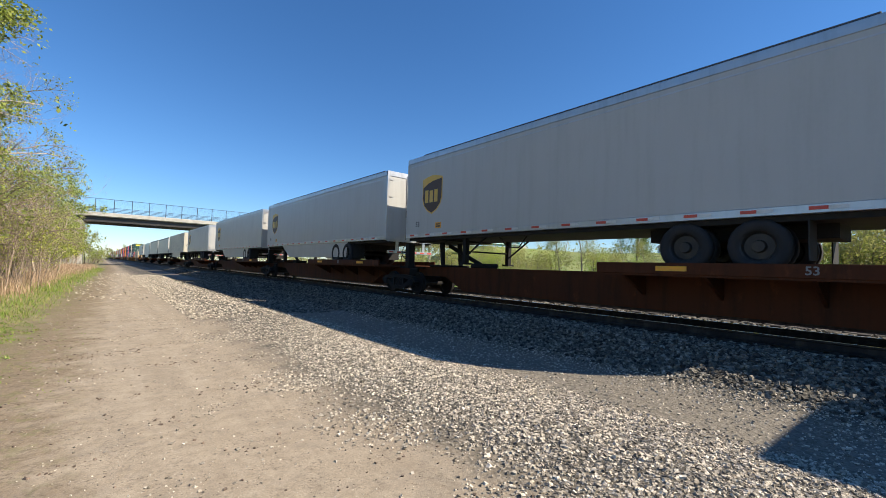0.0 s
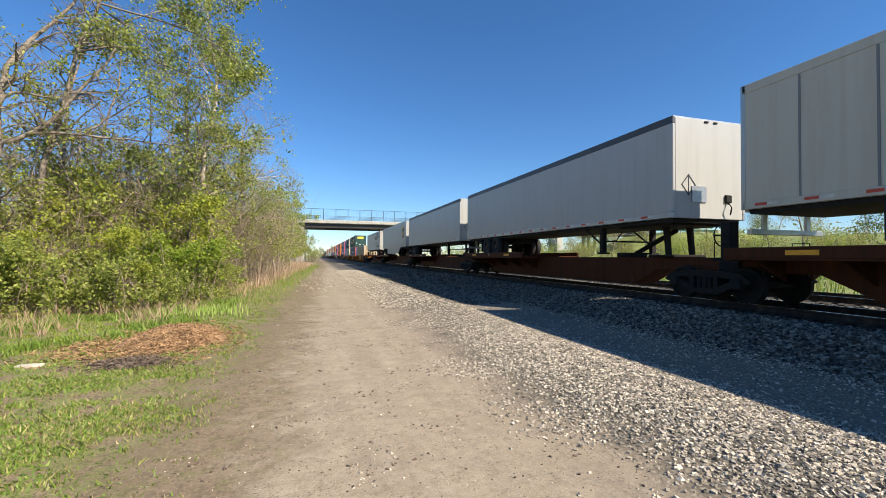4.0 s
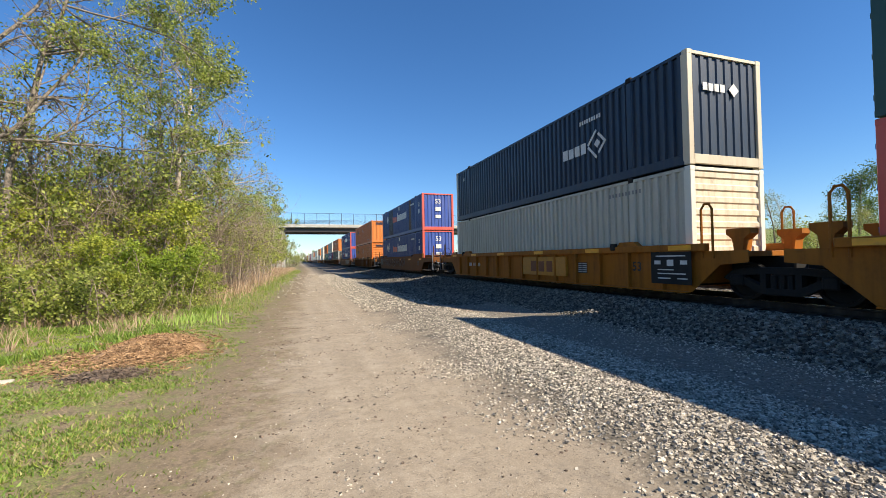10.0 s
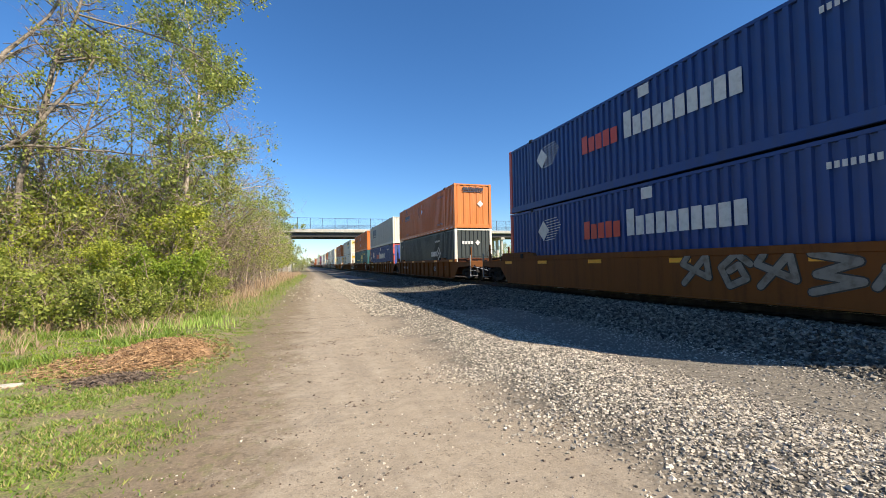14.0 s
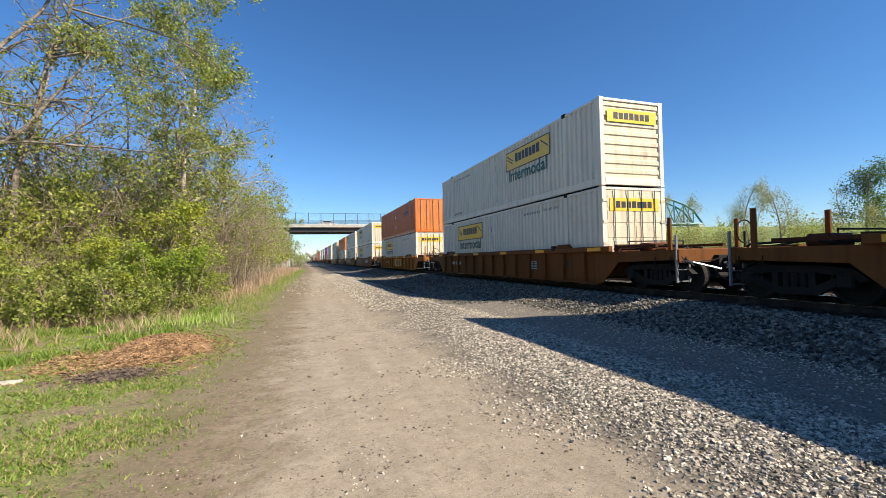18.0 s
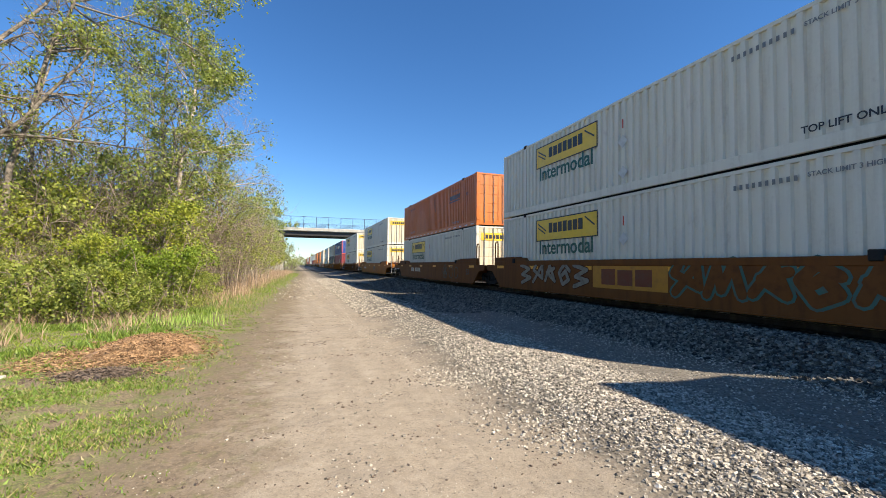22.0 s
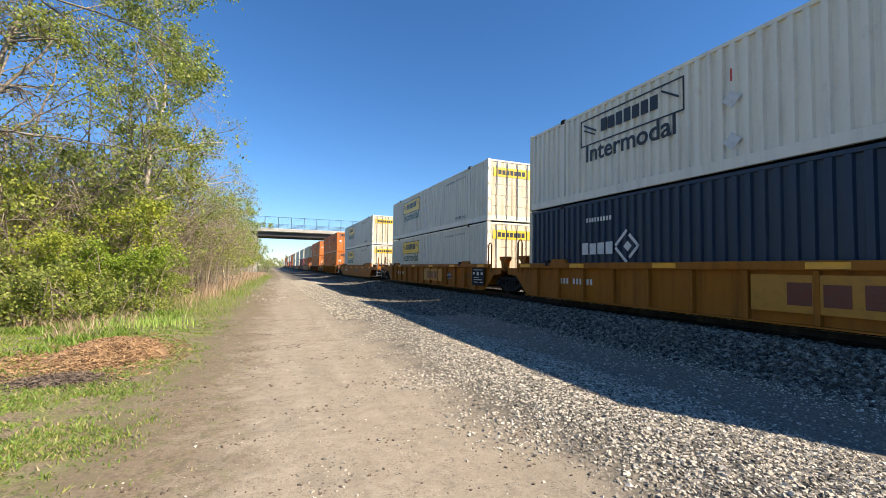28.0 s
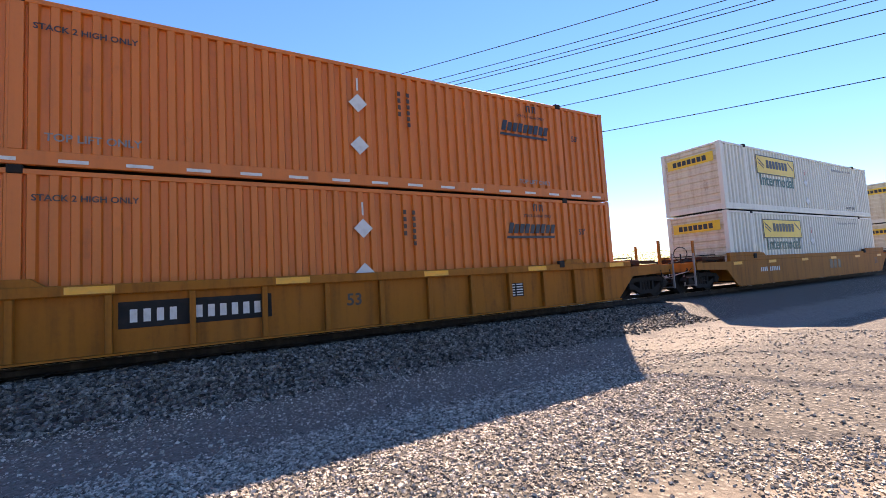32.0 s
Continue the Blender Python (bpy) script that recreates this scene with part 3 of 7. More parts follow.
scatter_rocks("coarse_gravel", 150000, (.7, 5.2), (-6, 13), (.013, .038), PEBBLE, "coarse grey gravel along the path", 6, sink=.3,
              dens=lambda x, y: (.04 * smooth(.4, 1.6, x) + .96 * smooth(1.5, 3.1, x + .7 * wave(x, y, 1.3, 8) + 1.2 * smooth(0, -3, y))) * (1 - smooth(3.1, 2.3, x) * (1 - smooth(-.15, .35, wave(x, y, 3.2, 11)))) * (1 - .6 * smooth(4.6, 5.2, x)) * (.2 + .8 * smooth(14, 4, abs(y))))
scatter_rocks("broken_stones", 17000, (2.0, 5.0), (-5, 9), (.022, .044), PEBBLE, "larger broken stones in the gravel beside the path", 21, sink=.3, flatness=.9,
              dens=lambda x, y: smooth(2.1, 3.3, x + .5 * wave(x, y, 1.6, 8)) * (1 - smooth(4.2, 5.0, x)) * (.15 + .85 * smooth(9, 3, abs(y))))
scatter_rocks("coarse_gravel", 12000, (2.0, 4.8), (13, 50), (.035, .07), PEBBLE, "coarse grey gravel further along", 7)
scatter_rocks("fine_gravel", 60000, (4.3, 7.2), (-8, 14), (.011, .038), PEBBLE, "fine grey gravel beside the ballast", 8, sink=.4, dens=lambda x, y: (.4 + .6 * smooth(14, 3, abs(y))) * (.25 + .75 * np.maximum(smooth(5.2, 4.5, x), smooth(6.2, 7.0, x + .25 * wave(x, y, 1.4, 13)))))
scatter_rocks("fine_gravel", 5000, (4.4, 7.2), (14, 40), (.05, .1), STONE, "fine grey gravel beside the ballast further along", 22, sink=.35)
scatter_rocks("loose_stones", 11000, (-1.3, 2.8), (.8, 18), (.006, .03), PEBBLE, "loose pale stones on the dirt path", 9, sink=.25,
              dens=lambda x, y: (.1 + .9 * smooth(.1, .5, wave(x, y, 2.3, 14))) * (.3 + .7 * smooth(-.3, 2.0, x)))
scatter_rocks("loose_stones", 9000, (-.5, 6.5), (-12, 1.0), (.01, .05), PEBBLE, "loose grey stones on the dirt beside the track", 16, sink=.25)
scatter_rocks("loose_stones", 800, (-.6, 3.0), (1.2, 22), (.008, .03), PALE_STONE, "pale stones strewn over the dirt path", 17, sink=.2,
              dens=lambda x, y: .15 + .85 * smooth(.1, .5, wave(x, y, 1.9, 18)))
scatter_rocks("loose_stones", 900, (-1.0, 2.4), (20, 55), (.04, .08), PEBBLE, "loose pale stones further along", 10)
scatter_rocks("loose_stones", 16000, (.2, 2.9), (.8, 20), (.008, .028), PEBBLE, "patches of broken pebbles worn out of the path", 23, sink=.3,
              dens=lambda x, y: smooth(.42, .62, wave(x, y, 2.8, 24) + .6 * wave(x, y, 8.0, 25) + .2 * smooth(.8, 2.4, x)) * (.3 + .7 * smooth(18, 6, y)))
scatter_rocks("path_grit", 7000, (-1.3, 2.4), (.9, 8), (.004, .014), PEBBLE, "fine grit pressed into the dirt path", 19, sink=.35,
              dens=lambda x, y: (.2 + .8 * smooth(-.1, .4, wave(x, y, 3.1, 20))) * smooth(8.0, 3, y))
scatter_rocks("dark_crumbs", 15000, (-3.4, 2.8), (.8, 14), (.006, .032), SOIL, "dark crumbs of soil and bark on the path", 12, sink=.3,
              dens=lambda x, y: .05 + .95 * smooth(.25, .5, wave(x, y, 5.2, 15) + .5 * wave(x, y, 13.0, 26)))


def rail(x, y0, y1):
    prof = [(-.07, 0), (.07, 0), (.07, .012), (.012, .035), (.012, .125), (.036, .14), (.036, .17), (-.036, .17), (-.036, .14), (-.012, .125), (-.012, .035), (-.07, .012)]
    r = Shape().prism([(x + a, ZR_ - .17 + b) for a, b in prof], "y", y0, y1)
    return r


ZR_ = 0.55
for n, xc in ((1, 10.487), (2, 14.85)):
    track = tagged(new(f"track_{n}"), "steel rails on dark timber sleepers in ballast", "track", kind="structure")
    for s in (-1, 1):
        part("rail", rail(xc + s * .753, -900, 1400), RAIL_RUST, track, "rusty steel rail")
        part("rail_head", Shape().box(xc + s * .753 - .03, xc + s * .753 + .03, -900, 1400, ZR_ - .004, ZR_ + .002), STEEL, track, "polished running surface")
    tie = fix_normals(Shape().box(-1.3, 1.3, -.115, .115, -.17, 0, c=.012).mesh("tie", TIE_WOOD))
    tone = random.Random(n)
    lo, hi = (-14, 46) if n == 1 else (-8, 16)
    y = lo
    while y < hi:
        part("sleeper", tie, None, track, at=pose(xc + tone.uniform(-.03, .03), y, ZR_ - .165 + tone.uniform(-.008, .004), 0, 0, tone.uniform(-1, 1)))
        y += .53
    far = Shape()
    y = hi
    while y < 190:
        far.box(xc - 1.3, xc + 1.3, y - .115, y + .115, ZR_ - .335, ZR_ - .165)
        y += .53
    tagged(part("sleepers", far, TIE_WOOD, track, "dark timber sleepers further along"), kind="stuff")

# ---- the road bridge over the line ----
BY = 105.0


def road_bridge():
    b = thing("road_bridge", "concrete and steel road bridge with a dark railing", "bridge")
    x0, x1 = -7.0, 96.0
    part("deck", Shape().box(x0, x1, BY, BY + 11, 9.4, 9.85, c=.05), CONCRETE, b, "pale concrete deck edge")
    part("kerb", Shape().box(x0, x1, BY - .12, BY + .35, 9.5, 10.25, c=.05), CONCRETE, b, "pale concrete parapet")
    for k in range(5):
        part("girder", Shape().box(x0 + 1.5, x1, BY + .6 + k * 2.2, BY + .95 + k * 2.2, 8.5, 9.4).box(x0 + 1.5, x1, BY + .5 + k * 2.2, BY + 1.05 + k * 2.2, 8.42, 8.52), GIRDER, b, "dark steel girder")
    part("abutment", Shape().prism([(x0 - 1.5, 0), (-2.8, 0), (-2.8, 8.4), (x0 - .5, 9.5), (x0 - 1.5, 9.5)], "y", BY + .2, BY + 10.5), CONCRETE, b, "pale concrete abutment")
    for px in (24.0, 52.0, 80.0):
        for k in range(4):
            part("pier_column", Shape().tube([(px, BY + 1.2 + k * 2.8, 0), (px, BY + 1.2 + k * 2.8, 7.85)], .45, 14), CONCRETE, b)
        part("pier_cap", Shape().box(px - .6, px + .6, BY + .3, BY + 10.5, 7.8, 8.42, c=.06), CONCRETE, b)
    post = fix_normals(Shape().box(-.055, .055, -.055, .055, 10.2, 12.95, c=.008).mesh("fence_post", FENCE))
    n = int((x1 - x0) / 2.85)
    for k in range(n + 1):
        x = x0 + .1 + k * 2.85
        part("fence_post", post, None, b, at=pose(x, BY + .1, 0))
    for z in (10.42, 10.68, 10.95, 11.2, 12.88):
        part("fence_rail", Shape().box(x0, x1, BY + .07, BY + .13, z - .035, z + .035), FENCE, b)
    pickets = Shape()
    for k in range(int((x1 - x0) / .16)):
        pickets.box(x0 + .1 + k * .16, x0 + .11 + k * .16, BY + .09, BY + .11, 10.25, 12.86)
    part("fence_pickets", pickets, FENCE, b, "thin dark fence bars")["kind"] = "stuff"
    part("far_rail", Shape().box(x0, x1, BY + 10.6, BY + 10.9, 9.85, 10.7), CONCRETE, b)
    return b


road_bridge()


def truss_bridge():
    """Teal arched truss of a highway bridge in the distance."""
    t = thing("truss_bridge", "teal steel arched truss bridge in the distance", "bridge")
    d0 = Vector((152.0, 248.0, 0)), Vector((276.0, 232.0, 0))
    a, b = d0
    for k, off in enumerate((0, 9)):
        def at(u, z):
            p = a.lerp(b, u)
            return (p.x + off * .13, p.y + off, z)
        lo, n = 22.0, 16
        hi = [lo + 22.0 * (1 - (2 * i / n - 1) ** 2) ** .55 for i in range(n + 1)]
        for i in range(n):
            part("top_chord", Shape().tube([at(i / n, hi[i]), at((i + 1) / n, hi[i + 1])], .75, 6), TRUSS, t)
            if hi[i] > lo + 1:
                part("upright", Shape().tube([at(i / n, lo), at(i / n, hi[i])], .45, 6), TRUSS, t)
            part("diagonal", Shape().tube([at(i / n, lo if i % 2 else hi[i]), at((i + 1) / n, hi[i + 1] if i % 2 else lo)], .4, 6), TRUSS, t)
            if k == 0:
                part("wind_brace", Shape().tube([at(i / n, hi[i]), (at((i + 1) / n, hi[i + 1])[0] + 1.2, at((i + 1) / n, 0)[1] + 9, hi[i + 1])], .3, 5), TRUSS, t)
        part("bottom_chord", Shape().tube([at(0, lo), at(1, lo)], .9, 6), TRUSS, t)
    for u in (0.02, .98):
        p = a.lerp(b, u)
        part("pier", Shape().box(p.x - 2, p.x + 2, p.y - 1, p.y + 10, 0, 21.5), CONCRETE, t)
    return t


truss_bridge()


def saloon_car(paint_mat, label, x_at, t_at, speed, y):
    """A small car crossing the bridge; nose towards its way."""
    c = thing("car", label, "car", "cars on the bridge")
    part("body", Shape().prism([(-2.25, .3), (2.2, .3), (2.3, .55), (2.2, .78), (1.25, .92), (.55, 1.4), (-1.1, 1.43), (-1.75, .98), (-2.25, .92)], "y", -.85, .85), paint_mat, c)
    part("side_glass", Shape().prism([(1.0, .95), (.5, 1.33), (-1.05, 1.36), (-1.5, .98)], "y", -.87, .87), DARK_GLASS, c)
    for wx in (-1.4, 1.4):
        for wy in (-.8, .8):
            w = part("wheel", Shape().tube([(wx, wy - .1, .32), (wx, wy + .1, .32)], .32, 16), TYRE, c)
            part("hub", Shape().tube([(wx, wy - .11, .32), (wx, wy + .11, .32)], .18, 12), STEEL, w)
    for s in (-1, 1):
        part("headlight", Shape().box(2.15, 2.27, s * .6 - .15, s * .6 + .15, .58, .7), PLACARD, c)
        part("tail_light", Shape().box(-2.27, -2.2, s * .6 - .15, s * .6 + .15, .68, .8), RED_INK, c)
    part("bumper", Shape().box(2.2, 2.36, -.8, .8, .3, .5, c=.04), paint_mat, c)
    turn = 0 if speed > 0 else 180
    CROSSING.append((c, [(t, pose(x_at + speed * (t - t_at), y, 9.86, 0, 0, turn)) for t in range(0, 33, 4)]))


CROSSING = []
saloon_car(CAR_WHITE, "white saloon car driving over the bridge", 4.6, 17.9, 16.3, BY + 2.8)
saloon_car(CAR_GREY, "dark grey car driving over the bridge", 9.6, 13.0, -16.0, BY + 7.5)
saloon_car(CAR_GREY, "dark grey car driving over the bridge", -0.7, 19.3, 14.4, BY + 2.8)
saloon_car(CAR_GREY, "dark grey car driving over the bridge", 10.4, 16.5, 16.3, BY + 2.8)

# ---- plants ----
def mesh_from(name, v, f, mats, idx=None):
    me = bpy.data.meshes.new(name)
    v, f = np.asarray(v, float), np.asarray(f, int)
    me.vertices.add(len(v))
    me.vertices.foreach_set("co", v.ravel())
    me.loops.add(f.size)
    me.loops.foreach_set("vertex_index", f.ravel())
    me.polygons.add(len(f))
    me.polygons.foreach_set("loop_start", np.arange(0, f.size, f.shape[1]))
    me.update(calc_edges=True)
    for m in mats:
        me.materials.append(m)
    return me


def leaf_cloud(points, dirs, size, rng, per=3, spread=.12):
    """Folded pointed leaves round the given places."""
    p = np.repeat(np.asarray(points), per, 0) + rng.normal(0, spread, (len(points) * per, 3))
    n = len(p)
    s = rng.uniform(size[0], size[1], n)[:, None]
    u = rng.normal(0, 1, (n, 3)) + np.repeat(np.asarray(dirs), per, 0) * .6 + np.array([0, 0, -.2])
    u /= np.linalg.norm(u, axis=1)[:, None]
    w = np.cross(u, rng.normal(0, 1, (n, 3)))
    w /= np.linalg.norm(w, axis=1)[:, None] + 1e-9
    up = np.cross(u, w)
    v = np.stack([p, p + s * (u * .5 + w * .3 + up * .1), p + s * u, p + s * (u * .5 - w * .3 + up * .1)], 1).reshape(-1, 3)
    f = np.arange(4 * n).reshape(n, 4)
    return v, f


def branches(rng, height, spread, levels, n_limbs, trunk_r, lean=(0, 0), stems=1, start=.25, up=.55, sub=6, twigs=5):
    """Tubes of a bare tree, and where its leaves sit."""
    V, F, tips, tdir = [], [], [], []

    def tube(pts, r0, r1, sides):
        base = len(V)
        m = len(pts)
        for i, p in enumerate(pts):
            d = pts[min(i + 1, m - 1)] - pts[max(i - 1, 0)]
            d = d / (np.linalg.norm(d) + 1e-9)
            a = np.cross(d, (0.3, .9, .2))
            a /= np.linalg.norm(a) + 1e-9
            b = np.cross(d, a)
            r = r0 + (r1 - r0) * i / (m - 1)
            for k in range(sides):
                t = 6.2832 * k / sides
                V.append(p + r * (math.cos(t) * a + math.sin(t) * b))
        for i in range(m - 1):
            for k in range(sides):
                x, y = base + i * sides + k, base + i * sides + (k + 1) % sides
                F.append((x, y, y + sides, x + sides))

    def grow(p, d, length, r, level):
        segs = 5 if level == 0 else 4 if level == 1 else 3
        pts = [np.array(p, float)]
        dd = np.array(d, float)
        for i in range(segs):
            dd = dd + rng.normal(0, .09 + .07 * level, 3) + np.array([0, 0, .04 if level else 0])
            dd /= np.linalg.norm(dd)
            pts.append(pts[-1] + dd * length / segs)
        tube(pts, r, r * (.3 if level else .35), (7, 5, 4, 3)[min(level, 3)])
        if level >= levels:
            for q in (.35, .65, 1.0):
                k = q * segs
                i = min(int(k), segs - 1)
                tips.append(pts[i] + (pts[i + 1] - pts[i]) * (k - i))
                tdir.append(dd)
            return
        count = (n_limbs, sub, twigs, 4)[level]
        for j in range(count):
            u = start + (1 - start) * (j + rng.uniform(0, .9)) / count if level == 0 else rng.uniform(.25, 1)
            k = u * segs
            i = min(int(k), segs - 1)
            q = pts[i] + (pts[i + 1] - pts[i]) * (k - i)
            side = rng.normal(0, 1, 3)
            side -= dd * side.dot(dd)
            side /= np.linalg.norm(side) + 1e-9
            nd = side * rng.uniform(.7, 1.0) + dd * rng.uniform(.25, .7) + np.array([0, 0, up * .35])
            nd /= np.linalg.norm(nd)
            ln = (spread * (1.15 - .65 * u) if level == 0 else length * rng.uniform(.38, .62)) * rng.uniform(.75, 1.15)
            grow(q, nd, ln, max(r * (1 - .6 * u) * rng.uniform(.35, .55), .007), level + 1)
    for k in range(stems):
        a = rng.uniform(0, 6.28)
        off = np.array([math.cos(a), math.sin(a), 0]) * (0 if stems == 1 else rng.uniform(.05, .5))
        d = np.array([lean[0], lean[1], 1.0]) + (0 if stems == 1 else 1) * np.array([math.cos(a), math.sin(a), 0]) * rng.uniform(.1, .6)
        grow(off, d / np.linalg.norm(d), height * rng.uniform(.8, 1.05) if stems > 1 else height, trunk_r, 0)
    return V, F, np.array(tips), np.array(tdir)


def make_tree(name, label, seed, height, spread, leaf, n_limbs=12, trunk_r=.13, levels=3, per=3, size=(.05, .09), stems=1, start=.25, wood=BARK, lean=(0, 0), sub=6, twigs=5, leaf_spread=.12, keep=1.0, up=.55, category="tree", group="trees beside the path"):
    rng = np.random.RandomState(seed)
    V, F, tips, tdir = branches(rng, height, spread, levels, n_limbs, trunk_r, lean, stems, start, up, sub, twigs)
    t = thing(name, label, category, group)
    part("trunk" if category == "tree" else "stem", mesh_from("wood", V, F, [wood]), None, t)
    if per:
        sel = rng.uniform(0, 1, len(tips)) < keep
        v, f = leaf_cloud(tips[sel], tdir[sel], size, rng, per, leaf_spread)
        part("crown", mesh_from("leaves", v, f, [leaf]), None, t)
    return t


def plant(kinds, places, seed):
    """Sets out copies: (x, y, kind, scale)."""
    r = random.Random(seed)
    used = set()
    for x, y, k, s in places:
        src = kinds[k]
        m = pose(x, y, float(ground_z(x, y)) - .05, r.uniform(-2, 2), r.uniform(-2, 2), r.uniform(0, 360))
        if k not in used:
            used.add(k)
            ob = src
            ob.matrix_basis = m
        else:
            ob = copy_thing(src, m)
        ob.scale = (s, s, s * r.uniform(.94, 1.08))


def curve(points, n):
    """A smooth line of n + 1 points through a few given ones."""
    p = np.asarray(points, float)
    q = np.vstack([2 * p[0] - p[1], p, 2 * p[-1] - p[-2]])
    out = []
    for u in np.linspace(0, len(p) - 1, n + 1):
        i = min(int(u), len(p) - 2)
        t = u - i
        a, b, c, d = q[i:i + 4]
        out.append(.5 * (2 * b + (c - a) * t + (2 * a - 5 * b + 4 * c - d) * t * t + (3 * b - a - 3 * c + d) * t ** 3))
    return np.array(out)


def tubes(P, r, sides):
    """Tapered tubes along many lines at once. P: lines x points x 3; r: lines x points."""
    n, m = P.shape[:2]
    d = np.empty_like(P)
    d[:, 1:-1], d[:, 0], d[:, -1] = P[:, 2:] - P[:, :-2], P[:, 1] - P[:, 0], P[:, -1] - P[:, -2]
    d /= np.linalg.norm(d, axis=2, keepdims=True) + 1e-9
    a = np.cross(d, np.array([.31, .9, .21]))
    a /= np.linalg.norm(a, axis=2, keepdims=True) + 1e-9
    b = np.cross(d, a)
    t = 6.2832 * np.arange(sides) / sides
    v = P[:, :, None] + r[:, :, None, None] * (np.cos(t)[:, None] * a[:, :, None] + np.sin(t)[:, None] * b[:, :, None])
    i, k = np.arange(m - 1)[:, None], np.arange(sides)[None]
    q = np.stack([i * sides + k, i * sides + (k + 1) % sides, (i + 1) * sides + (k + 1) % sides, (i + 1) * sides + k], -1).reshape(-1, 4)
    f = (q[None] + (np.arange(n) * m * sides)[:, None, None]).reshape(-1, 4)
    return v.reshape(-1, 3), f


def shoots(rng, P, r, per, length, lo, up, spread, wob, segs):
    """Side shoots from many lines: their lines and radii. per: shoots to a line."""
    n, m = P.shape[:2]
    own = np.repeat(np.arange(n), per)
    u = rng.uniform(lo, 1, len(own))
    k = u * (m - 1)
    i = np.minimum(k.astype(int), m - 2)
    w = (k - i)[:, None]
    start = P[own, i] * (1 - w) + P[own, i + 1] * w
    d = P[own, i + 1] - P[own, i]
    d /= np.linalg.norm(d, axis=1)[:, None] + 1e-9
    side = rng.normal(0, 1, d.shape)
    side -= d * (side * d).sum(1)[:, None]
    side /= np.linalg.norm(side, axis=1)[:, None] + 1e-9
    way = d * rng.uniform(.35, .8, (len(d), 1)) + side * spread + np.array([0, 0, up])
    ln = length[own] * (1.15 - .6 * u) * rng.uniform(.55, 1.2, len(own))
    out = [start]
    for s in range(segs):
        way = way + rng.normal(0, wob, way.shape)
        way /= np.linalg.norm(way, axis=1)[:, None] + 1e-9
        out.append(out[-1] + way * (ln / segs)[:, None])
    thick = np.minimum(r[own, i] * .55, .012 + .02 * ln)
    return np.stack(out, 1), thick[:, None] * np.linspace(1, .35, segs + 1)[None], ln


def patchy(p, seed, f):
    """Uneven clumps in space, between -1 and 1."""
    r = np.random.RandomState(seed)
    return sum(np.sin((p @ r.normal(0, 1, 3)) * f * k + r.uniform(0, 6.28)) for k in (.7, 1, 1.4, 2.1)) / 4


def woody(name, label, seed, limbs, leaf, wood=BARK, first=(2.2, .8), second=7, third=6, twig=.32, up=.12, per=7, size=(.055, .1), thin=0.0, clump=1.1, bunch=.085, category="tree", group="trees beside the path", droop=.2, lo=.2, split=1):
    """A tree or shrub from its main limbs (points, thick end, thin end): boughs, branches, twigs and bunches of leaves.
    first: boughs to a metre of limb and their length; second, third: branches to a bough, twigs to a branch; thin: share without leaves."""
    rng = np.random.RandomState(seed)
    V, F, off = [], [], 0

    def keep(v, f):
        nonlocal off
        V.append(v)
        F.append(f + off)
        off += len(v)
    tips, ways = [], []
    for pts, r0, r1 in limbs:
        n = 9
        line = curve(pts, n)
        line[1:] += rng.normal(0, .012 + .12 * r0, (n, 3))
        rad = np.linspace(r0, r1, n + 1)[None]
        keep(*tubes(line[None], rad, 8 if r0 > .05 else 6))
        ln = np.linalg.norm(np.diff(line, axis=0), axis=1).sum()
        A, ra, la = shoots(rng, line[None], rad, max(2, round(first[0] * ln)), np.array([first[1] * (.6 + .4 * min(ln, 4) / 2)]), lo, up, 1.0, .2, 5)
        keep(*tubes(A, ra, 5))
        B, rb, lb = shoots(rng, A, ra, second, la * .6, .2, up * .8, .9, .22, 4)
        keep(*tubes(B, rb, 3))
        C, rc, lc = shoots(rng, B, rb, third, np.full(len(B), twig), .15, 0.05, .9, .25, 2)
        keep(*tubes(C, rc * .8, 3))
        tips += [C[:, -1], C[:, 1], B[:, -1]]
        ways += [C[:, -1] - C[:, 0], C[:, -1] - C[:, 0], B[:, -1] - B[:, -2]]
    t = thing(name, label, category, group)
    part("trunk" if category == "tree" else "stem", mesh_from("wood", np.vstack(V), np.vstack(F), [wood]), None, t)
    p, w = np.vstack(tips), np.vstack(ways)
    w = w / (np.linalg.norm(w, axis=1)[:, None] + 1e-9)
    sel = patchy(p, seed, clump) + rng.normal(0, .36, len(p)) > thin
    p, w = p[sel], w[sel]
    if per and len(p):
        p, w = np.repeat(p, per, 0), np.repeat(w, per, 0)
        n = len(p)
        p = p + rng.normal(0, bunch, (n, 3))
        s = rng.uniform(*size, n)[:, None]
        u = rng.normal(0, .9, (n, 3)) + w * .4 + np.array([0, 0, -droop])
        u /= np.linalg.norm(u, axis=1)[:, None]
        x = np.cross(u, rng.normal(0, 1.0, (n, 3)) + np.array([0, 0, .6]))
        x /= np.linalg.norm(x, axis=1)[:, None] + 1e-9
        h = np.cross(u, x)
        v = np.stack([p, p + s * (u * .45 + x * .3 + h * .09), p + s * u, p + s * (u * .45 - x * .3 + h * .09)], 1).reshape(-1, 3)
        part("crown" if category == "tree" else "foliage", mesh_from("leaves", v, np.arange(4 * n).reshape(n, 4), [leaf]), None, t)
    return t


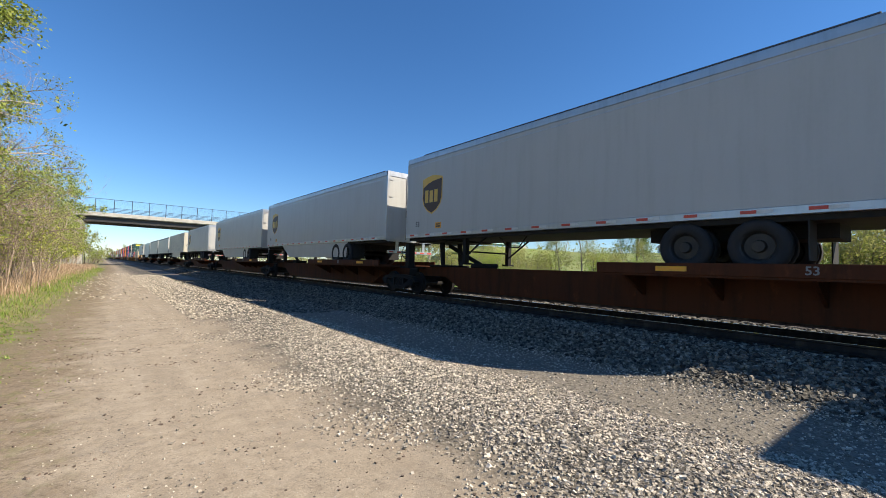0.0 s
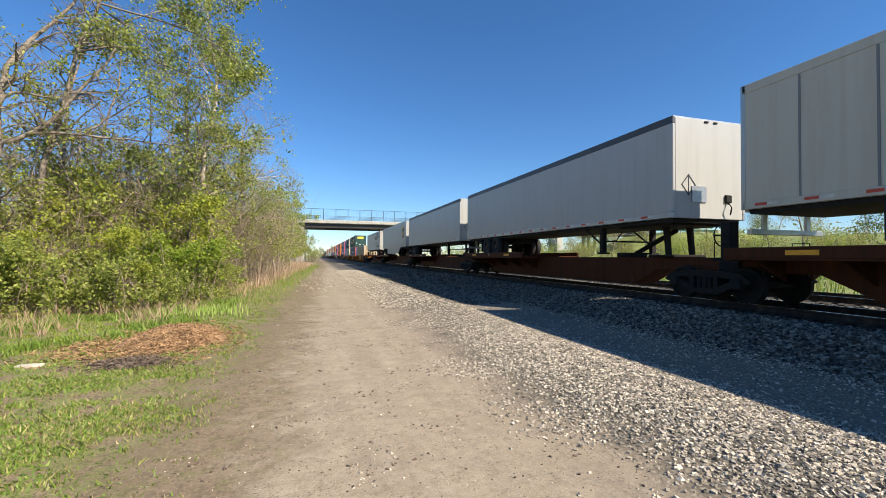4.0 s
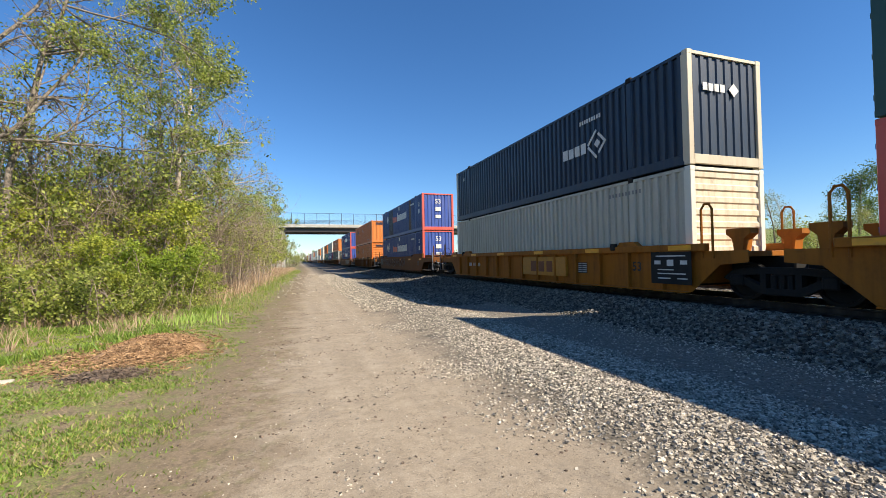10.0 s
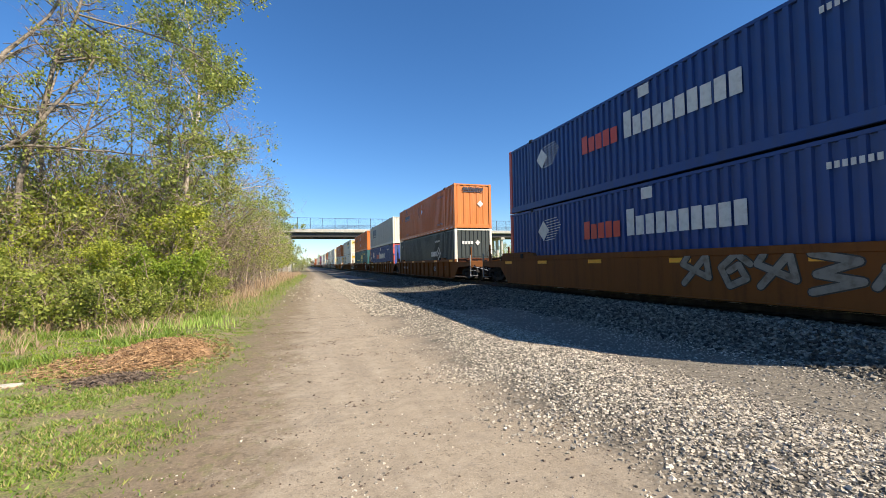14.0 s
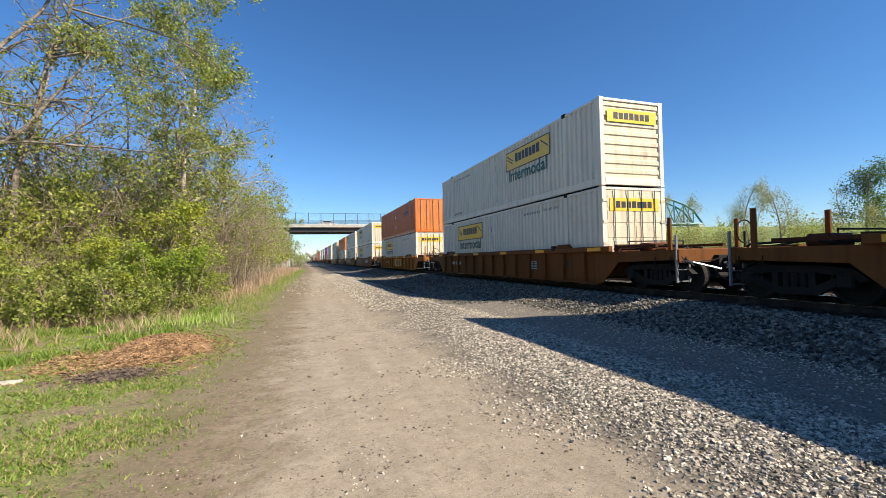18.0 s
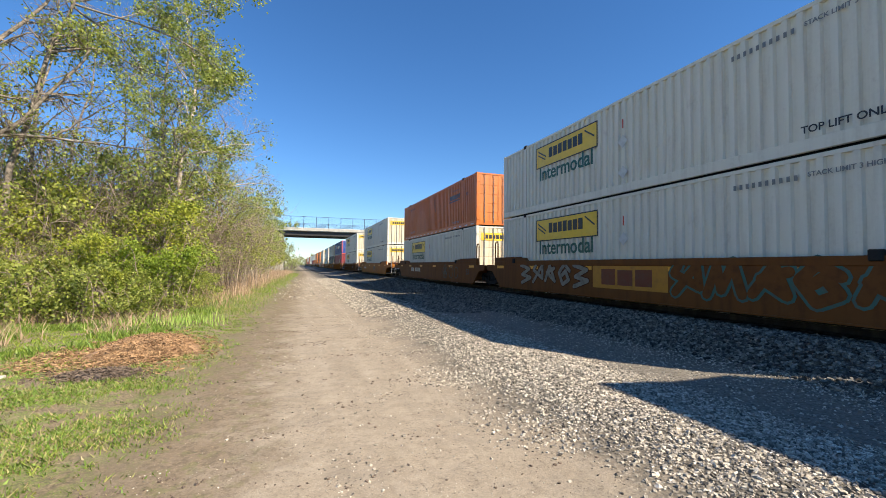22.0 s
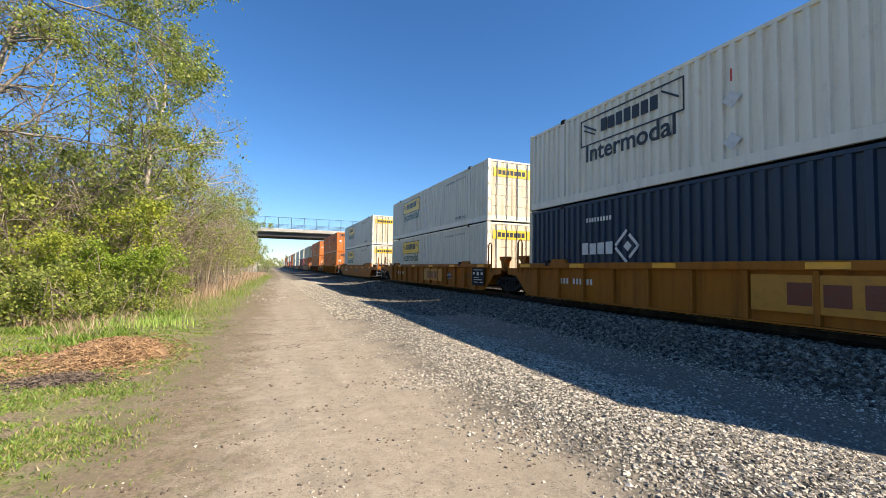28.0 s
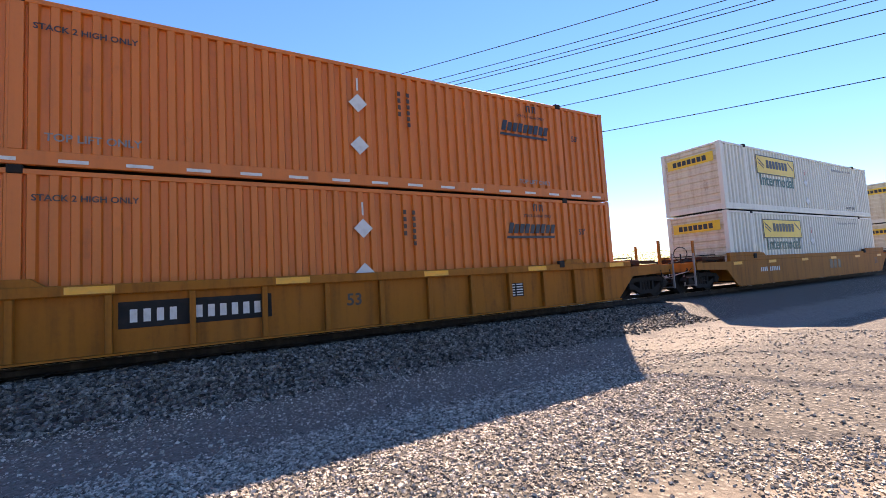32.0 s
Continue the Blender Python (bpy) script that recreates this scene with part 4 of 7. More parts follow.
def upright(seed, height, r0, n, reach, start=.3, rise=.6, lean=(0, 0), wob=.02):
    """Main limbs of a plain tree: a trunk and n limbs from it."""
    rng = np.random.RandomState(seed + 500)
    trunk = [np.zeros(3)]
    for k in range(5):
        trunk.append(trunk[-1] + np.array([lean[0], lean[1], 1.0]) * height / 5 + np.append(rng.normal(0, wob * height, 2), 0))
    trunk = np.array(trunk)
    out = [(trunk, r0, r0 * .12)]
    for k in range(n):
        u = start + (1 - start) * (k + rng.uniform(0, .8)) / n
        i = min(int(u * 5), 4)
        q = trunk[i] + (trunk[i + 1] - trunk[i]) * (u * 5 - i)
        a = k * 2.4 + rng.uniform(-.5, .5)
        ln = reach * (1.15 - .7 * u) * rng.uniform(.7, 1.15)
        d = np.array([math.cos(a), math.sin(a), 0])
        out.append((np.array([q, q + d * ln * .35 + np.array([0, 0, rise * ln * .3]), q + d * ln * .7 + np.array([0, 0, rise * ln * .6]), q + d * ln + np.array([0, 0, rise * ln * .7])]), r0 * (1 - .75 * u) * .5, .01))
    return out


def arching(seed, n, height, reach, r0=.022, flop=.35):
    """Main limbs of a shrub: stems that rise from one stool and arch over."""
    rng = np.random.RandomState(seed + 900)
    out = []
    for k in range(n):
        a, ln, tall = k * 2.4 + rng.uniform(-.6, .6), reach * rng.uniform(.35, 1.1), height * rng.uniform(.6, 1.1)
        d = np.array([math.cos(a), math.sin(a), 0])
        s = np.array([rng.uniform(-1, 1), rng.uniform(-1, 1), 0]) * reach * .5
        out.append((np.array([s, s + d * ln * .25 + np.array([0, 0, tall * .5]), s + d * ln * .65 + np.array([0, 0, tall * .95]), s + d * ln * 1.15 + np.array([0, 0, tall * (1 - flop * rng.uniform(0, 1))])]), r0 * rng.uniform(.7, 1.3), .006))
    return out


def rooted(t, x, y):
    t.matrix_basis = pose(x, y, float(ground_z(x, y)) - .05)


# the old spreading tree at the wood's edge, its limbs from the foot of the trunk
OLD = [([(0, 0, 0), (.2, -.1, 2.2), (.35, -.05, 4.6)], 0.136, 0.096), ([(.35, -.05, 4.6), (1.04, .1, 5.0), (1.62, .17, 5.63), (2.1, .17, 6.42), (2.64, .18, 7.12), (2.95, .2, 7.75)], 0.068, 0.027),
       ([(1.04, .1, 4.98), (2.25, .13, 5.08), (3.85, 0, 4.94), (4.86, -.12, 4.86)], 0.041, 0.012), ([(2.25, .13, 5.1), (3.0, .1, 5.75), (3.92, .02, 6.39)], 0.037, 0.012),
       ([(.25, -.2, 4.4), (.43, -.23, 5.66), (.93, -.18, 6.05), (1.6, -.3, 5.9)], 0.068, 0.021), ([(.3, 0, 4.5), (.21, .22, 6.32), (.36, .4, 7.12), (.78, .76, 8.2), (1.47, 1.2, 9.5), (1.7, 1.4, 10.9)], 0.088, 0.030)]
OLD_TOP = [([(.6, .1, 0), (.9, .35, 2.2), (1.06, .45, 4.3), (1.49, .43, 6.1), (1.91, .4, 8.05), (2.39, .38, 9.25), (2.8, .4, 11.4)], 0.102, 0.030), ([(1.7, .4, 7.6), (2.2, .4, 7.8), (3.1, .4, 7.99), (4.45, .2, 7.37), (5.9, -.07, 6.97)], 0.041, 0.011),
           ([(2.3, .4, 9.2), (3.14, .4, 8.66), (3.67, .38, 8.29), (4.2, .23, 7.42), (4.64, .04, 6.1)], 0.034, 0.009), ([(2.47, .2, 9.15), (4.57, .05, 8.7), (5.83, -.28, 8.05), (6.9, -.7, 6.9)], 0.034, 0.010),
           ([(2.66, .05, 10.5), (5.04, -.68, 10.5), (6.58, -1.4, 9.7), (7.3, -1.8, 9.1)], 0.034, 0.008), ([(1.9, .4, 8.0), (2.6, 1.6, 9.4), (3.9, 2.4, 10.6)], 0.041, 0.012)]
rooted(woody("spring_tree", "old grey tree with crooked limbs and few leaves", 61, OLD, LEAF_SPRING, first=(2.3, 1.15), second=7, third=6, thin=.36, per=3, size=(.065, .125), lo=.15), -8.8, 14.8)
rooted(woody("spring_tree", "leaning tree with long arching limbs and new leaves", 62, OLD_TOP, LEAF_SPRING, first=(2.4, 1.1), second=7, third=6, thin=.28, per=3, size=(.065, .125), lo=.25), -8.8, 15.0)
rooted(woody("spring_tree", "tall slim tree with a pale trunk and fine new leaves", 63, upright(63, 14.0, .13, 17, 3.6, .28, .55), LEAF_SPRING, wood=TWIG, first=(2.0, 1.0), second=6, third=5, thin=.22, per=4, size=(.075, .135)), -4.1, 19.4)
rooted(woody("spring_tree", "slim mossy tree with thin foliage", 64, upright(64, 12.0, .11, 13, 3.2, .3, .6), LEAF_SPRING, first=(2.0, 1.0), second=6, third=5, thin=.26, per=4, size=(.075, .135)), -5.0, 20.8)
rooted(woody("hawthorn_tree", "broad twiggy tree, mostly bare with pale new leaves", 65, upright(65, 9.4, .12, 16, 4.0, .16, .5), LEAF_FRESH, wood=BROWN_TWIG, first=(3.0, 1.2), second=7, third=6, thin=.55, per=4, size=(.06, .11)), -3.7, 25.8)
LEFT = [
    woody("spring_tree", "grey tree with small new green leaves", 66, upright(66, 12.0, .12, 15, 3.8, .25, .6), LEAF_SPRING, first=(1.6, 1.1), second=5, third=3, thin=.45, per=4, size=(.07, .13)),
    woody("bare_tree", "slim grey tree, still bare of leaves", 67, upright(67, 11.5, .1, 14, 2.8, .25, .8), LEAF_SPRING, wood=BARK, first=(1.5, 1.0), second=4, third=3, thin=.7, per=3, size=(.06, .11)),
    woody("yellow_shrub", "arching shrub hung with yellow-green leaves", 68, arching(68, 13, 3.4, 1.9), LEAF_YELLOW, wood=BROWN_TWIG, first=(1.7, .75), second=4, third=3, thin=.26, per=5, size=(.075, .135), category="shrub", group="shrubs beside the path", lo=.1, twig=.25),
    woody("olive_shrub", "tall loose shrub with olive-green leaves and pale stems", 69, arching(69, 12, 4.4, 2.0), LEAF_SPRING, wood=BROWN_TWIG, first=(1.6, .85), second=4, third=3, thin=.3, per=5, size=(.075, .135), category="shrub", group="shrubs beside the path", lo=.15, twig=.28),
    woody("green_shrub", "dense bright green leafy shrub", 70, arching(70, 12, 2.5, 1.3), LEAF_YELLOW_GREEN, wood=BROWN_TWIG, first=(2.0, .6), second=4, third=3, thin=-.15, per=6, size=(.065, .125), category="shrub", group="shrubs beside the path", lo=.2, twig=.2, bunch=.09),
    woody("bramble_shrub", "tangle of bare brown twigs with hardly a leaf", 71, arching(71, 14, 4.2, 2.1, .02), LEAF_SPRING, wood=BROWN_TWIG, first=(1.8, .9), second=5, third=4, thin=.75, per=4, size=(.05, .09), category="shrub", group="shrubs beside the path", lo=.15, twig=.35),
    woody("young_tree", "young tree in soft yellow-green leaf", 72, upright(72, 7.0, .06, 16, 2.6, .12, .8), LEAF_FRESH, wood=TWIG, first=(1.5, .9), second=4, third=3, thin=-.1, per=5, size=(.08, .15)),
    woody("low_shrub", "low spreading shrub with small olive-green leaves to the ground", 73, arching(73, 16, 1.5, 1.15, .014, .7), LEAF_SPRING, wood=BROWN_TWIG, first=(2.4, .45), second=4, third=3, thin=.05, per=5, size=(.065, .12), category="shrub", group="shrubs beside the path", lo=.03, twig=.16, bunch=.1),
]
places = [(-10.8, 16.5, 1, 1.0), (-13.5, 15.5, 0, 1.05), (-9.2, 19.5, 1, 1.05), (-7.2, 22.0, 1, .9), (-12.0, 19.5, 1, 1.1), (-6.2, 24.6, 1, .95), (-10.0, 24.0, 1, 1.1), (-15.0, 20.0, 1, 1.2), (-5.4, 30.0, 1, .8), (-8.0, 28.5, 1, 1.0), (-4.6, 33.5, 1, .75),
          (-10.9, 15.2, 3, 1.0), (-9.4, 15.4, 5, .95), (-8.3, 16.0, 3, 1.0), (-7.4, 16.4, 2, 1.0), (-6.6, 16.2, 3, .95), (-5.8, 16.6, 2, 1.05), (-5.0, 16.3, 2, .95), (-4.4, 16.9, 3, .85), (-12.4, 15.0, 2, 1.1), (-14.0, 14.6, 5, 1.2),
          (-3.75, 14.5, 4, .85), (-4.6, 14.6, 4, .7), (-5.3, 14.3, 2, .55), (-6.3, 14.1, 2, .6), (-7.1, 13.9, 3, .5), (-8.0, 13.7, 2, .55), (-9.0, 13.4, 3, .5), (-6.0, 15.5, 3, .55), (-10.4, 14.2, 2, .6), (-11.6, 13.8, 3, .55), (-7.8, 15.5, 5, .6), (-9.9, 15.0, 5, .6), (-4.9, 13.7, 2, .36), (-5.8, 13.5, 5, .36), (-6.7, 13.3, 2, .4), (-7.6, 13.1, 5, .34), (-8.5, 12.9, 2, .38), (-9.5, 12.6, 3, .32), (-10.4, 12.6, 2, .4), (-4.2, 13.9, 4, .45), (-9.0, 17.8, 2, 1.2), (-7.6, 18.2, 3, 1.15), (-6.2, 18.4, 5, 1.1), (-4.9, 18.4, 3, .95), (-10.6, 18.6, 5, 1.3), (-12.6, 17.6, 3, 1.3),
          (-4.2, 20.6, 5, .95), (-3.6, 22.4, 5, 1.0), (-5.4, 22.6, 5, 1.2), (-3.5, 24.2, 5, 1.05), (-2.9, 26.6, 5, .95), (-4.6, 27.4, 5, 1.2), (-6.8, 20.6, 2, 1.2), (-8.4, 21.4, 5, 1.4), (-7.0, 25.4, 3, 1.3),
          (-8.0, 17.6, 5, 1.45), (-6.9, 17.6, 3, 1.35), (-5.7, 18.2, 3, 1.3), (-5.4, 19.8, 5, 1.5), (-6.4, 21.6, 3, 1.7),
          (-3.2, 30.0, 2, 1.0), (-3.9, 33.0, 5, 1.1), (-2.9, 36.0, 6, .85), (-3.3, 39.5, 6, 1.1), (-4.8, 36.5, 5, 1.2), (-2.5, 43.5, 6, 1.0), (-3.2, 47.0, 6, 1.1), (-4.4, 43.0, 0, .75), (-3.2, 50.0, 6, .85)]
places += [(-4.0, 13.2, 7, .75), (-5.1, 13.0, 7, .9), (-6.5, 12.9, 7, 1.0), (-7.3, 12.3, 7, .8), (-8.2, 12.4, 7, 1.05), (-9.1, 12.0, 7, .75), (-10.0, 12.0, 7, 1.0), (-11.0, 12.2, 7, .9), (-12.2, 12.6, 7, 1.1), (-3.5, 15.4, 7, .8), (-3.4, 17.2, 7, .7)]
r = random.Random(5)
for i in range(12):
    y = 36 + i * 4.6 + r.uniform(-1, 1)
    places.append((-6.4 + .012 * y + r.uniform(-1.6, .4), y, r.choice([0, 1, 6, 1]), r.uniform(.75, .95)))
    places.append((-11.0 + r.uniform(-2, 2), y + r.uniform(-2, 2), r.choice([1, 1, 0]), r.uniform(.95, 1.2)))
    places.append((-4.7 - .008 * y + r.uniform(-.6, .4), y + 16 + r.uniform(-1, 1), r.choice([2, 6, 2]), r.uniform(.75, 1.05)))
for i in range(8):
    places.append((-19 - r.uniform(0, 8), 14 + i * 9, 1, r.uniform(1.2, 1.5)))
places += [(-4.6, 97, 6, 1.1), (-3.9, 100, 6, .9), (-5.8, 99, 6, 1.2), (-6.8, 96, 1, .8), (-3.5, 101, 2, 1.3), (-4.4, 95, 2, 1.4)]
plant(LEFT, places, 3)


def blades(name, n, xr, yr, height, width, mat, label, seed, dens=None, droop=.5, category="grass", plain=False, clump=1):
    rng = np.random.RandomState(seed)
    x, y = rng.uniform(*xr, n // clump), rng.uniform(*yr, n // clump)
    if dens is not None:
        k = rng.uniform(0, 1, len(x)) < dens(x, y)
        x, y = x[k], y[k]
    x, y = np.repeat(x, clump), np.repeat(y, clump)
    n = len(x)
    if clump > 1:
        x, y = x + rng.normal(0, .045, n), y + rng.normal(0, .045, n)
    z = ground_z(x, y) - .01
    h = rng.uniform(*height, n)
    a = rng.uniform(0, 6.283, n)
    lx, ly = np.cos(a) * h * droop * rng.uniform(.1, 1, n), np.sin(a) * h * droop * rng.uniform(.1, 1, n)
    b = rng.uniform(0, 6.283, n)
    wx, wy = np.cos(b) * width, np.sin(b) * width
    v = np.stack([np.stack([x - wx, y - wy, z], -1), np.stack([x + wx, y + wy, z], -1), np.stack([x + lx * .4 + wx * .7, y + ly * .4 + wy * .7, z + h * .6], -1),
                  np.stack([x + lx * .4 - wx * .7, y + ly * .4 - wy * .7, z + h * .6], -1), np.stack([x + lx + wx * .1, y + ly + wy * .1, z + h], -1), np.stack([x + lx - wx * .1, y + ly - wy * .1, z + h], -1)], 1).reshape(-1, 3)
    if plain:
        v = v.reshape(-1, 6, 3)[:, [0, 1, 4, 5]].reshape(-1, 3)
        return tagged(new(name, mesh_from(name, v, np.arange(4 * n).reshape(n, 4), [mat])), label, category, kind="stuff")
    o = 6 * np.arange(n)[:, None]
    f = np.concatenate([o + np.array([[0, 1, 2, 3]]), o + np.array([[3, 2, 4, 5]])], 1).reshape(-1, 4)
    return tagged(new(name, mesh_from(name, v, f, [mat])), label, category, kind="stuff")


def left_of(x, y, by=0.0, soft=.8):
    return smooth(0, soft, (-1.45 + .032 * np.clip(y, 0, 70) - by) - x + .25 * wave(x, y, 2.2, 21))


def tufty(x, y):
    return smooth(-.1, .12, .7 * wave(x, y, 4.2, 22) + .9 * wave(x, y, 12.0, 23) + .5 * wave(x, y, 23.0, 27) + .4 * wave(x, y, 1.2, 24))


blades("grass", 190000, (-7.5, -.3), (2.2, 16), (.02, .06), .0105, GRASS, "short patchy green verge grass", 31, lambda x, y: left_of(x, y, -.22) * (.05 + .95 * tufty(x, y)) * (.35 + .65 * smooth(12, 5, y)), 1.3, plain=True, clump=12)
blades("grass", 60000, (-5.2, -.6), (1.3, 8), (.014, .045), .009, GRASS, "low green grass close to the path", 42, lambda x, y: left_of(x, y, -.55, 1.1) * (.05 + .95 * tufty(x, y)), 1.4, plain=True, clump=10)
blades("grass", 22000, (-3.5, 1.0), (1.2, 20), (.01, .036), .008, GRASS, "thin trodden grass at the edge of the path", 43, lambda x, y: left_of(x, y, -1.15, 1.3) * (.03 + .97 * smooth(.3, .5, wave(x, y, 5.0, 61) + .7 * wave(x, y, 14.0, 62))), 1.6, plain=True, clump=6)
blades("leaf_litter", 45000, (-8.5, .6), (1.2, 16), (.004, .012), .011, LITTER, "brown leaf litter and bark crumbs along the path's edge", 44, lambda x, y: left_of(x, y, -.9, 1.3) * (.15 + .85 * smooth(-.1, .4, wave(x, y, 3.3, 63))), 4.0, "litter", plain=True)
blades("dry_straw", 30000, (-9, -.5), (2.0, 15), (.008, .045), .004, STRAW, "dry straw and dead stalks lying on the verge", 41, lambda x, y: left_of(x, y, -.1) * (.3 + .7 * smooth(0, .4, wave(x, y, 1.5, 28))), 7.0, "straw", plain=True)
blades("grass", 17000, (-9, .2), (14, 26), (.05, .13), .011, GRASS, "green verge grass along the wood", 30, lambda x, y: left_of(x, y) * (1 - .85 * left_of(x, y, 2.3)), .9, plain=True)
blades("grass", 26000, (-7, 1.4), (24, 75), (.08, .22), .014, GRASS, "short green verge grass further along", 32, lambda x, y: left_of(x, y) * (1 - .9 * left_of(x, y, 1.9)), plain=True)
blades("broad_weeds", 9000, (-8, -2.6), (5, 15), (.02, .075), .012, LEAF_YELLOW_GREEN, "low bright green weeds on the verge", 33, lambda x, y: left_of(x, y, 1.2) * smooth(.0, .35, wave(x, y, .9, 25) + .5 * smooth(9, 11.5, y)), 1.0, "weeds", clump=7)
blades("broad_weeds", 42000, (-9.5, -2.2), (7, 15), (.03, .19), .012, LEAF_BRIGHT, "clumps of lush green weeds at the foot of the hedge", 48, lambda x, y: left_of(x, y, .9) * smooth(.2, .4, wave(x, y, 2.4, 49) + .6 * wave(x, y, 6.5, 50) + .35 * smooth(8.5, 12.5, y + .3 * (x + 4)) - .1), 1.1, "weeds", clump=14)
blades("dry_stalks", 6500, (-10.5, -2.6), (9.0, 15), (.06, .42), .007, STRAW, "dead straw-coloured stalks standing among the weeds", 49, lambda x, y: left_of(x, y, 1.2) * smooth(.05, .3, wave(x, y, 2.2, 55) + .5 * wave(x, y, 6.6, 56) + .3 * smooth(9, 13, y)), 1.0, "weeds", clump=5)
blades("green_shoots", 1400, (-4.6, -1.3), (10.9, 13.6), (.1, .26), .014, SHOOT, "patch of pale green young shoots", 34, lambda x, y: np.exp(-((x + 2.7) / .85) ** 2 - ((y - 12.3 - .4 * (x + 2.7)) / .7) ** 2), .35, "weeds")
blades("dry_reeds", 42000, (-6, .4), (15.5, 85), (.08, .62), .01, STRAW, "dry brown reeds and grasses under the shrubs", 35, lambda x, y: left_of(x, y, .9, 1.0) * smooth(15, 18, y + 1.5 * (x + 3.2)) * (1 - .85 * left_of(x, y, 3.6, 2)) * (.2 + .8 * smooth(-.15, .35, wave(x, y, 1.1, 52) + .5 * wave(x, y, 4.0, 53))), .9, "reeds")


def tangle(n, xr, yr, zmax, length, width, label, seed, dens):
    """Bent bare stems arching and drooping through one another."""
    rng = np.random.RandomState(seed)
    x, y = rng.uniform(*xr, n), rng.uniform(*yr, n)
    k = rng.uniform(0, 1, n) < dens(x, y)
    x, y = x[k], y[k]
    n = len(x)
    z = ground_z(x, y) + rng.uniform(0, 1, n) ** 1.5 * zmax
    z[rng.uniform(0, 1, n) < .4] *= .1
    ln, a = rng.uniform(*length, n), rng.uniform(0, 6.283, n)
    rise, fall = rng.uniform(.1, 1.1, n), rng.uniform(0, .9, n)
    b, w = rng.uniform(0, 6.283, n), rng.uniform(.35, 1.0, n) * width
    bend = rng.normal(0, .35, n)
    rows = []
    for q in np.linspace(0, 1, 6):
        c = np.stack([x + ln * q * np.cos(a + bend * q) * .75, y + ln * q * np.sin(a + bend * q) * .75, np.maximum(z + ln * (rise * q - fall * q * q * rise * 1.2), ground_z(x, y) + .02)], -1)
        side = np.stack([np.cos(b) * .5, np.sin(b) * .5, np.full(n, .6)], -1) * (w * (1 - .75 * q))[:, None]
        rows += [c - side, c + side]
    v = np.stack(rows, 1).reshape(-1, 3)
    o = 12 * np.arange(n)[:, None]
    f = np.concatenate([o + np.array([[2 * i, 2 * i + 1, 2 * i + 3, 2 * i + 2]]) for i in range(5)], 1).reshape(-1, 4)
    return tagged(new("thicket", mesh_from("thicket", v, f, [THICKET])), label, "thicket", kind="stuff")


tangle(6500, (-14, -4.4), (14.5, 36), 3.6, (.9, 2.6), .009, "tangle of bare arching brown stems at the wood's edge", 39, lambda x, y: left_of(x, y, 3.6, 1.6))
tangle(6000, (-26, -6.0), (15, 80), 5.5, (1.5, 4.5), .016, "thicket of bare grey-brown stems behind the shrubs", 38, lambda x, y: left_of(x, y, 4.8, 2.0))
tangle(6500, (-24, -6.5), (12, 60), 8.5, (1.0, 3.2), .009, "fine bare twigs between the trees", 36, lambda x, y: left_of(x, y, 5.5, 2.0))
tangle(2600, (-14, -3.2), (12.6, 19), 1.0, (.5, 1.7), .007, "low tangle of bent stems and brambles along the hedge foot", 46, lambda x, y: smooth(12.6, 14.2, y + .25 * (x + 3.9) + .3 * wave(x, y, 2.0, 47)) * (1 - smooth(15.5, 18, y)) * smooth(-3.2, -4.2, x))
tangle(170, (-13, -4.6), (14.5, 24), 1.6, (2.0, 3.8), .03, "thick pale bent stems in the thicket", 37, lambda x, y: left_of(x, y, 4.0, 1.6))
blades("low_clover", 100000, (-7.5, -.7), (1.8, 13), (.018, .04), .017, LEAF_BRIGHT, "low bright green clover clumps on the verge", 40, clump=8, dens=lambda x, y: left_of(x, y, .1) * smooth(.14, .3, .7 * wave(x, y, 3.4, 27) + .8 * wave(x, y, 11, 29) + .4 * wave(x, y, 21, 30)), droop=1.7, category="weeds", plain=True)
blades("field_grass", 16000, (18, 42), (-25, 70), (.25, .7), .03, GRASS, "long pale grass beyond the tracks", 37, None, .5)


def pile(name, mat, label, cx, cy, rx, ry, h, n, seed, size):
    rng = np.random.RandomState(seed)
    base = Shape()
    rings, seg = 7, 26
    for i in range(rings + 1):
        for k in range(seg):
            a = 6.2832 * k / seg
            q = i / rings
            rr = q * (1 + .16 * math.sin(2 * a + seed) + .12 * math.sin(5 * a + 2 * seed) + .07 * math.sin(9 * a))
            x, y = cx + rx * rr * math.cos(a), cy + ry * rr * math.sin(a)
            base.v.append((x, y, float(ground_z(x, y)) + h * (1 - q * q) * (1 + .15 * math.sin(5 * a + i)) - .03 * q))
    for i in range(rings):
        for k in range(seg):
            base.f.append((i * seg + k, i * seg + (k + 1) % seg, (i + 1) * seg + (k + 1) % seg, (i + 1) * seg + k))
    p = thing(name, label, "mulch pile")
    part("mound", base, mat, p, smooth=True)
    a, q = rng.uniform(0, 6.283, n), np.sqrt(rng.uniform(0, 1, n)) * rng.choice([1, 1, 1, 1.25, 1.6], n)
    x, y = cx + rx * q * np.cos(a), cy + ry * q * np.sin(a)
    z = ground_z(x, y) + h * np.clip(1 - q * q, 0, 1) + .012
    d = rng.normal(0, 1, (n, 3)) * np.array([1, 1, .35])
    d /= np.linalg.norm(d, axis=1)[:, None]
    w = np.cross(d, rng.normal(0, 1, (n, 3)))
    w /= np.linalg.norm(w, axis=1)[:, None]
    ln = rng.uniform(*size, n)[:, None]
    c = np.stack([x, y, z], -1)
    v = np.stack([c - d * ln - w * .008, c + d * ln - w * .006, c + d * ln + w * .006, c - d * ln + w * .008], 1).reshape(-1, 3)
    tagged(part("chip_litter", mesh_from("chips", v, np.arange(4 * n).reshape(n, 4), [mat]), None, p), kind="stuff")


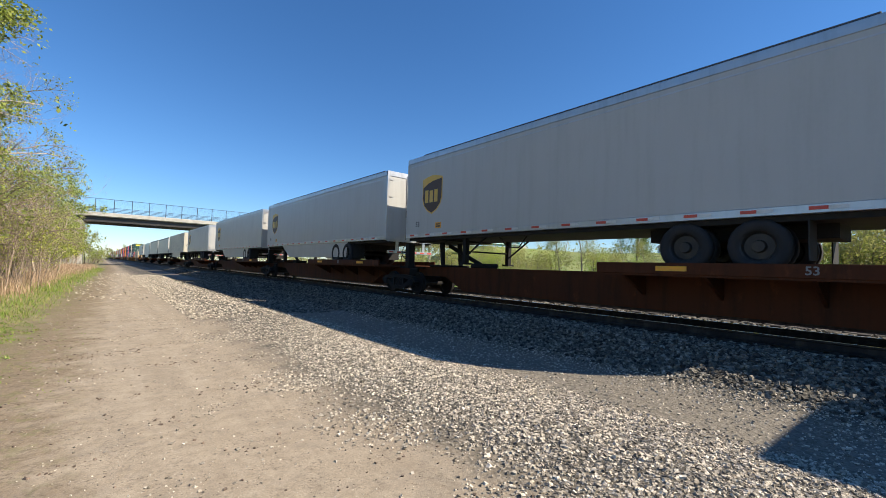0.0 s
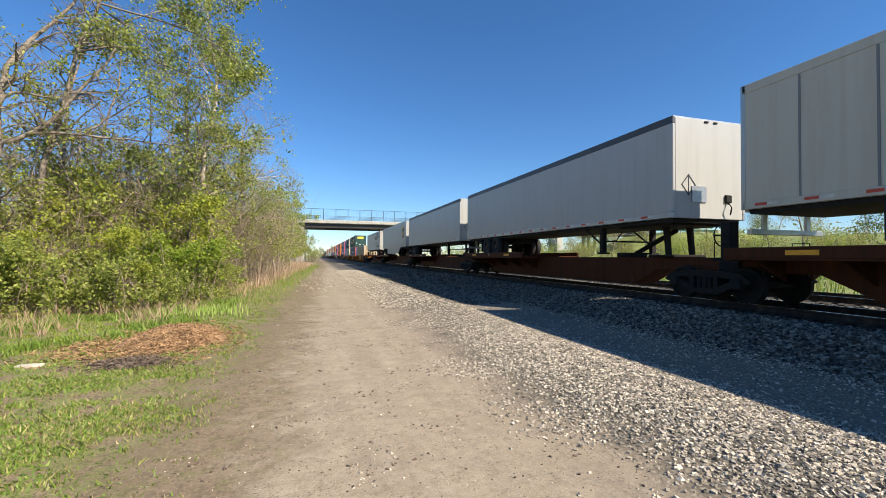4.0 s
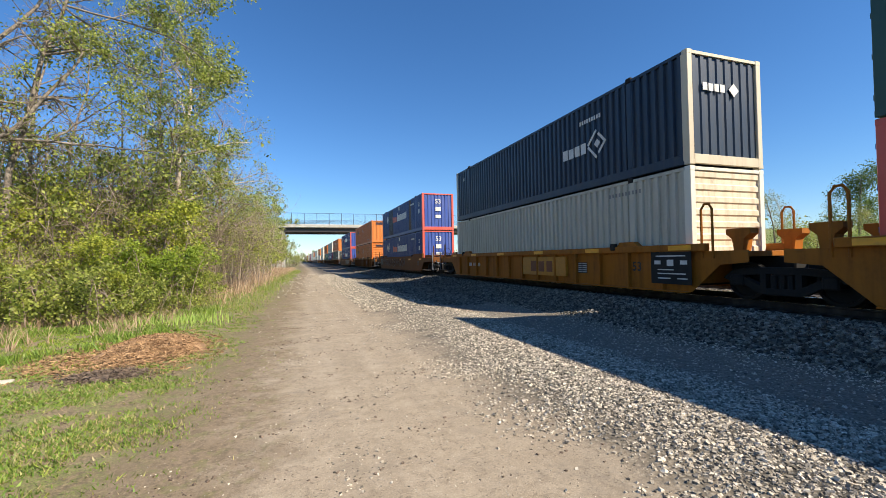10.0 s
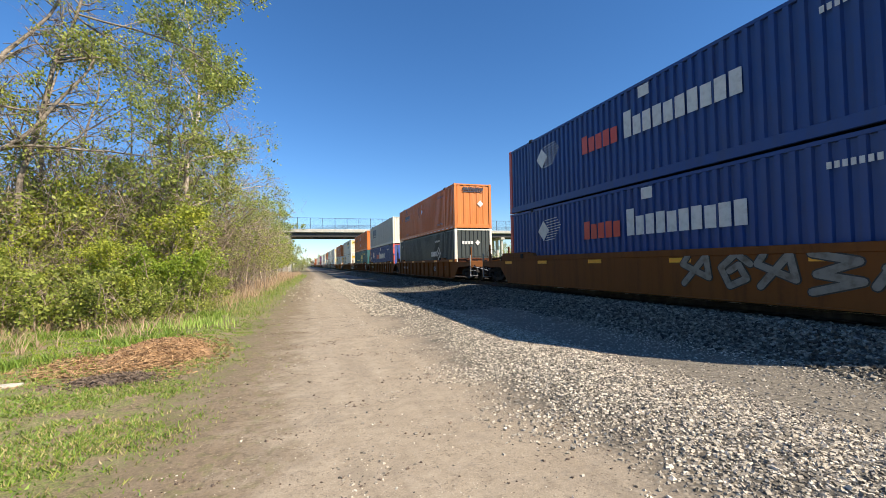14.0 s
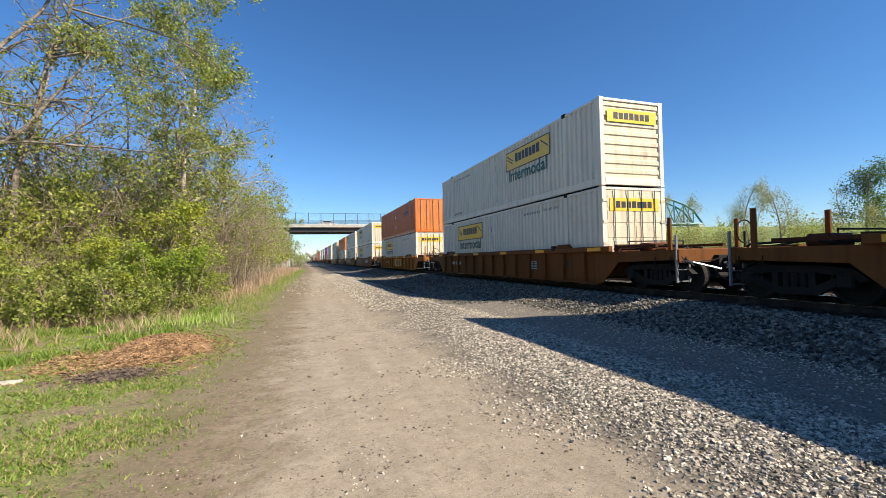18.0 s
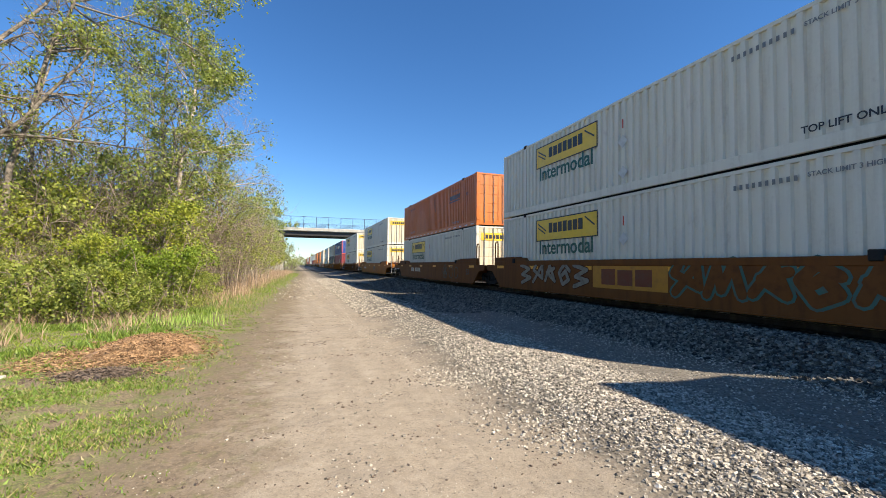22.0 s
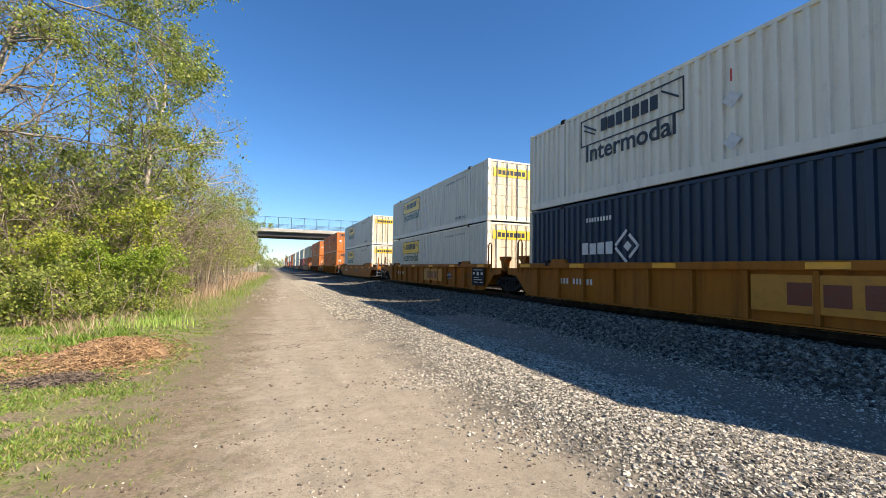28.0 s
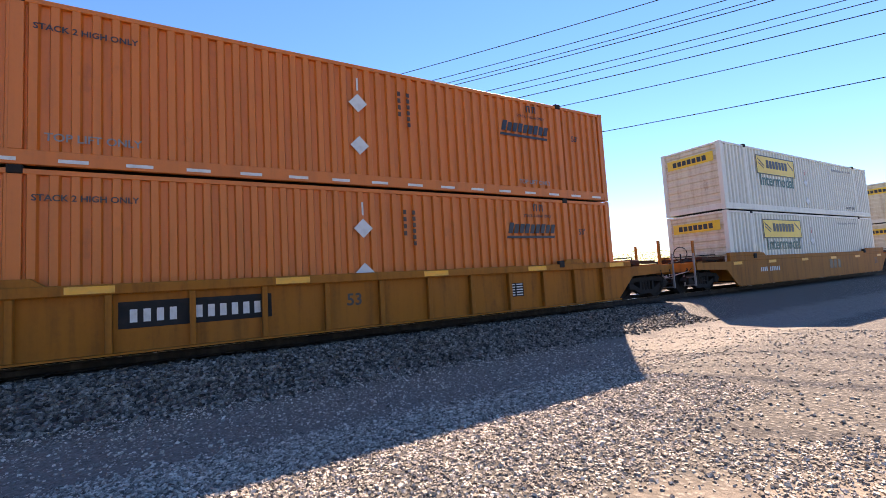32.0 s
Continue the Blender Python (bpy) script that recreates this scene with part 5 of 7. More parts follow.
pile("mulch_pile", MULCH, "heap of brown shredded wood mulch on the grass", -2.38, 8.7, .72, 1.3, .2, 8500, 1, (.012, .05))
pile("mulch_pile", MULCH, "thin spread of brown wood mulch in the grass", -3.1, 8.1, .75, .85, .02, 1800, 4, (.012, .06))
pile("soil_pile", SOIL, "low heap of dark soil beside the mulch", -2.45, 6.95, .52, .36, .06, 1200, 2, (.012, .04))

slab = Shape().prism([(-.14, -.04), (.02, -.06), (.13, -.03), (.15, .02), (.04, .05), (-.12, .045)], "z", 0, .035)
flat_stone = solid("flat_stone", slab, PALE_STONE, "pale flat broken stone lying in the grass", "stone")
flat_stone.matrix_basis = pose(-3.6, 6.95, float(ground_z(-3.6, 6.95)) - .005, 3, 2, 20)

# ---- beyond the tracks ----
FAR = [
    make_tree("far_tree", "spring tree beyond the tracks with pale green leaves", 41, 9.0, 3.4, LEAF_FAR, 10, .14, levels=2, per=24, size=(.09, .18), leaf_spread=.38, sub=6, group="trees beyond the tracks"),
    make_tree("far_tree", "half-bare tree beyond the tracks", 42, 11.0, 3.6, LEAF_FAR, 12, .13, levels=3, per=2, size=(.09, .17), leaf_spread=.3, sub=5, twigs=3, wood=TWIG, group="trees beyond the tracks"),
    make_tree("far_tree", "round deep green tree beyond the tracks", 43, 8.0, 3.2, LEAF_DEEP, 12, .2, levels=2, per=34, size=(.12, .24), leaf_spread=.42, sub=6, start=.15, group="trees beyond the tracks"),
    make_tree("far_shrub", "yellow-green shrub beyond the tracks", 44, 3.0, 2.0, LEAF_FAR, 6, .05, levels=1, per=14, size=(.1, .22), stems=6, start=.1, leaf_spread=.4, category="shrub", group="shrubs beyond the tracks"),
    make_tree("far_shrub", "fresh green shrub beyond the tracks", 45, 3.4, 2.0, LEAF_FAR_GREEN, 6, .05, levels=1, per=14, size=(.1, .22), stems=6, start=.1, leaf_spread=.4, category="shrub", group="shrubs beyond the tracks"),
    make_tree("far_tree", "slender upright tree with fine new leaves beyond the tracks", 46, 11.2, 3.6, LEAF_FAR_GREEN, 11, .13, levels=3, per=9, size=(.08, .17), leaf_spread=.26, sub=6, twigs=4, start=.3, up=.8, group="trees beyond the tracks"),
    make_tree("far_tree", "tall slim half-bare tree with thin yellow-green leaves", 47, 13.5, 2.9, LEAF_FAR, 11, .13, levels=3, per=8, size=(.08, .16), leaf_spread=.24, keep=.8, sub=5, twigs=3, start=.35, up=1.0, group="trees beyond the tracks"),
]
r = random.Random(17)
spots = [(-2.6, 121, 0, .6), (-1.2, 132, 4, 1.0), (-3.4, 127, 1, .6), (-.6, 146, 3, 1.1), (-2.4, 150, 0, .8), (44.2, 8.7, 5, 1.0), (47.5, 6.0, 0, .75), (49.0, 4.5, 3, 1.6), (36.9, -9.2, 6, 1.12), (35.9, -12.4, 6, 1.0), (35.1, -14.6, 6, .95), (37.4, -7.4, 6, .85), (34.6, -17.0, 6, .95), (40.8, -19.0, 6, .95),
         (51.3, -31.1, 0, 1.4), (72, -55, 1, 1.05), (67, -60, 1, 1.0), (62, -66, 1, 1.05), (57, -68, 1, .95), (60, 6, 0, .8), (62, 3, 1, .75), (60, 0, 0, .95), (63, -4, 2, .8), (61, -6.5, 0, .75), (60, -9.5, 3, 1.6), (59, -12.5, 0, .8),
         (57, -16, 4, 1.7), (56, -19, 0, .85), (55, -22, 3, 1.7), (53, -25, 0, .8), (57, 72, 0, 1.0), (64, 71, 0, 1.1), (71, 73, 0, 1.05), (79, 70, 0, 1.1), (60, 76, 1, .95), (75.0, 0.0, 2, 1.15), (64.0, 32.0, 2, 1.1), (66.0, 35.0, 1, .7), (80, -3, 0, 1.2), (88, -12, 0, 1.25), (116, 45, 0, .8), (121, 38, 3, 1.9), (110, 36, 4, 1.5), (127, 49, 3, 1.7), (132, 44, 0, .6), (104, 41, 3, 1.3)]
for i in range(30):
    y = -60 + i * 7.0
    x = 48 + r.uniform(-6, 14) + abs(y) * .1
    spots.append((x, y, r.choice([3, 4, 3, 0]), r.uniform(.7, 1.2)))
for i in range(24):
    y = -110 + i * 15
    spots.append((95 + r.uniform(-18, 40), y, r.choice([0, 0, 1, 2, 1]), r.uniform(.8, 1.3)))
for i in range(20):
    spots.append((20 + i * 9 + r.uniform(-2, 2), 128 + r.uniform(0, 30), r.choice([0, 1, 0, 4, 3]), r.uniform(.6, 1.05)))
for i in range(20):
    spots.append((24 + r.uniform(0, 60), 60 + r.uniform(0, 40), r.choice([3, 4, 3]), r.uniform(.7, 1.3)))
for i in range(26):
    spots.append((-34 + i * 2.2 + r.uniform(-1, 1) - (0 if i < 14 else -6), 118 + r.uniform(0, 60) + (0 if i < 14 else 240), r.choice([0, 1, 4, 0]), r.uniform(.8, 1.2)))
for i in range(26):
    a = radians(44 + i * 2.1 + r.uniform(-.8, .8))
    if abs(math.degrees(a) - 70) < 2.5:
        continue
    far = r.uniform(44, 66)
    spots.append((far * math.sin(a), far * math.cos(a), r.choice([3, 4, 3, 4, 0]) if i < 18 else r.choice([3, 4, 3, 4]), r.uniform(.8, 1.15) if i < 14 else r.uniform(1.3, 2.0)))
    if spots[-1][2] < 2:
        spots[-1] = (*spots[-1][:3], spots[-1][3] * .55)
plant(FAR, [s for s in spots if not (1 < s[0] < 24 and s[1] < 300)], 8)
blob = np.random.RandomState(3)
v, f = leaf_cloud(np.stack([blob.uniform(-900, 900, 12000), blob.uniform(420, 700, 12000), blob.uniform(0, 9, 12000)], -1), np.zeros((12000, 3)), (1.8, 3.2), blob, 1, 1.0)
tagged(new("far_woods", mesh_from("far_woods", v, f, [LEAF_FAR])), "distant hazy woods along the horizon", "woods", kind="stuff")
v, f = leaf_cloud(np.stack([blob.uniform(190, 420, 30000), blob.uniform(-500, 420, 30000), blob.uniform(6, 17, 30000)], -1), np.zeros((30000, 3)), (.8, 1.7), blob, 1, 1.0)
tagged(new("far_woods", mesh_from("far_woods", v, f, [LEAF_FAR])), "distant woods on the rising land beyond the tracks", "woods", kind="stuff")


def house(x, y, w, d, turn, stories, label):
    h = thing("house", label, "house", "houses on the rise")
    e = 2.7 * stories
    part("wall", Shape().prism([(-d / 2, 0), (d / 2, 0), (d / 2, e), (0, e + d * .32), (-d / 2, e)], "x", -w / 2, w / 2), HOUSE_WALL, h)
    for s in (-1, 1):
        part("roof", Shape().prism([(s * (d / 2 + .4), e - .25), (s * (d / 2 + .4), e - .05), (0, e + d * .32 + .2), (0, e + d * .32)], "x", -w / 2 - .4, w / 2 + .4), ROOFING, h)
        for k in range(stories):
            for j in range(4):
                u = -w / 2 + w * (j + .5) / 4
                win = part("window", Shape().box(u - .5, u + .5, *sorted((s * d / 2, s * (d / 2 + .05))), .9 + 2.7 * k, 2.2 + 2.7 * k), DARK_GLASS, h)
                part("frame_bar", Shape().box(u - .58, u + .58, *sorted((s * d / 2, s * (d / 2 + .09))), .8 + 2.7 * k, .9 + 2.7 * k), HOUSE_WALL, win)
    h.matrix_basis = pose(x, y, float(ground_z(x, y)) - .2, 0, 0, turn)


house(150, 53, 7, 6, 70, 2, "pale two-storey house on the green rise")
house(160, 66, 10, 7, 60, 1, "low pale house with a grey roof")
house(165, -14, 12, 8, 95, 1, "low white house among trees")


# ---- power line ----
def power_pole(x, y, h, turn):
    p = thing("power_pole", "weathered wooden power pole with three crossarms", "utility pole", "power poles")
    part("pole", Shape().tube([(0, 0, 0), (0, 0, h)], [.2, .13], 10), POLE_WOOD, p)
    for z in (h - .25, h - 1.85, h - 3.5):
        a = part("crossarm", Shape().box(-1.45, 1.45, -.06, .06, z - .07, z + .07, c=.01), POLE_WOOD, p)
        for u in (-1.35, -.5, .5, 1.35):
            part("insulator", Shape().tube([(u, 0, z + .07), (u, 0, z + .28)], [.05, .035], 8), CONCRETE, a)
    p.matrix_basis = pose(x, y, float(ground_z(x, y)) - .3, 0, 0, turn)


POLES = [(45.0, 1.5, 15.9, -48), (109.0, 33.0, 16.0, -60), (180.0, 62.0, 16.0, -60), (-16.5, -41.3, 16.0, -50)]
for a in POLES:
    power_pole(*a)


def wires():
    w = thing("power_lines", "dark sagging power lines between the poles", "power lines")
    order = [POLES[2], POLES[1], POLES[0], POLES[3]]
    for a, b in zip(order, order[1:]):
        for dz in (.0, 1.6, 3.25, 5.6):
            for u in (-1.35, 0.5, 1.35) if dz < 3 else (-1.3, 1.3) if dz < 5 else (.2,):
                ends = []
                for (x, y, h, turn) in (a, b):
                    z = float(ground_z(x, y)) - .3 + h - dz
                    ends.append(Vector((x + u * math.cos(radians(turn)), y + u * math.sin(radians(turn)), z)))
                pts = [ends[0].lerp(ends[1], k / 16) - Vector((0, 0, 1.1 * (1 - (2 * k / 16 - 1) ** 2))) for k in range(17)]
                part("wire", Shape().tube(pts, .022, 5, False), WIRE, w)


wires()

# ---- the train ----
XC, ZR = 10.487, 0.55          # centre line of the near track, top of its rails
MOVERS = []                    # (thing, place along the train, height, turned round)
CACHE = {}


def cached(key, make):
    if key not in CACHE:
        CACHE[key] = make()
    return CACHE[key]


def m_of(name, shape, mat, smooth=False):
    return fix_normals(shape.mesh(name, mat, smooth))


def bx(key, mat, *a, c=0.0):
    """One shared mesh of one box."""
    return cached((key, mat.name, a, c), lambda: m_of(key, Shape().box(*a, c=c), mat))


HL, HW, CH = 8.077, 1.295, 2.896


def corrugated_side(mat, s, y0, y1, z0, z1, pitch=0.28, deep=0.064):
    """A folded steel wall on the long side s, with upright folds."""
    n = max(1, round((y1 - y0) / pitch))
    p = (y1 - y0) / n
    out = HW - 0.006
    prof = []
    for i in range(n):
        y = y0 + i * p
        prof += [(y, out - deep), (y + p * 0.4, out - deep), (y + p * 0.5, out), (y + p * 0.9, out)]
    prof.append((y1, out - deep))
    prof += [(y1, out - 0.07), (y0, out - 0.07)]
    return m_of("side_wall", Shape().prism([(s * b, a) for a, b in prof], "z", z0, z1), mat)


def folded_end(mat, upright, y, sgn, x0, x1, z0, z1, pitch=0.3, deep=0.04):
    """An end wall at y looking to sgn, with upright or level folds."""
    lo, hi = (x0, x1) if upright else (z0, z1)
    n = max(1, round((hi - lo) / pitch))
    p = (hi - lo) / n
    prof = []
    for i in range(n):
        a = lo + i * p
        prof += [(a, y - sgn * deep), (a + p * 0.38, y - sgn * deep), (a + p * 0.5, y), (a + p * 0.88, y)]
    prof += [(hi, y - sgn * deep), (hi, y - sgn * 0.08), (lo, y - sgn * 0.08)]
    if upright:
        return m_of("end_wall", Shape().prism(prof, "z", z0, z1), mat)
    return m_of("end_wall", Shape().prism([(b, a) for a, b in prof], "x", x0, x1), mat)


def end_pose(sgn, x, z, y):
    """Pose of a flat sign on an end that looks to sgn along y."""
    return Matrix(((-sgn, 0, 0, x), (0, 0, sgn, y), (0, 1, 0, z), (0, 0, 0, 1)))


def diamond(r):
    return [(0, -r), (r, 0), (0, r), (-r, 0)]


def shield(w, h, k=1.0):
    pts = [(-w / 2, h * .42), (-w / 4, h * .47), (0, h * .5), (w / 4, h * .47), (w / 2, h * .42), (w / 2, -h * .1), (w * .42, -h * .27), (w * .25, -h * .4), (0, -h * .5),
           (-w * .25, -h * .4), (-w * .42, -h * .27), (-w / 2, -h * .1)]
    return [(a * k, b * k) for a, b in pts]


def logo(style, c, s, reverse_sign, lod):
    """What is painted on one long side s of a container; the doors are at -y."""
    out = HW + 0.002
    if style == "jb" or style == "jb_dark":
        y = HL - 4.75
        ink, pan = (GREEN_INK, YELLOW) if style == "jb" else (INK, WHITE_INK)
        if style == "jb":
            part("logo_panel", cached(("jbp", 1), lambda: m_of("logo_panel", flat([rect(-1.85, 1.85, 0, 0.86)]), YELLOW)), None, c, "yellow logo panel", at=sign_pose(s, y, 1.7, out))
        part("logo_frame", cached(("jbf", 1), lambda: m_of("logo_frame", flat([rect(-1.85, 1.85, 0, 0.04), rect(-1.85, 1.85, .82, .86), rect(-1.85, -1.81, .04, .82), rect(1.81, 1.85, .04, .82)], 0.012), INK)), None, c, at=sign_pose(s, y, 1.7, out))
        part("logo", cached(("jbm", 1), lambda: m_of("logo", flat([[(a + 0.1, b + .24) for a, b in p] for p in letter_blocks(7, 2.1, 0.38, 0.0)] + [[(-1.7, .6), (-1.15, .3), (-1.15, .36), (-1.7, .66)], [(1.2, .62), (1.7, .3), (1.7, .36), (1.2, .68)], [(-1.7, .45), (-1.2, .2), (-1.2, .25), (-1.7, .5)]], 0.012), INK)), None, c, at=sign_pose(s, y, 1.76, out))
        if lod < 1:
            words("lettering", "Intermodal", 0.74, ink, c, sign_pose(s, y, 1.42, out))
            words("lettering", "TOP LIFT ONLY", 0.2, INK, c, sign_pose(s, -HL + 3.0, 0.44, out))
            words("lettering", "STACK LIMIT 3 HIGH", 0.13, GREY_INK, c, sign_pose(s, -HL + 3.0, 2.5, out))
            part("placard_holder", cached(("plh", WHITE.name), lambda: m_of("placard_holder", flat([diamond(0.2)], 0.012), PLACARD)), None, c, at=sign_pose(s, 0.35, 1.55, out))
            part("placard_holder", cached(("plh", WHITE.name), None), None, c, at=sign_pose(s, 0.35, 0.62, out))
            part("number_stencil", cached(("numg", 1), lambda: m_of("number_stencil", flat(bars(10, 1.35, 0.11, 0.55)), GREY_INK)), None, c, at=sign_pose(s, -3.7, 2.42, out))
            part("red_tag", cached(("redt", 1), lambda: m_of("red_tag", flat([rect(-.02, .02, 0, .28)]), RED_INK)), None, c, at=sign_pose(s, 0.35, 1.95, out))
    elif style in ("orange", "orange_mid", "orange_bare"):
        y = -HL + 3.35
        part("logo", cached(("sch", 1), lambda: m_of("logo", flat([[(a, b + .16) for a, b in p] for p in letter_blocks(9, 1.75, 0.27, 0.3, 0.26, 0.1)] + [[(-.93, .02), (.83, .02), (.85, .09), (-.91, .09)]]), INK)), None, c, at=sign_pose(s, y, 1.7, out))
        if style != "orange_bare":
            yp = -.25 if style == "orange_mid" else .3
            part("placard_holder", cached(("plh", "o"), lambda: m_of("placard_holder", flat([diamond(0.22)], 0.014), PLACARD)), None, c, at=sign_pose(s, yp, 1.95, out))
            if reverse_sign:
                part("placard_holder", cached(("plh", "o"), None), None, c, at=sign_pose(s, yp, 0.95, out))
            part("white_tag", cached(("wht", 1), lambda: m_of("white_tag", flat([rect(-.02, .02, 0, .3)]), WHITE_INK)), None, c, at=sign_pose(s, yp, 2.25, out))
        if lod < 1:
            words("lettering", "53'", 0.24, INK, c, sign_pose(s, -HL + 1.35, 1.9, out))
            words("lettering", "TOP LIFT ONLY", 0.17, GREY_INK, c, sign_pose(s, -HL + 3.1, 0.42, out))
            words("lettering", "TOP LIFT ONLY", 0.19, GREY_INK, c, sign_pose(s, HL - 3.0, 0.5, out))
            words("lettering", "STACK 2 HIGH ONLY", 0.11, INK, c, sign_pose(s, -HL + 3.1, 2.36, out))
            words("lettering", "STACK 2 HIGH ONLY", 0.15, INK, c, sign_pose(s, HL - 2.9, 2.4, out))
            part("number_stencil", cached(("numo", 1), lambda: m_of("number_stencil", flat([rect(-.04, .04, -i * .17, -i * .17 + .11) for i in range(4)] + [rect(.2, .28, -i * .15, -i * .15 + .1) for i in range(6)]), BROWN_INK)), None, c, at=sign_pose(s, -0.75, 2.3, out))
            if style != "orange_bare":
                part("stencil", cached(("stm", 1), lambda: m_of("stencil", flat([rect(-.16, -.12, 0, .2), rect(-.06, -.02, 0, .2), rect(-.16, -.02, .17, .2), rect(.06, .1, 0, .2), rect(.16, .2, 0, .2), rect(.06, .2, .17, .2)]), INK)), None, c, at=sign_pose(s, -HL + 3.1, 2.5, out))
    elif style in ("pacer", "pacer_old"):
        part("logo", cached(("pst", 1), lambda: m_of("logo", flat(letter_blocks(10, 3.7, 0.58, 0.0, 0.2, 0.35)), WHITE_INK)), None, c, "white block marks", at=sign_pose(s, s * 1.25, 1.42, out))
        part("logo_prefix", cached(("psp", 1), lambda: m_of("logo_prefix", flat(letter_blocks(5, 1.8, 0.52, 0.0, 0.2, 0.15)), RED_INK)), None, c, "red block marks", at=sign_pose(s, -s * 1.72, 1.42, out))
        part("label_patch", cached(("plb", 1), lambda: m_of("label_patch", flat([rect(-.2, .2, 0, .32)]), WHITE_INK)), None, c, at=sign_pose(s, s * .2, 2.42, out))
        if style == "pacer":
            part("logo_swish", cached(("psk", 1), lambda: m_of("logo_swish", flat([[(-.62, .42), (-.22, .02), (.18, .42), (-.22, .82)]] + [[(-.12 + abs(k) * .0 + .07 * max(0, 4 - abs(k)), .42 + k * .1 - .012), (1.0 - .09 * abs(k - 1), .47 + k * .1 - .008), (1.0 - .09 * abs(k - 1), .47 + k * .1 + .016), (-.12 + .07 * max(0, 4 - abs(k)), .42 + k * .1 + .012)] for k in range(-4, 5)]), WHITE_INK)), None, c, at=sign_pose(s, -s * 5.0, 1.5, out))
        else:
            part("logo_diamond", cached(("pod", 1), lambda: m_of("logo_diamond", flat([diamond(.42)]), WHITE_INK)), None, c, "white diamond", at=sign_pose(s, -s * 5.1, 1.95, out))
            for k, (a, b) in enumerate(((2.75, 4.65), (-4.7, -3.75))):
                step = (2 * HL - .32) / 57
                lo, hi = sorted(-HL + .16 + step * round((-s * q + HL - .16) / step) for q in (a, b))
                part("repaired_wall", cached(("rpw", s, k), lambda: corrugated_side(DARK_PATCH if k == 0 else SHIELD, s, lo, hi, 0.18, CH - .12)), None, c, "darker repaired wall section", at=pose(s * .003, 0, 0))
        if lod < 1:
            words("lettering", "53", 0.42, WHITE_INK, c, sign_pose(s, HL - .95, 2.1, out))
            part("label_patch", cached(("plb", 1), None), None, c, at=sign_pose(s, HL - .95, 1.4, out))
            part("number_stencil", cached(("numw", 1), lambda: m_of("number_stencil", flat(bars(9, 1.1, 0.13)), WHITE_INK)), None, c, at=sign_pose(s, s * (HL - 3.0), 2.3, out))
    elif style in ("csx", "csx_white"):
        y = s * 1.9 if style == "csx" else -4.44
        w, h = (1.5, .62) if style == "csx" else (2.4, .78)
        ink = YELLOW_INK if style == "csx" else NAVY_INK
        part("logo", cached(("csx", style), lambda: m_of("logo", flat([[(a, b + .35) for a, b in p] for p in letter_blocks(3, w, h, 0.12, 0.12)] + [[(a, b + .08) for a, b in p] for p in bars(10, w * .93, 0.16)] + ([] if style != "csx" else [rect(-1.3, -1.18, -.1, 1.3), rect(-1.18, -.95, 1.18, 1.3), rect(-1.18, -.95, -.1, .02), rect(1.18, 1.3, -.1, 1.3), rect(.95, 1.18, 1.18, 1.3), rect(.95, 1.18, -.1, .02), rect(-.6, -.4, -.2, -.03), rect(.4, .6, -.2, -.03)])), ink)), None, c, at=sign_pose(s, y, 1.25, out))
        if style == "csx":
            part("slogan_stencil", cached(("csb", 1), lambda: m_of("slogan_stencil", flat(bars(18, 3.4, 0.2)), YELLOW_INK)), None, c, at=sign_pose(s, -s * 2.6, 1.35, out))
        if lod < 1:
            part("number_stencil", cached(("numc", style), lambda: m_of("number_stencil", flat(bars(9, 1.5, 0.18)), YELLOW_INK if style == "csx" else GREY_INK)), None, c, at=sign_pose(s, -HL + 3.4, 2.25, out))
            words("lettering", "53", 0.3, ink, c, sign_pose(s, -HL + 1.3, 1.0, out))
    elif style == "umax":
        y = HL - 4.1
        part("logo", cached(("umx", 1), lambda: m_of("logo", flat([[(a - .45, b) for a, b in p] for p in letter_blocks(4, 1.35, 0.36, 0.0, 0.2)] + [[(.3, .2), (.72, .62), (.66, .68), (.24, .26)], [(.3, .2), (.72, -.22), (.66, -.28), (.24, .14)], [(.8, .55), (1.15, .2), (1.09, .14), (.74, .49)], [(.8, -.15), (1.15, .2), (1.09, .26), (.74, -.09)], [(.72, .05), (.87, .2), (.72, .35), (.57, .2)]]), WHITE_INK)), None, c, at=sign_pose(s, y, 1.2, out))
        if lod < 1:
            part("number_stencil", cached(("numw", 1), lambda: m_of("number_stencil", flat(bars(9, 1.1, 0.13)), WHITE_INK)), None, c, at=sign_pose(s, y + .4, 2.2, out))
            words("lettering", "53", 0.24, WHITE_INK, c, sign_pose(s, -HL + 1.2, 2.3, out))
    elif style == "maroon":
        part("patch_panel", cached(("mrp", 1), lambda: m_of("patch_panel", flat([[(-1.2, 0), (1.2, 0), (1.2, 1.5), (0, 1.35), (-.8, 1.0), (-1.2, .6)]]), CREAM)), None, c, "pale painted patch", at=sign_pose(s, -3.2, 0.4, out))
        part("patch_outline", cached(("mrl", 1), lambda: m_of("patch_outline", flat([rect(-1.2, 1.2, .62, .7), rect(-.45, -.38, 0, 1.1), rect(.35, .42, 0, 1.35)], 0.012), MAROON)), None, c, at=sign_pose(s, -3.2, 0.4, out))
        if lod < 1:
            words("lettering", "WARNING HIGH CUBE", 0.14, WHITE_INK, c, sign_pose(s, -.27, 2.5, out))
            part("number_stencil", cached(("numw2", 1), lambda: m_of("number_stencil", flat(bars(6, 0.9, 0.2)), WHITE_INK)), None, c, at=sign_pose(s, -HL + 1.6, 2.1, out))
    elif style == "plain" and lod < 1:
        part("number_stencil", cached(("numg", 1), lambda: m_of("number_stencil", flat(bars(10, 1.35, 0.11, 0.55)), GREY_INK)), None, c, at=sign_pose(s, HL - 2.2, 2.45, out))


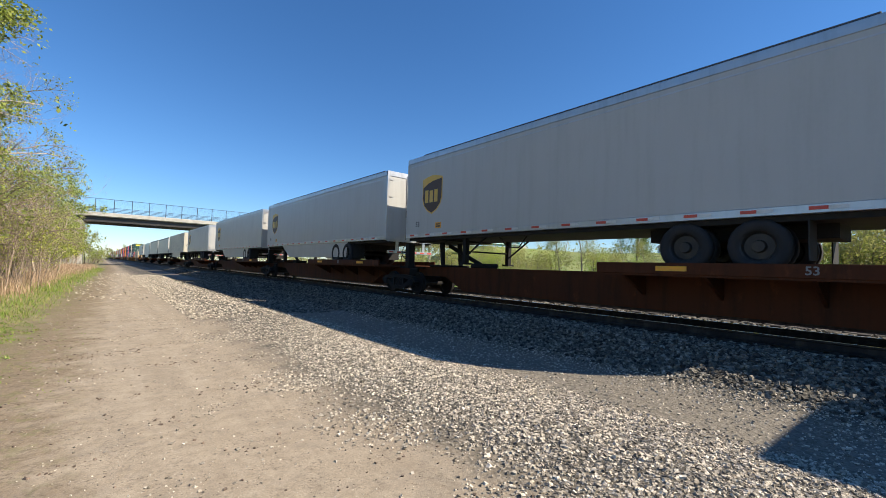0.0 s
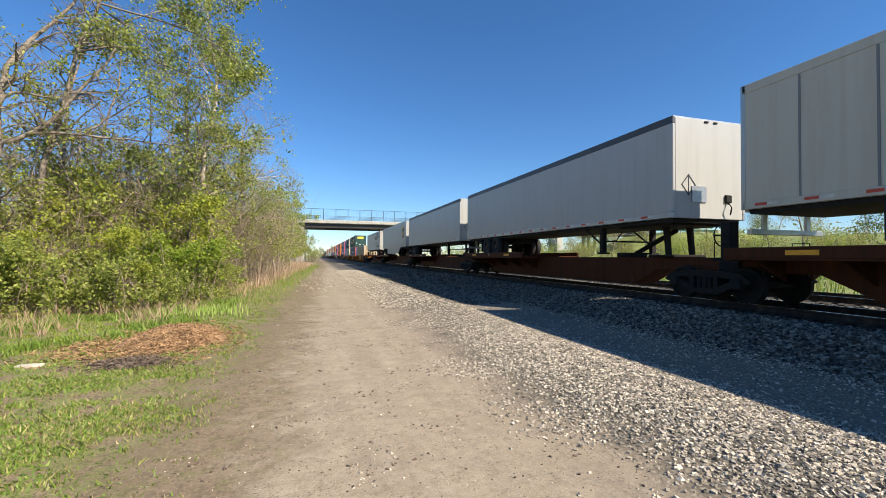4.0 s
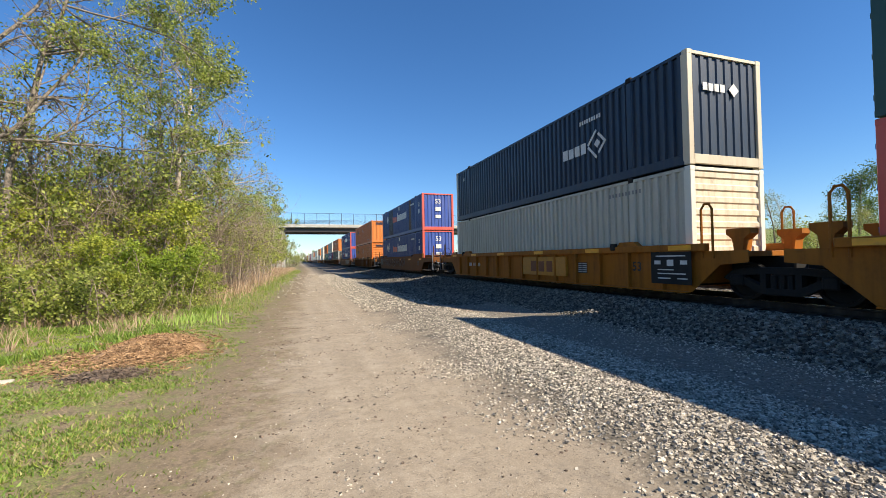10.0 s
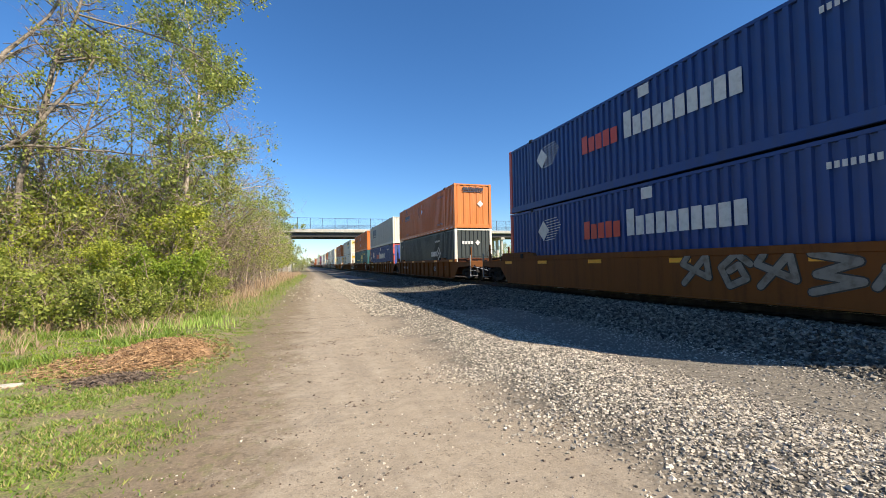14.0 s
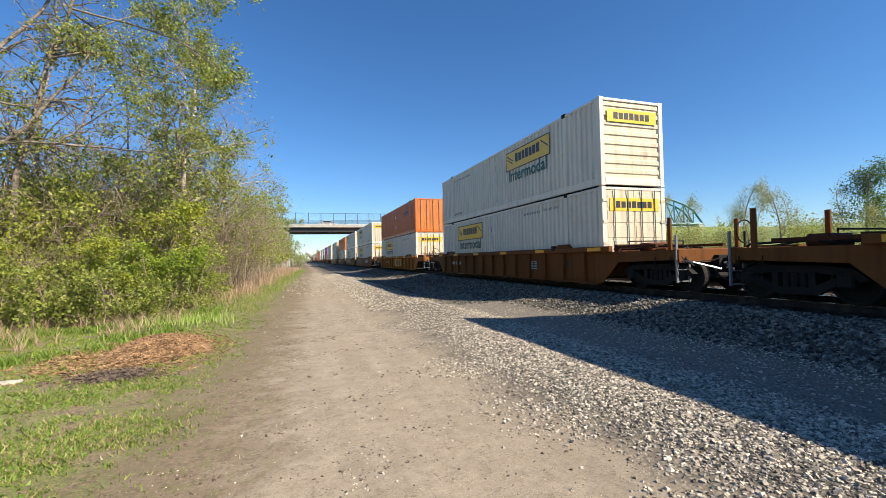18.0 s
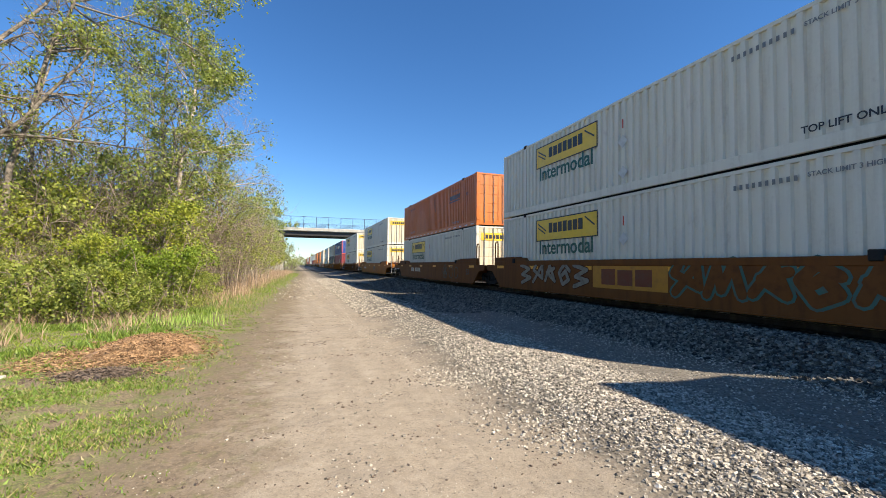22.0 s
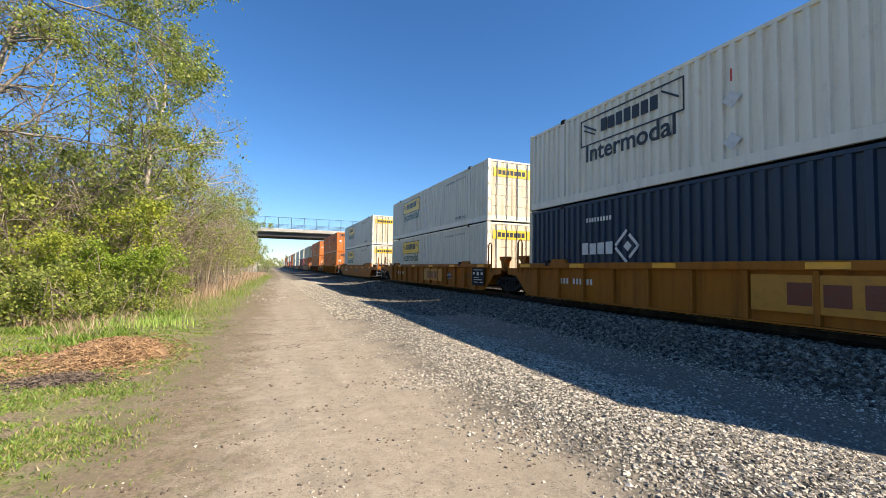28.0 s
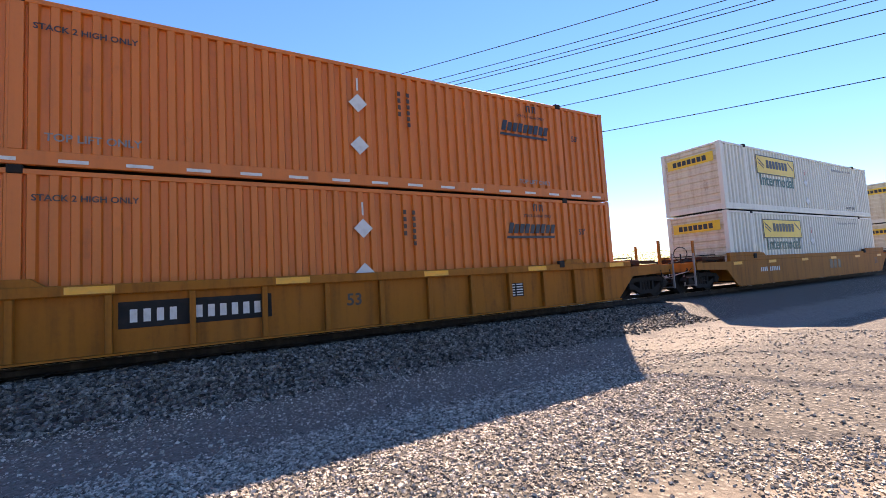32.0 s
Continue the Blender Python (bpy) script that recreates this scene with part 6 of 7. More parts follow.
STYLES = {
    # wall, posts, logo, nose folds, door colour, label
    "jb": (WHITE, WHITE, "jb", "level", OFFWHITE, "white corrugated 53-foot container with a yellow logo panel"),
    "jb_dark": (WHITE, OFFWHITE, "jb_dark", "level", TAN, "white corrugated container with a black outlined logo"),
    "orange": (ORANGE, ORANGE, "orange", "level", ORANGE_B, "orange corrugated steel container with dark blue marks"),
    "orange_mid": (ORANGE, ORANGE, "orange_mid", "level", ORANGE_B, "orange corrugated steel container with dark blue marks"),
    "orange_bare": (ORANGE, ORANGE, "orange_bare", "level", ORANGE_B, "orange corrugated steel container with a small dark logo"),
    "orange_flat": (ORANGE, ORANGE_B, "orange", "wide", ORANGE_B, "orange corrugated container with a panelled nose"),
    "pacer": (BLUE, RED, "pacer", "upright", BLUE_B, "blue corrugated container with red corner posts"),
    "pacer_old": (BLUE, RED, "pacer_old", "upright", BLUE_B, "blue corrugated container with a white diamond and red posts"),
    "csx": (GREEN, GREEN, "csx", "upright", GREEN, "dark green container with yellow bracketed marks"),
    "csx_teal": (TEAL, TEAL, "csx", "upright", TEAL, "teal container with yellow bracketed marks"),
    "csx_white": (GREYWHITE, WHITE, "csx_white", "upright", WHITE, "pale grey container with navy marks"),
    "umax": (NAVY, CREAM, "umax", "upright", NAVY, "navy container with cream corner posts and white marks"),
    "umax_dark": (CHARCOAL, WHITE, "umax", "upright", CHARCOAL, "charcoal container with white posts and marks"),
    "grey": (GREYWHITE, WHITE, "plain", "level", OFFWHITE, "pale grey corrugated container without marks"),
    "tan": (TAN, CREAM, "plain", "upright", TAN, "weathered tan corrugated container"),
    "maroon": (MAROON, MAROON, "maroon", "upright", MAROON, "maroon container with a pale painted patch"),
}
FIRST = {}


def make_container(style, lod):
    wall, posts, mark, nose, door, label = STYLES[style]
    c = thing("shipping_container", label, "container", "containers on the train")
    zb, zt = 0.27, CH - 0.11
    for s in (-1, 1):
        part("side_wall", cached(("sw", wall.name, s), lambda: corrugated_side(wall, s, -HL + 0.16, HL - 0.16, zb, zt)), None, c)
        part("bottom_rail", bx("bottom_rail", wall, *sorted((s * (HW - .1), s * HW)), -HL + .18, HL - .18, 0.02, zb, c=.008), None, c)
        part("top_rail", bx("top_rail", wall, *sorted((s * (HW - .09), s * HW)), -HL + .18, HL - .18, zt, CH - .02, c=.008), None, c)
        if lod < 1:
            for y in (-6.096, 6.096):
                part("lift_post", bx("lift_post", wall, *sorted((s * (HW - .1), s * (HW + .004))), y - .09, y + .09, zb, zt, c=.006), None, c)
                part("lift_casting", bx("lift_casting", GRIME, *sorted((s * (HW - .12), s * (HW + .02))), y - .1, y + .1, CH - .11, CH + .04, c=.015), None, c, "dark steel lifting fitting")
            if style.startswith("orange"):
                part("reflective_tape", cached(("rfd", s), lambda: m_of("reflective_tape", flat([rect(-7.4 + i * .92, -7.0 + i * .92, 0, .06) for i in range(17)]), WHITE_INK)), None, c, at=sign_pose(s, 0, 0.075, HW + .002))["kind"] = "stuff"
        for sg in (-1, 1):
            part("corner_post", bx("corner_post", posts, *sorted((s * (HW - .17), s * HW)), *sorted((sg * (HL - .2), sg * HL)), 0.1, CH - .1, c=.012), None, c)
            if lod < 1:
                for z in (0.0, CH - .12):
                    part("corner_casting", bx("corner_casting", posts, *sorted((s * (HW - .175), s * (HW + .003))), *sorted((sg * (HL - .17), sg * (HL + .003))), z, z + .12, c=.01), None, c)
        logo(mark, c, s, style in ("orange", "orange_mid"), lod)
    part("roof", bx("roof", wall, -HW + .09, HW - .09, -HL + .05, HL - .05, CH - .08, CH - .03, c=.01), None, c)
    part("floor_frame", bx("floor_frame", BLACK, -HW + .12, HW - .12, -HL + .1, HL - .1, 0.05, 0.16), None, c)
    # nose at +y
    if nose == "wide":
        part("nose_wall", cached(("nw", wall.name, "w"), lambda: folded_end(door, True, HL - .03, 1, -HW + .17, HW - .17, zb, zt, .46, .025)), None, c)
    else:
        part("nose_wall", cached(("nw", door.name, nose), lambda: folded_end(door, nose == "upright", HL - .03, 1, -HW + .17, HW - .17, zb, zt, .3 if nose == "upright" else .33, .035)), None, c)
    for sg in (-1, 1):
        part("end_header", bx("end_header", posts, -HW + .17, HW - .17, *sorted((sg * (HL - .1), sg * HL)), zt, CH - .02, c=.008), None, c)
        part("end_sill", bx("end_sill", posts, -HW + .17, HW - .17, *sorted((sg * (HL - .1), sg * HL)), 0.03, zb, c=.008), None, c)
    if mark == "jb":
        for sg in (-1, 1):
            part("logo_panel", cached(("jbe", 1), lambda: m_of("logo_panel", flat([rect(-1.0, 1.0, 0, .42)]), YELLOW)), None, c, "yellow end panel", at=end_pose(sg, 0, 2.1, sg * (HL + .002)))
            part("logo", cached(("jbem", 1), lambda: m_of("logo", flat([[(a, b + .1) for a, b in p] for p in letter_blocks(7, 1.5, .22, 0)], .012), INK)), None, c, at=end_pose(sg, 0, 2.1, sg * (HL + .002)))
    elif mark == "orange":
        part("logo", cached(("sche", 1), lambda: m_of("logo", flat([[(a, b + .1) for a, b in p] for p in letter_blocks(9, 1.45, .22, .25)] + [rect(-.7, .7, 0, .06)]), NAVY_INK)), None, c, at=end_pose(1, 0, 2.35, HL + .002))
        part("placard_holder", cached(("plh", "o"), None), None, c, at=end_pose(1, -.5, 1.6, HL + .002))
        part("logo", cached(("sche", 1), None), None, c, at=end_pose(-1, 0, 2.35, -HL - .014))
        part("placard_holder", cached(("plh", "o"), None), None, c, at=end_pose(-1, -.8, 1.6, -HL - .02))
    elif mark == "csx":
        for sg in (-1, 1):
            part("logo_panel", cached(("cse", 1), lambda: m_of("logo_panel", flat([rect(-.75, .75, 0, .55)]), YELLOW_INK)), None, c, "faded yellow end panel", at=end_pose(sg, .1, 2.05, sg * (HL + .002)))
            part("label_patch", cached(("plb", 2), lambda: m_of("label_patch", flat([rect(-.2, .2, 0, .25), rect(-.9, -.75, .3, .6), rect(.7, .95, .05, .2)]), WHITE_INK)), None, c, at=end_pose(sg, .2, .55, sg * (HL + .002)))
    elif mark in ("pacer", "pacer_old") and lod < 1:
        words("lettering", "53", 0.5, WHITE_INK, c, end_pose(1, 0, 2.25, HL + .002))
        part("label_patch", cached(("plb", 3), lambda: m_of("label_patch", flat([rect(-.22, .22, 0, .32), rect(-.22, .22, -.55, -.3)]), WHITE_INK)), None, c, at=end_pose(1, 0, 1.5, HL + .002))
    elif mark == "umax":
        part("logo", cached(("ume", 1), lambda: m_of("logo", flat([[(a - .2, b) for a, b in p] for p in letter_blocks(4, .8, .2, 0)] + [[(.3, .1), (.48, .28), (.66, .1), (.48, -.08)]]), WHITE_INK)), None, c, at=end_pose(1, .2, 1.9, HL + .002))
        part("logo", cached(("ume", 1), None), None, c, at=end_pose(-1, .2, 1.9, -HL - .02))
    # doors at -y
    for s in (-1, 1):
        d = part("door", cached(("dr", door.name, s, lod), lambda: m_of("door", door_shape(s, lod), door)), None, c, "closed container door")
        if lod < 1:
            for x in (.28, .82):
                part("lock_rod", cached(("lr", s * x), lambda: m_of("lock_rod", Shape().tube([(s * x, -HL - .03, .12), (s * x, -HL - .03, CH - .1)], .017, 6), STEEL)), None, d, "steel locking rod")
    return c


def door_shape(s, lod):
    sh = Shape()
    x0, x1 = sorted((s * .012, s * (HW - .17)))
    sh.box(x0, x1, -HL + .02, -HL + .07, .15, CH - .11)
    for k in range(5):
        z = .22 + k * .5
        sh.box(x0 + .04, x1 - .04, -HL + .008, -HL + .02, z, z + .41, c=.006)
    if lod < 1:
        for k in range(4):
            z = .3 + k * .7
            sh.box(*sorted((s * (HW - .2), s * (HW - .03))), -HL - .02, -HL + .02, z, z + .09)
    return sh


def container(style, lod=0):
    key = (style, lod)
    if key not in FIRST:
        FIRST[key] = make_container(style, lod)
        return FIRST[key]
    return copy_thing(FIRST[key], pose(0, 0, 0))


# ---- running gear ----
def truck(car, y, lod=0):
    if lod:
        sh = Shape()
        for s in (-1, 1):
            sh.box(*sorted((s * .93, s * 1.1)), -1.2, 1.2, .3, .7, c=.1)
            for k in (-.89, .89):
                sh.tube([(s * .7, k, .42), (s * .82, k, .42)], .42, 12)
        return part("truck", cached("far_truck", lambda: m_of("truck", sh, GRIME)), None, car, at=pose(0, y, 0))
    t = part("truck", cached("bolster", lambda: m_of("truck", Shape().box(-1.0, 1.0, -.2, .2, .42, .68, c=.03), GRIME)), None, car, "grimy cast-steel truck", at=pose(0, y, 0))

    def frame_mesh(s):
        sh = Shape()
        a, b = sorted((s * .93, s * 1.1))
        sh.prism([(-1.22, .5), (-1.0, .68), (-.45, .74), (.45, .74), (1.0, .68), (1.22, .5), (1.1, .44), (.9, .55), (.4, .6), (-.4, .6), (-.9, .55), (-1.1, .44)], "x", a, b)
        sh.prism([(-1.0, .5), (-.86, .58), (-.3, .3), (.3, .3), (.86, .58), (1.0, .5), (.4, .17), (-.4, .17)], "x", a, b)
        for k in (-1, 1):
            sh.box(a, b, k * .34 - .06, k * .34 + .06, .25, .66)
            sh.box(*sorted((s * .9, s * 1.16)), k * .89 - .14, k * .89 + .14, .33, .58, c=.03)
        for k in (-.16, 0, .16):
            sh.tube([(s * 1.02, k, .3), (s * 1.02, k, .58)], .07, 8)
        return m_of("side_frame", sh, GRIME)
    for s in (-1, 1):
        part("side_frame", cached(("sf", s), lambda: frame_mesh(s)), None, t)
        for k in (-.89, .89):
            part("wheel", cached(("wh", s, k), lambda: m_of("wheel", Shape().lathe([(s * .0, .0), (s * .0, .12), (s * -.03, .16), (s * -.03, .34), (s * .02, .36), (s * .02, .42), (s * -.1, .425), (s * -.125, .45), (s * -.125, .34), (s * -.08, .3), (s * -.08, 0)], s * .79, k, .42, 24), GRIME)), None, t, "steel rail wheel")
    for k in (-.89, .89):
        part("axle", cached(("ax", k), lambda: m_of("axle", Shape().tube([(-.98, k, .42), (.98, k, .42)], .08, 10), GRIME)), None, t)
    return t


def end_gear(car, sg, mat, lod):
    """Coupler end of a car: platform, sill, guide posts, ladder, brake gear. sg: -1 front, 1 rear."""
    part("end_platform", bx("end_platform", mat, -1.36, 1.36, *sorted((sg * 8.35, sg * 10.9)), .98, 1.1, c=.01), None, car)
    part("end_sill", bx("end_sill", mat, -1.42, 1.42, *sorted((sg * 10.9, sg * 11.05)), .78, 1.14, c=.015), None, car)
    part("centre_sill", bx("centre_sill", GRIME, -.22, .22, *sorted((sg * 8.3, sg * 11.2)), .62, .97), None, car)
    if lod:
        return truck(car, sg * 9.95, 1)
    part("coupler", cached(("cp", sg), lambda: m_of("coupler", Shape().box(-.09, .09, *sorted((sg * 11.1, sg * 11.62)), .72, .9, c=.02).box(-.2, .16, *sorted((sg * 11.5, sg * 11.79)), .66, .96, c=.05), GRIME)), None, car, "cast-steel knuckle coupler")
    part("cut_lever", cached(("cl", sg), lambda: m_of("cut_lever", Shape().tube([(-1.38, sg * 11.1, .95), (-1.3, sg * 11.16, .8), (-.4, sg * 11.2, .84), (-.15, sg * 11.3, .95)], .014, 6), GRIME)), None, car)
    part("air_hose", cached(("ah", sg), lambda: m_of("air_hose", Shape().tube([(-.35, sg * 11.1, .7), (-.36, sg * 11.3, .42), (-.3, sg * 11.55, .3), (-.2, sg * 11.75, .42)], .028, 8), BLACK)), None, car)
    for x in (-1.22, 1.22):
        part("guide_post", cached(("gp", sg, x, mat.name), lambda: m_of("guide_post", Shape().box(x - .035, x + .035, *sorted((sg * 10.55, sg * 10.66)), 1.1, 1.98, c=.01), mat)), None, car)
        part("grab_iron", cached(("gi", sg, x), lambda: m_of("grab_iron", Shape().tube([(x * 1.17, sg * 10.3, .95), (x * 1.2, sg * 10.3, .45), (x * 1.2, sg * 10.8, .45), (x * 1.17, sg * 10.8, .95)], .014, 6), GRIME)), None, car)
    part("cross_walk", cached(("cw", sg, mat.name), lambda: m_of("cross_walk", Shape().box(-1.3, 1.3, *sorted((sg * 10.2, sg * 10.5)), 1.13, 1.17), mat)), None, car)
    part("hand_rail", cached(("hr", sg), lambda: m_of("hand_rail", Shape().tube([(-1.2, sg * 9.1, 1.1), (-1.2, sg * 9.1, 1.42), (.9, sg * 9.1, 1.42), (.9, sg * 9.1, 1.1)], .022, 6), GRIME)), None, car)
    part("corner_ladder", cached(("cn", sg), lambda: m_of("corner_ladder", Shape().box(-1.46, -1.4, *sorted((sg * 10.98, sg * 11.02)), .28, 1.5).box(-1.04, -.99, *sorted((sg * 10.98, sg * 11.02)), .28, 1.14).box(-1.4, -1.04, *sorted((sg * 10.99, sg * 11.01)), .3, .33).box(-1.4, -1.04, *sorted((sg * 10.99, sg * 11.01)), .6, .63), GREY_INK)), None, car, "worn grey corner ladder")
    part("deck_pipe", cached(("dk", sg), lambda: m_of("deck_pipe", Shape().tube([(-1.15, sg * 8.4, 1.2), (-1.1, sg * 9.2, 1.18), (-.9, sg * 10.0, 1.24), (-.95, sg * 10.9, 1.2), (-1.2, sg * 11.05, .9), (-1.1, sg * 11.2, .7)], .03, 6).tube([(-.5, sg * 8.4, 1.16), (-.55, sg * 9.6, 1.3), (-.3, sg * 10.8, 1.16)], .024, 6), GRIME)), None, car, "bent brake pipes on the deck")
    part("brake_rod", cached(("br", sg), lambda: m_of("brake_rod", Shape().tube([(-1.3, sg * 10.95, .86), (-1.22, sg * 11.3, .8), (-.6, sg * 11.55, .62)], .02, 6), ALU)), None, car, "pale uncoupling rod")
    part("deck_frame", cached(("df", sg), lambda: m_of("deck_frame", Shape().box(-1.3, 1.3, *sorted((sg * 8.6, sg * 8.72)), 1.1, 1.34).box(-1.3, -1.2, *sorted((sg * 8.72, sg * 10.2)), 1.22, 1.3).box(1.2, 1.3, *sorted((sg * 8.72, sg * 10.2)), 1.22, 1.3), CAR_RUST)), None, car, "rusty deck frame")
    part("brake_box", cached(("bb", sg), lambda: m_of("brake_box", Shape().box(-1.05, -.3, *sorted((sg * 9.3, sg * 9.75)), 1.1, 1.36, c=.05), CAR_RUST)), None, car)
    if sg > 0:
        part("brake_wheel", cached(("bw", sg), lambda: m_of("brake_wheel", Shape().tube([(-.95 + .26 * math.cos(k * math.pi / 8), sg * 11.0, 1.5 + .26 * math.sin(k * math.pi / 8)) for k in range(17)], .016, 6).box(-.97, -.93, sg * 11.0 - .02, sg * 11.0 + .02, 1.1, 1.5), GRIME)), None, car, "round brake wheel on a post")
    truck(car, sg * 9.95, lod)


def well_unit(kind, mat, front, rear, spray=None, seed=0, lod=0):
    """One well unit; front and rear are 'C' for a coupler end, 'A' for a joint shared with the next unit."""
    rng = random.Random(seed)
    tone = "yellow-brown" if mat is CAR_YELLOW else ("dark brown" if mat is CAR_BROWN else "rusty brown")
    lab = f"weathered {tone} {'ribbed' if kind == 'ribbed' else 'smooth-sided'} well car" + (" with graffiti" if spray else "") + " on the near track"
    car = thing("well_car", lab, "well car", "well cars of the train")
    fy, ry = -(10.9 if front == "C" else 9.5), (10.9 if rear == "C" else 9.5)
    for s in (-1, 1):
        a, b = sorted((s * 1.36, s * 1.385))
        poly = [(fy, .86), (-8.85, .8), (-8.1, .13), (8.1, .13), (8.85, .8), (ry, .86), (ry, 1.12), (fy, 1.12)]
        if kind == "smooth":
            a, b = sorted((s * 1.4, s * 1.475))
        part("side_panel", cached(("sp", kind, mat.name, s, front, rear), lambda: m_of("side_panel", Shape().prism(poly, "x", a, b), mat)), None, car)
        part("top_chord", bx("top_chord", mat, *sorted((s * 1.37, s * (1.53 if kind == "ribbed" else 1.5))), -8.6, 8.6, 1.12, 1.3, c=.015), None, car)
        if lod < 1:
            part("bottom_flange", bx("bottom_flange", mat, *sorted((s * 1.36, s * 1.51)), -8.05, 8.05, .1, .135), None, car)
            if kind == "ribbed":
                for k in range(13):
                    y = -7.3 + k * 1.2167
                    part("rib", bx("rib", mat, *sorted((s * 1.385, s * 1.51)), -.05, .05, .14, 1.118, c=.008), None, car, at=pose(0, y, 0))
            else:
                for sg in (-1, 1):
                    part("raised_chord", bx("raised_chord", mat, *sorted((s * 1.37, s * 1.5)), *sorted((sg * 6.15, sg * 8.6)), 1.3, 1.47, c=.015), None, car)
            for y in (-6.1, 6.1):
                part("container_guide", cached(("cg", s, mat.name), lambda: m_of("container_guide", Shape().prism([(-.42, 1.3), (.42, 1.3), (.3, 1.43), (-.25, 1.43)], "x", *sorted((s * 1.33, s * 1.49))), mat)), None, car, at=pose(0, y, 0))
                part("latch", bx("latch", BLACK, *sorted((s * 1.42, s * 1.55)), -.1, .1, 1.2, 1.4, c=.02), None, car, "dark latch block", at=pose(0, y + .55, 0))
            if s > 0:
                continue
            out = 1.533 if kind == "ribbed" else 1.478
            for y in (-7.9, -4.6, -1.4, 1.9, 5.1, 8.0):
                part("reflector", cached("refl", lambda: m_of("reflector", flat([rect(-.33, .33, -.06, .06)], .004), AMBER)), None, car, "amber reflector strip", at=sign_pose(s, y, 1.21 if kind == "ribbed" else 1.03, out))
            o2 = 1.388 if kind == "ribbed" else 1.478
            words("lettering", "53", .36 if kind == "ribbed" else .44, INK if mat is not CAR_RUST else WHITE_INK, car, sign_pose(s, .6 if seed == 20 else -6.35 if kind == "ribbed" else -7.3, .72, o2))
            py, pz, big = {20: (4.2, .62, 1.25), 11: (-2.88, .6, 1.7), 13: (4.3, .6, 1.6), 10: (5.2, .62, 1.25)}.get(seed, (5.9, .62, 1.0))
            if spray is None or seed in (11, 13):
                part("plate_stencil", cached(("npm", big), lambda: m_of("plate_stencil", flat([[(x * big, z * big) for x, z in p] for p in bars(4, .62, .18, .45)] + [[((x + .95) * big, z * big) for x, z in p] for p in bars(6, .95, .18, .45)]), WHITE_INK)), None, car, at=sign_pose(s, py, pz, o2 + .008))
            if seed == 20:
                part("number_ground", flat([rect(-.55, 1.9, -.1, .36)], .003), BLACK, car, "black ground of the car's number", at=sign_pose(s, py, pz, o2))
            if seed == 11:
                part("number_ground", flat([rect(-.75, 2.75, -.08, .42)], .003), BLACK, car, "black ground of the car's number", at=sign_pose(s, py, pz, o2))
            if kind == "ribbed":
                part("data_panel", cached(("dp", 1), lambda: m_of("data_panel", flat([rect(-.27, .27, -.18, .18)], .003), BLACK)), None, car, at=sign_pose(s, -3.9, .66, o2))
                part("data_print", cached(("dm", 1), lambda: m_of("data_print", flat([rect(-.24, -.03, -.15 + k * .07, -.12 + k * .07) for k in range(5)] + [rect(.03, .24, -.15 + k * .07, -.12 + k * .07) for k in range(5)], .003), WHITE_INK)), None, car, at=sign_pose(s, -3.9, .66, o2 + .004))
            if spray is None and mat is CAR_YELLOW and kind == "ribbed" and seed not in (16, 20):
                part("owner_panel", cached(("opn", 1), lambda: m_of("owner_panel", flat([rect(-1.5, 1.5, 0, .7)], .1), OWNER_YELLOW)), None, car, "plain yellow owner panel", at=sign_pose(s, -1.6, .34, o2))
                part("owner_stencil", cached(("om", 1), lambda: m_of("owner_stencil", flat(letter_blocks(3, 1.7, .42, 0, .3), .003), OWNER_RED)), None, car, "faded red block marks", at=sign_pose(s, -1.6, .48, o2 + .102))
            if spray is None and kind == "smooth":
                part("owner_stencil", cached(("om", 2), lambda: m_of("owner_stencil", flat(letter_blocks(3, 1.5, .46, 0, .3), .003), BROWN_INK)), None, car, "faded dark block marks", at=sign_pose(s, -1.6, .5, o2))
            if seed in (0, 1, 2, 8, 16, 17, 18):
                part("notice_panel", cached(("ntp", 1), lambda: m_of("notice_panel", flat([rect(-.62, .62, -.4, .42)], .004), BLACK)), None, car, "black notice panel", at=sign_pose(s, -7.6, .7, o2 + .12))
                part("notice_print", cached(("ntm", 1), lambda: m_of("notice_print", flat([rect(-.45, .45, .3, .33), rect(-.5, -.3, .1, .2), rect(.3, .5, .1, .2), rect(-.4, .1, -.05, -.02), rect(-.4, .45, -.15, -.12), rect(-.4, 0, -.27, -.24), rect(.2, .5, -.27, -.24), rect(-.1, .1, .06, .22)], .004), WHITE_INK)), None, car, at=sign_pose(s, -7.6, .7, o2 + .125))
            if spray:
                graffiti(car, s, 1.436 if kind == "ribbed" else o2 + .006, spray, rng)
    part("well_floor", bx("well_floor", GRIME, -1.36, 1.36, -8.1, 8.1, .28, .34), None, car)
    for sg, e in ((-1, front), (1, rear)):
        part("end_bulkhead", bx("end_bulkhead", mat, -1.38, 1.38, *sorted((sg * 8.13, sg * 8.3)), .34, 1.1, c=.01), None, car)
        if e == "C":
            end_gear(car, sg, mat, lod)
        else:
            part("joint_platform", bx("joint_platform", mat, -1.36, 1.36, *sorted((sg * 8.3, sg * 9.45)), .98, 1.1, c=.01), None, car)
            part("joint_sill", bx("joint_sill", GRIME, -.3, .3, *sorted((sg * 8.3, sg * 9.74)), .62, .98, c=.03), None, car)
            if lod < 1 and kind == "ribbed":
                for x in (-1, 1):
                    part("end_shoulder", cached(("es", sg, x, mat.name), lambda: m_of("end_shoulder", Shape().prism([(sg * 8.9, 1.1), (sg * 9.1, 1.1), (sg * 9.14, 1.38), (sg * 9.28, 1.5), (sg * 9.28, 1.62), (sg * 8.72, 1.62), (sg * 8.72, 1.5), (sg * 8.86, 1.38)], "x", *sorted((x * .72, x * 1.0))), mat)), None, car)
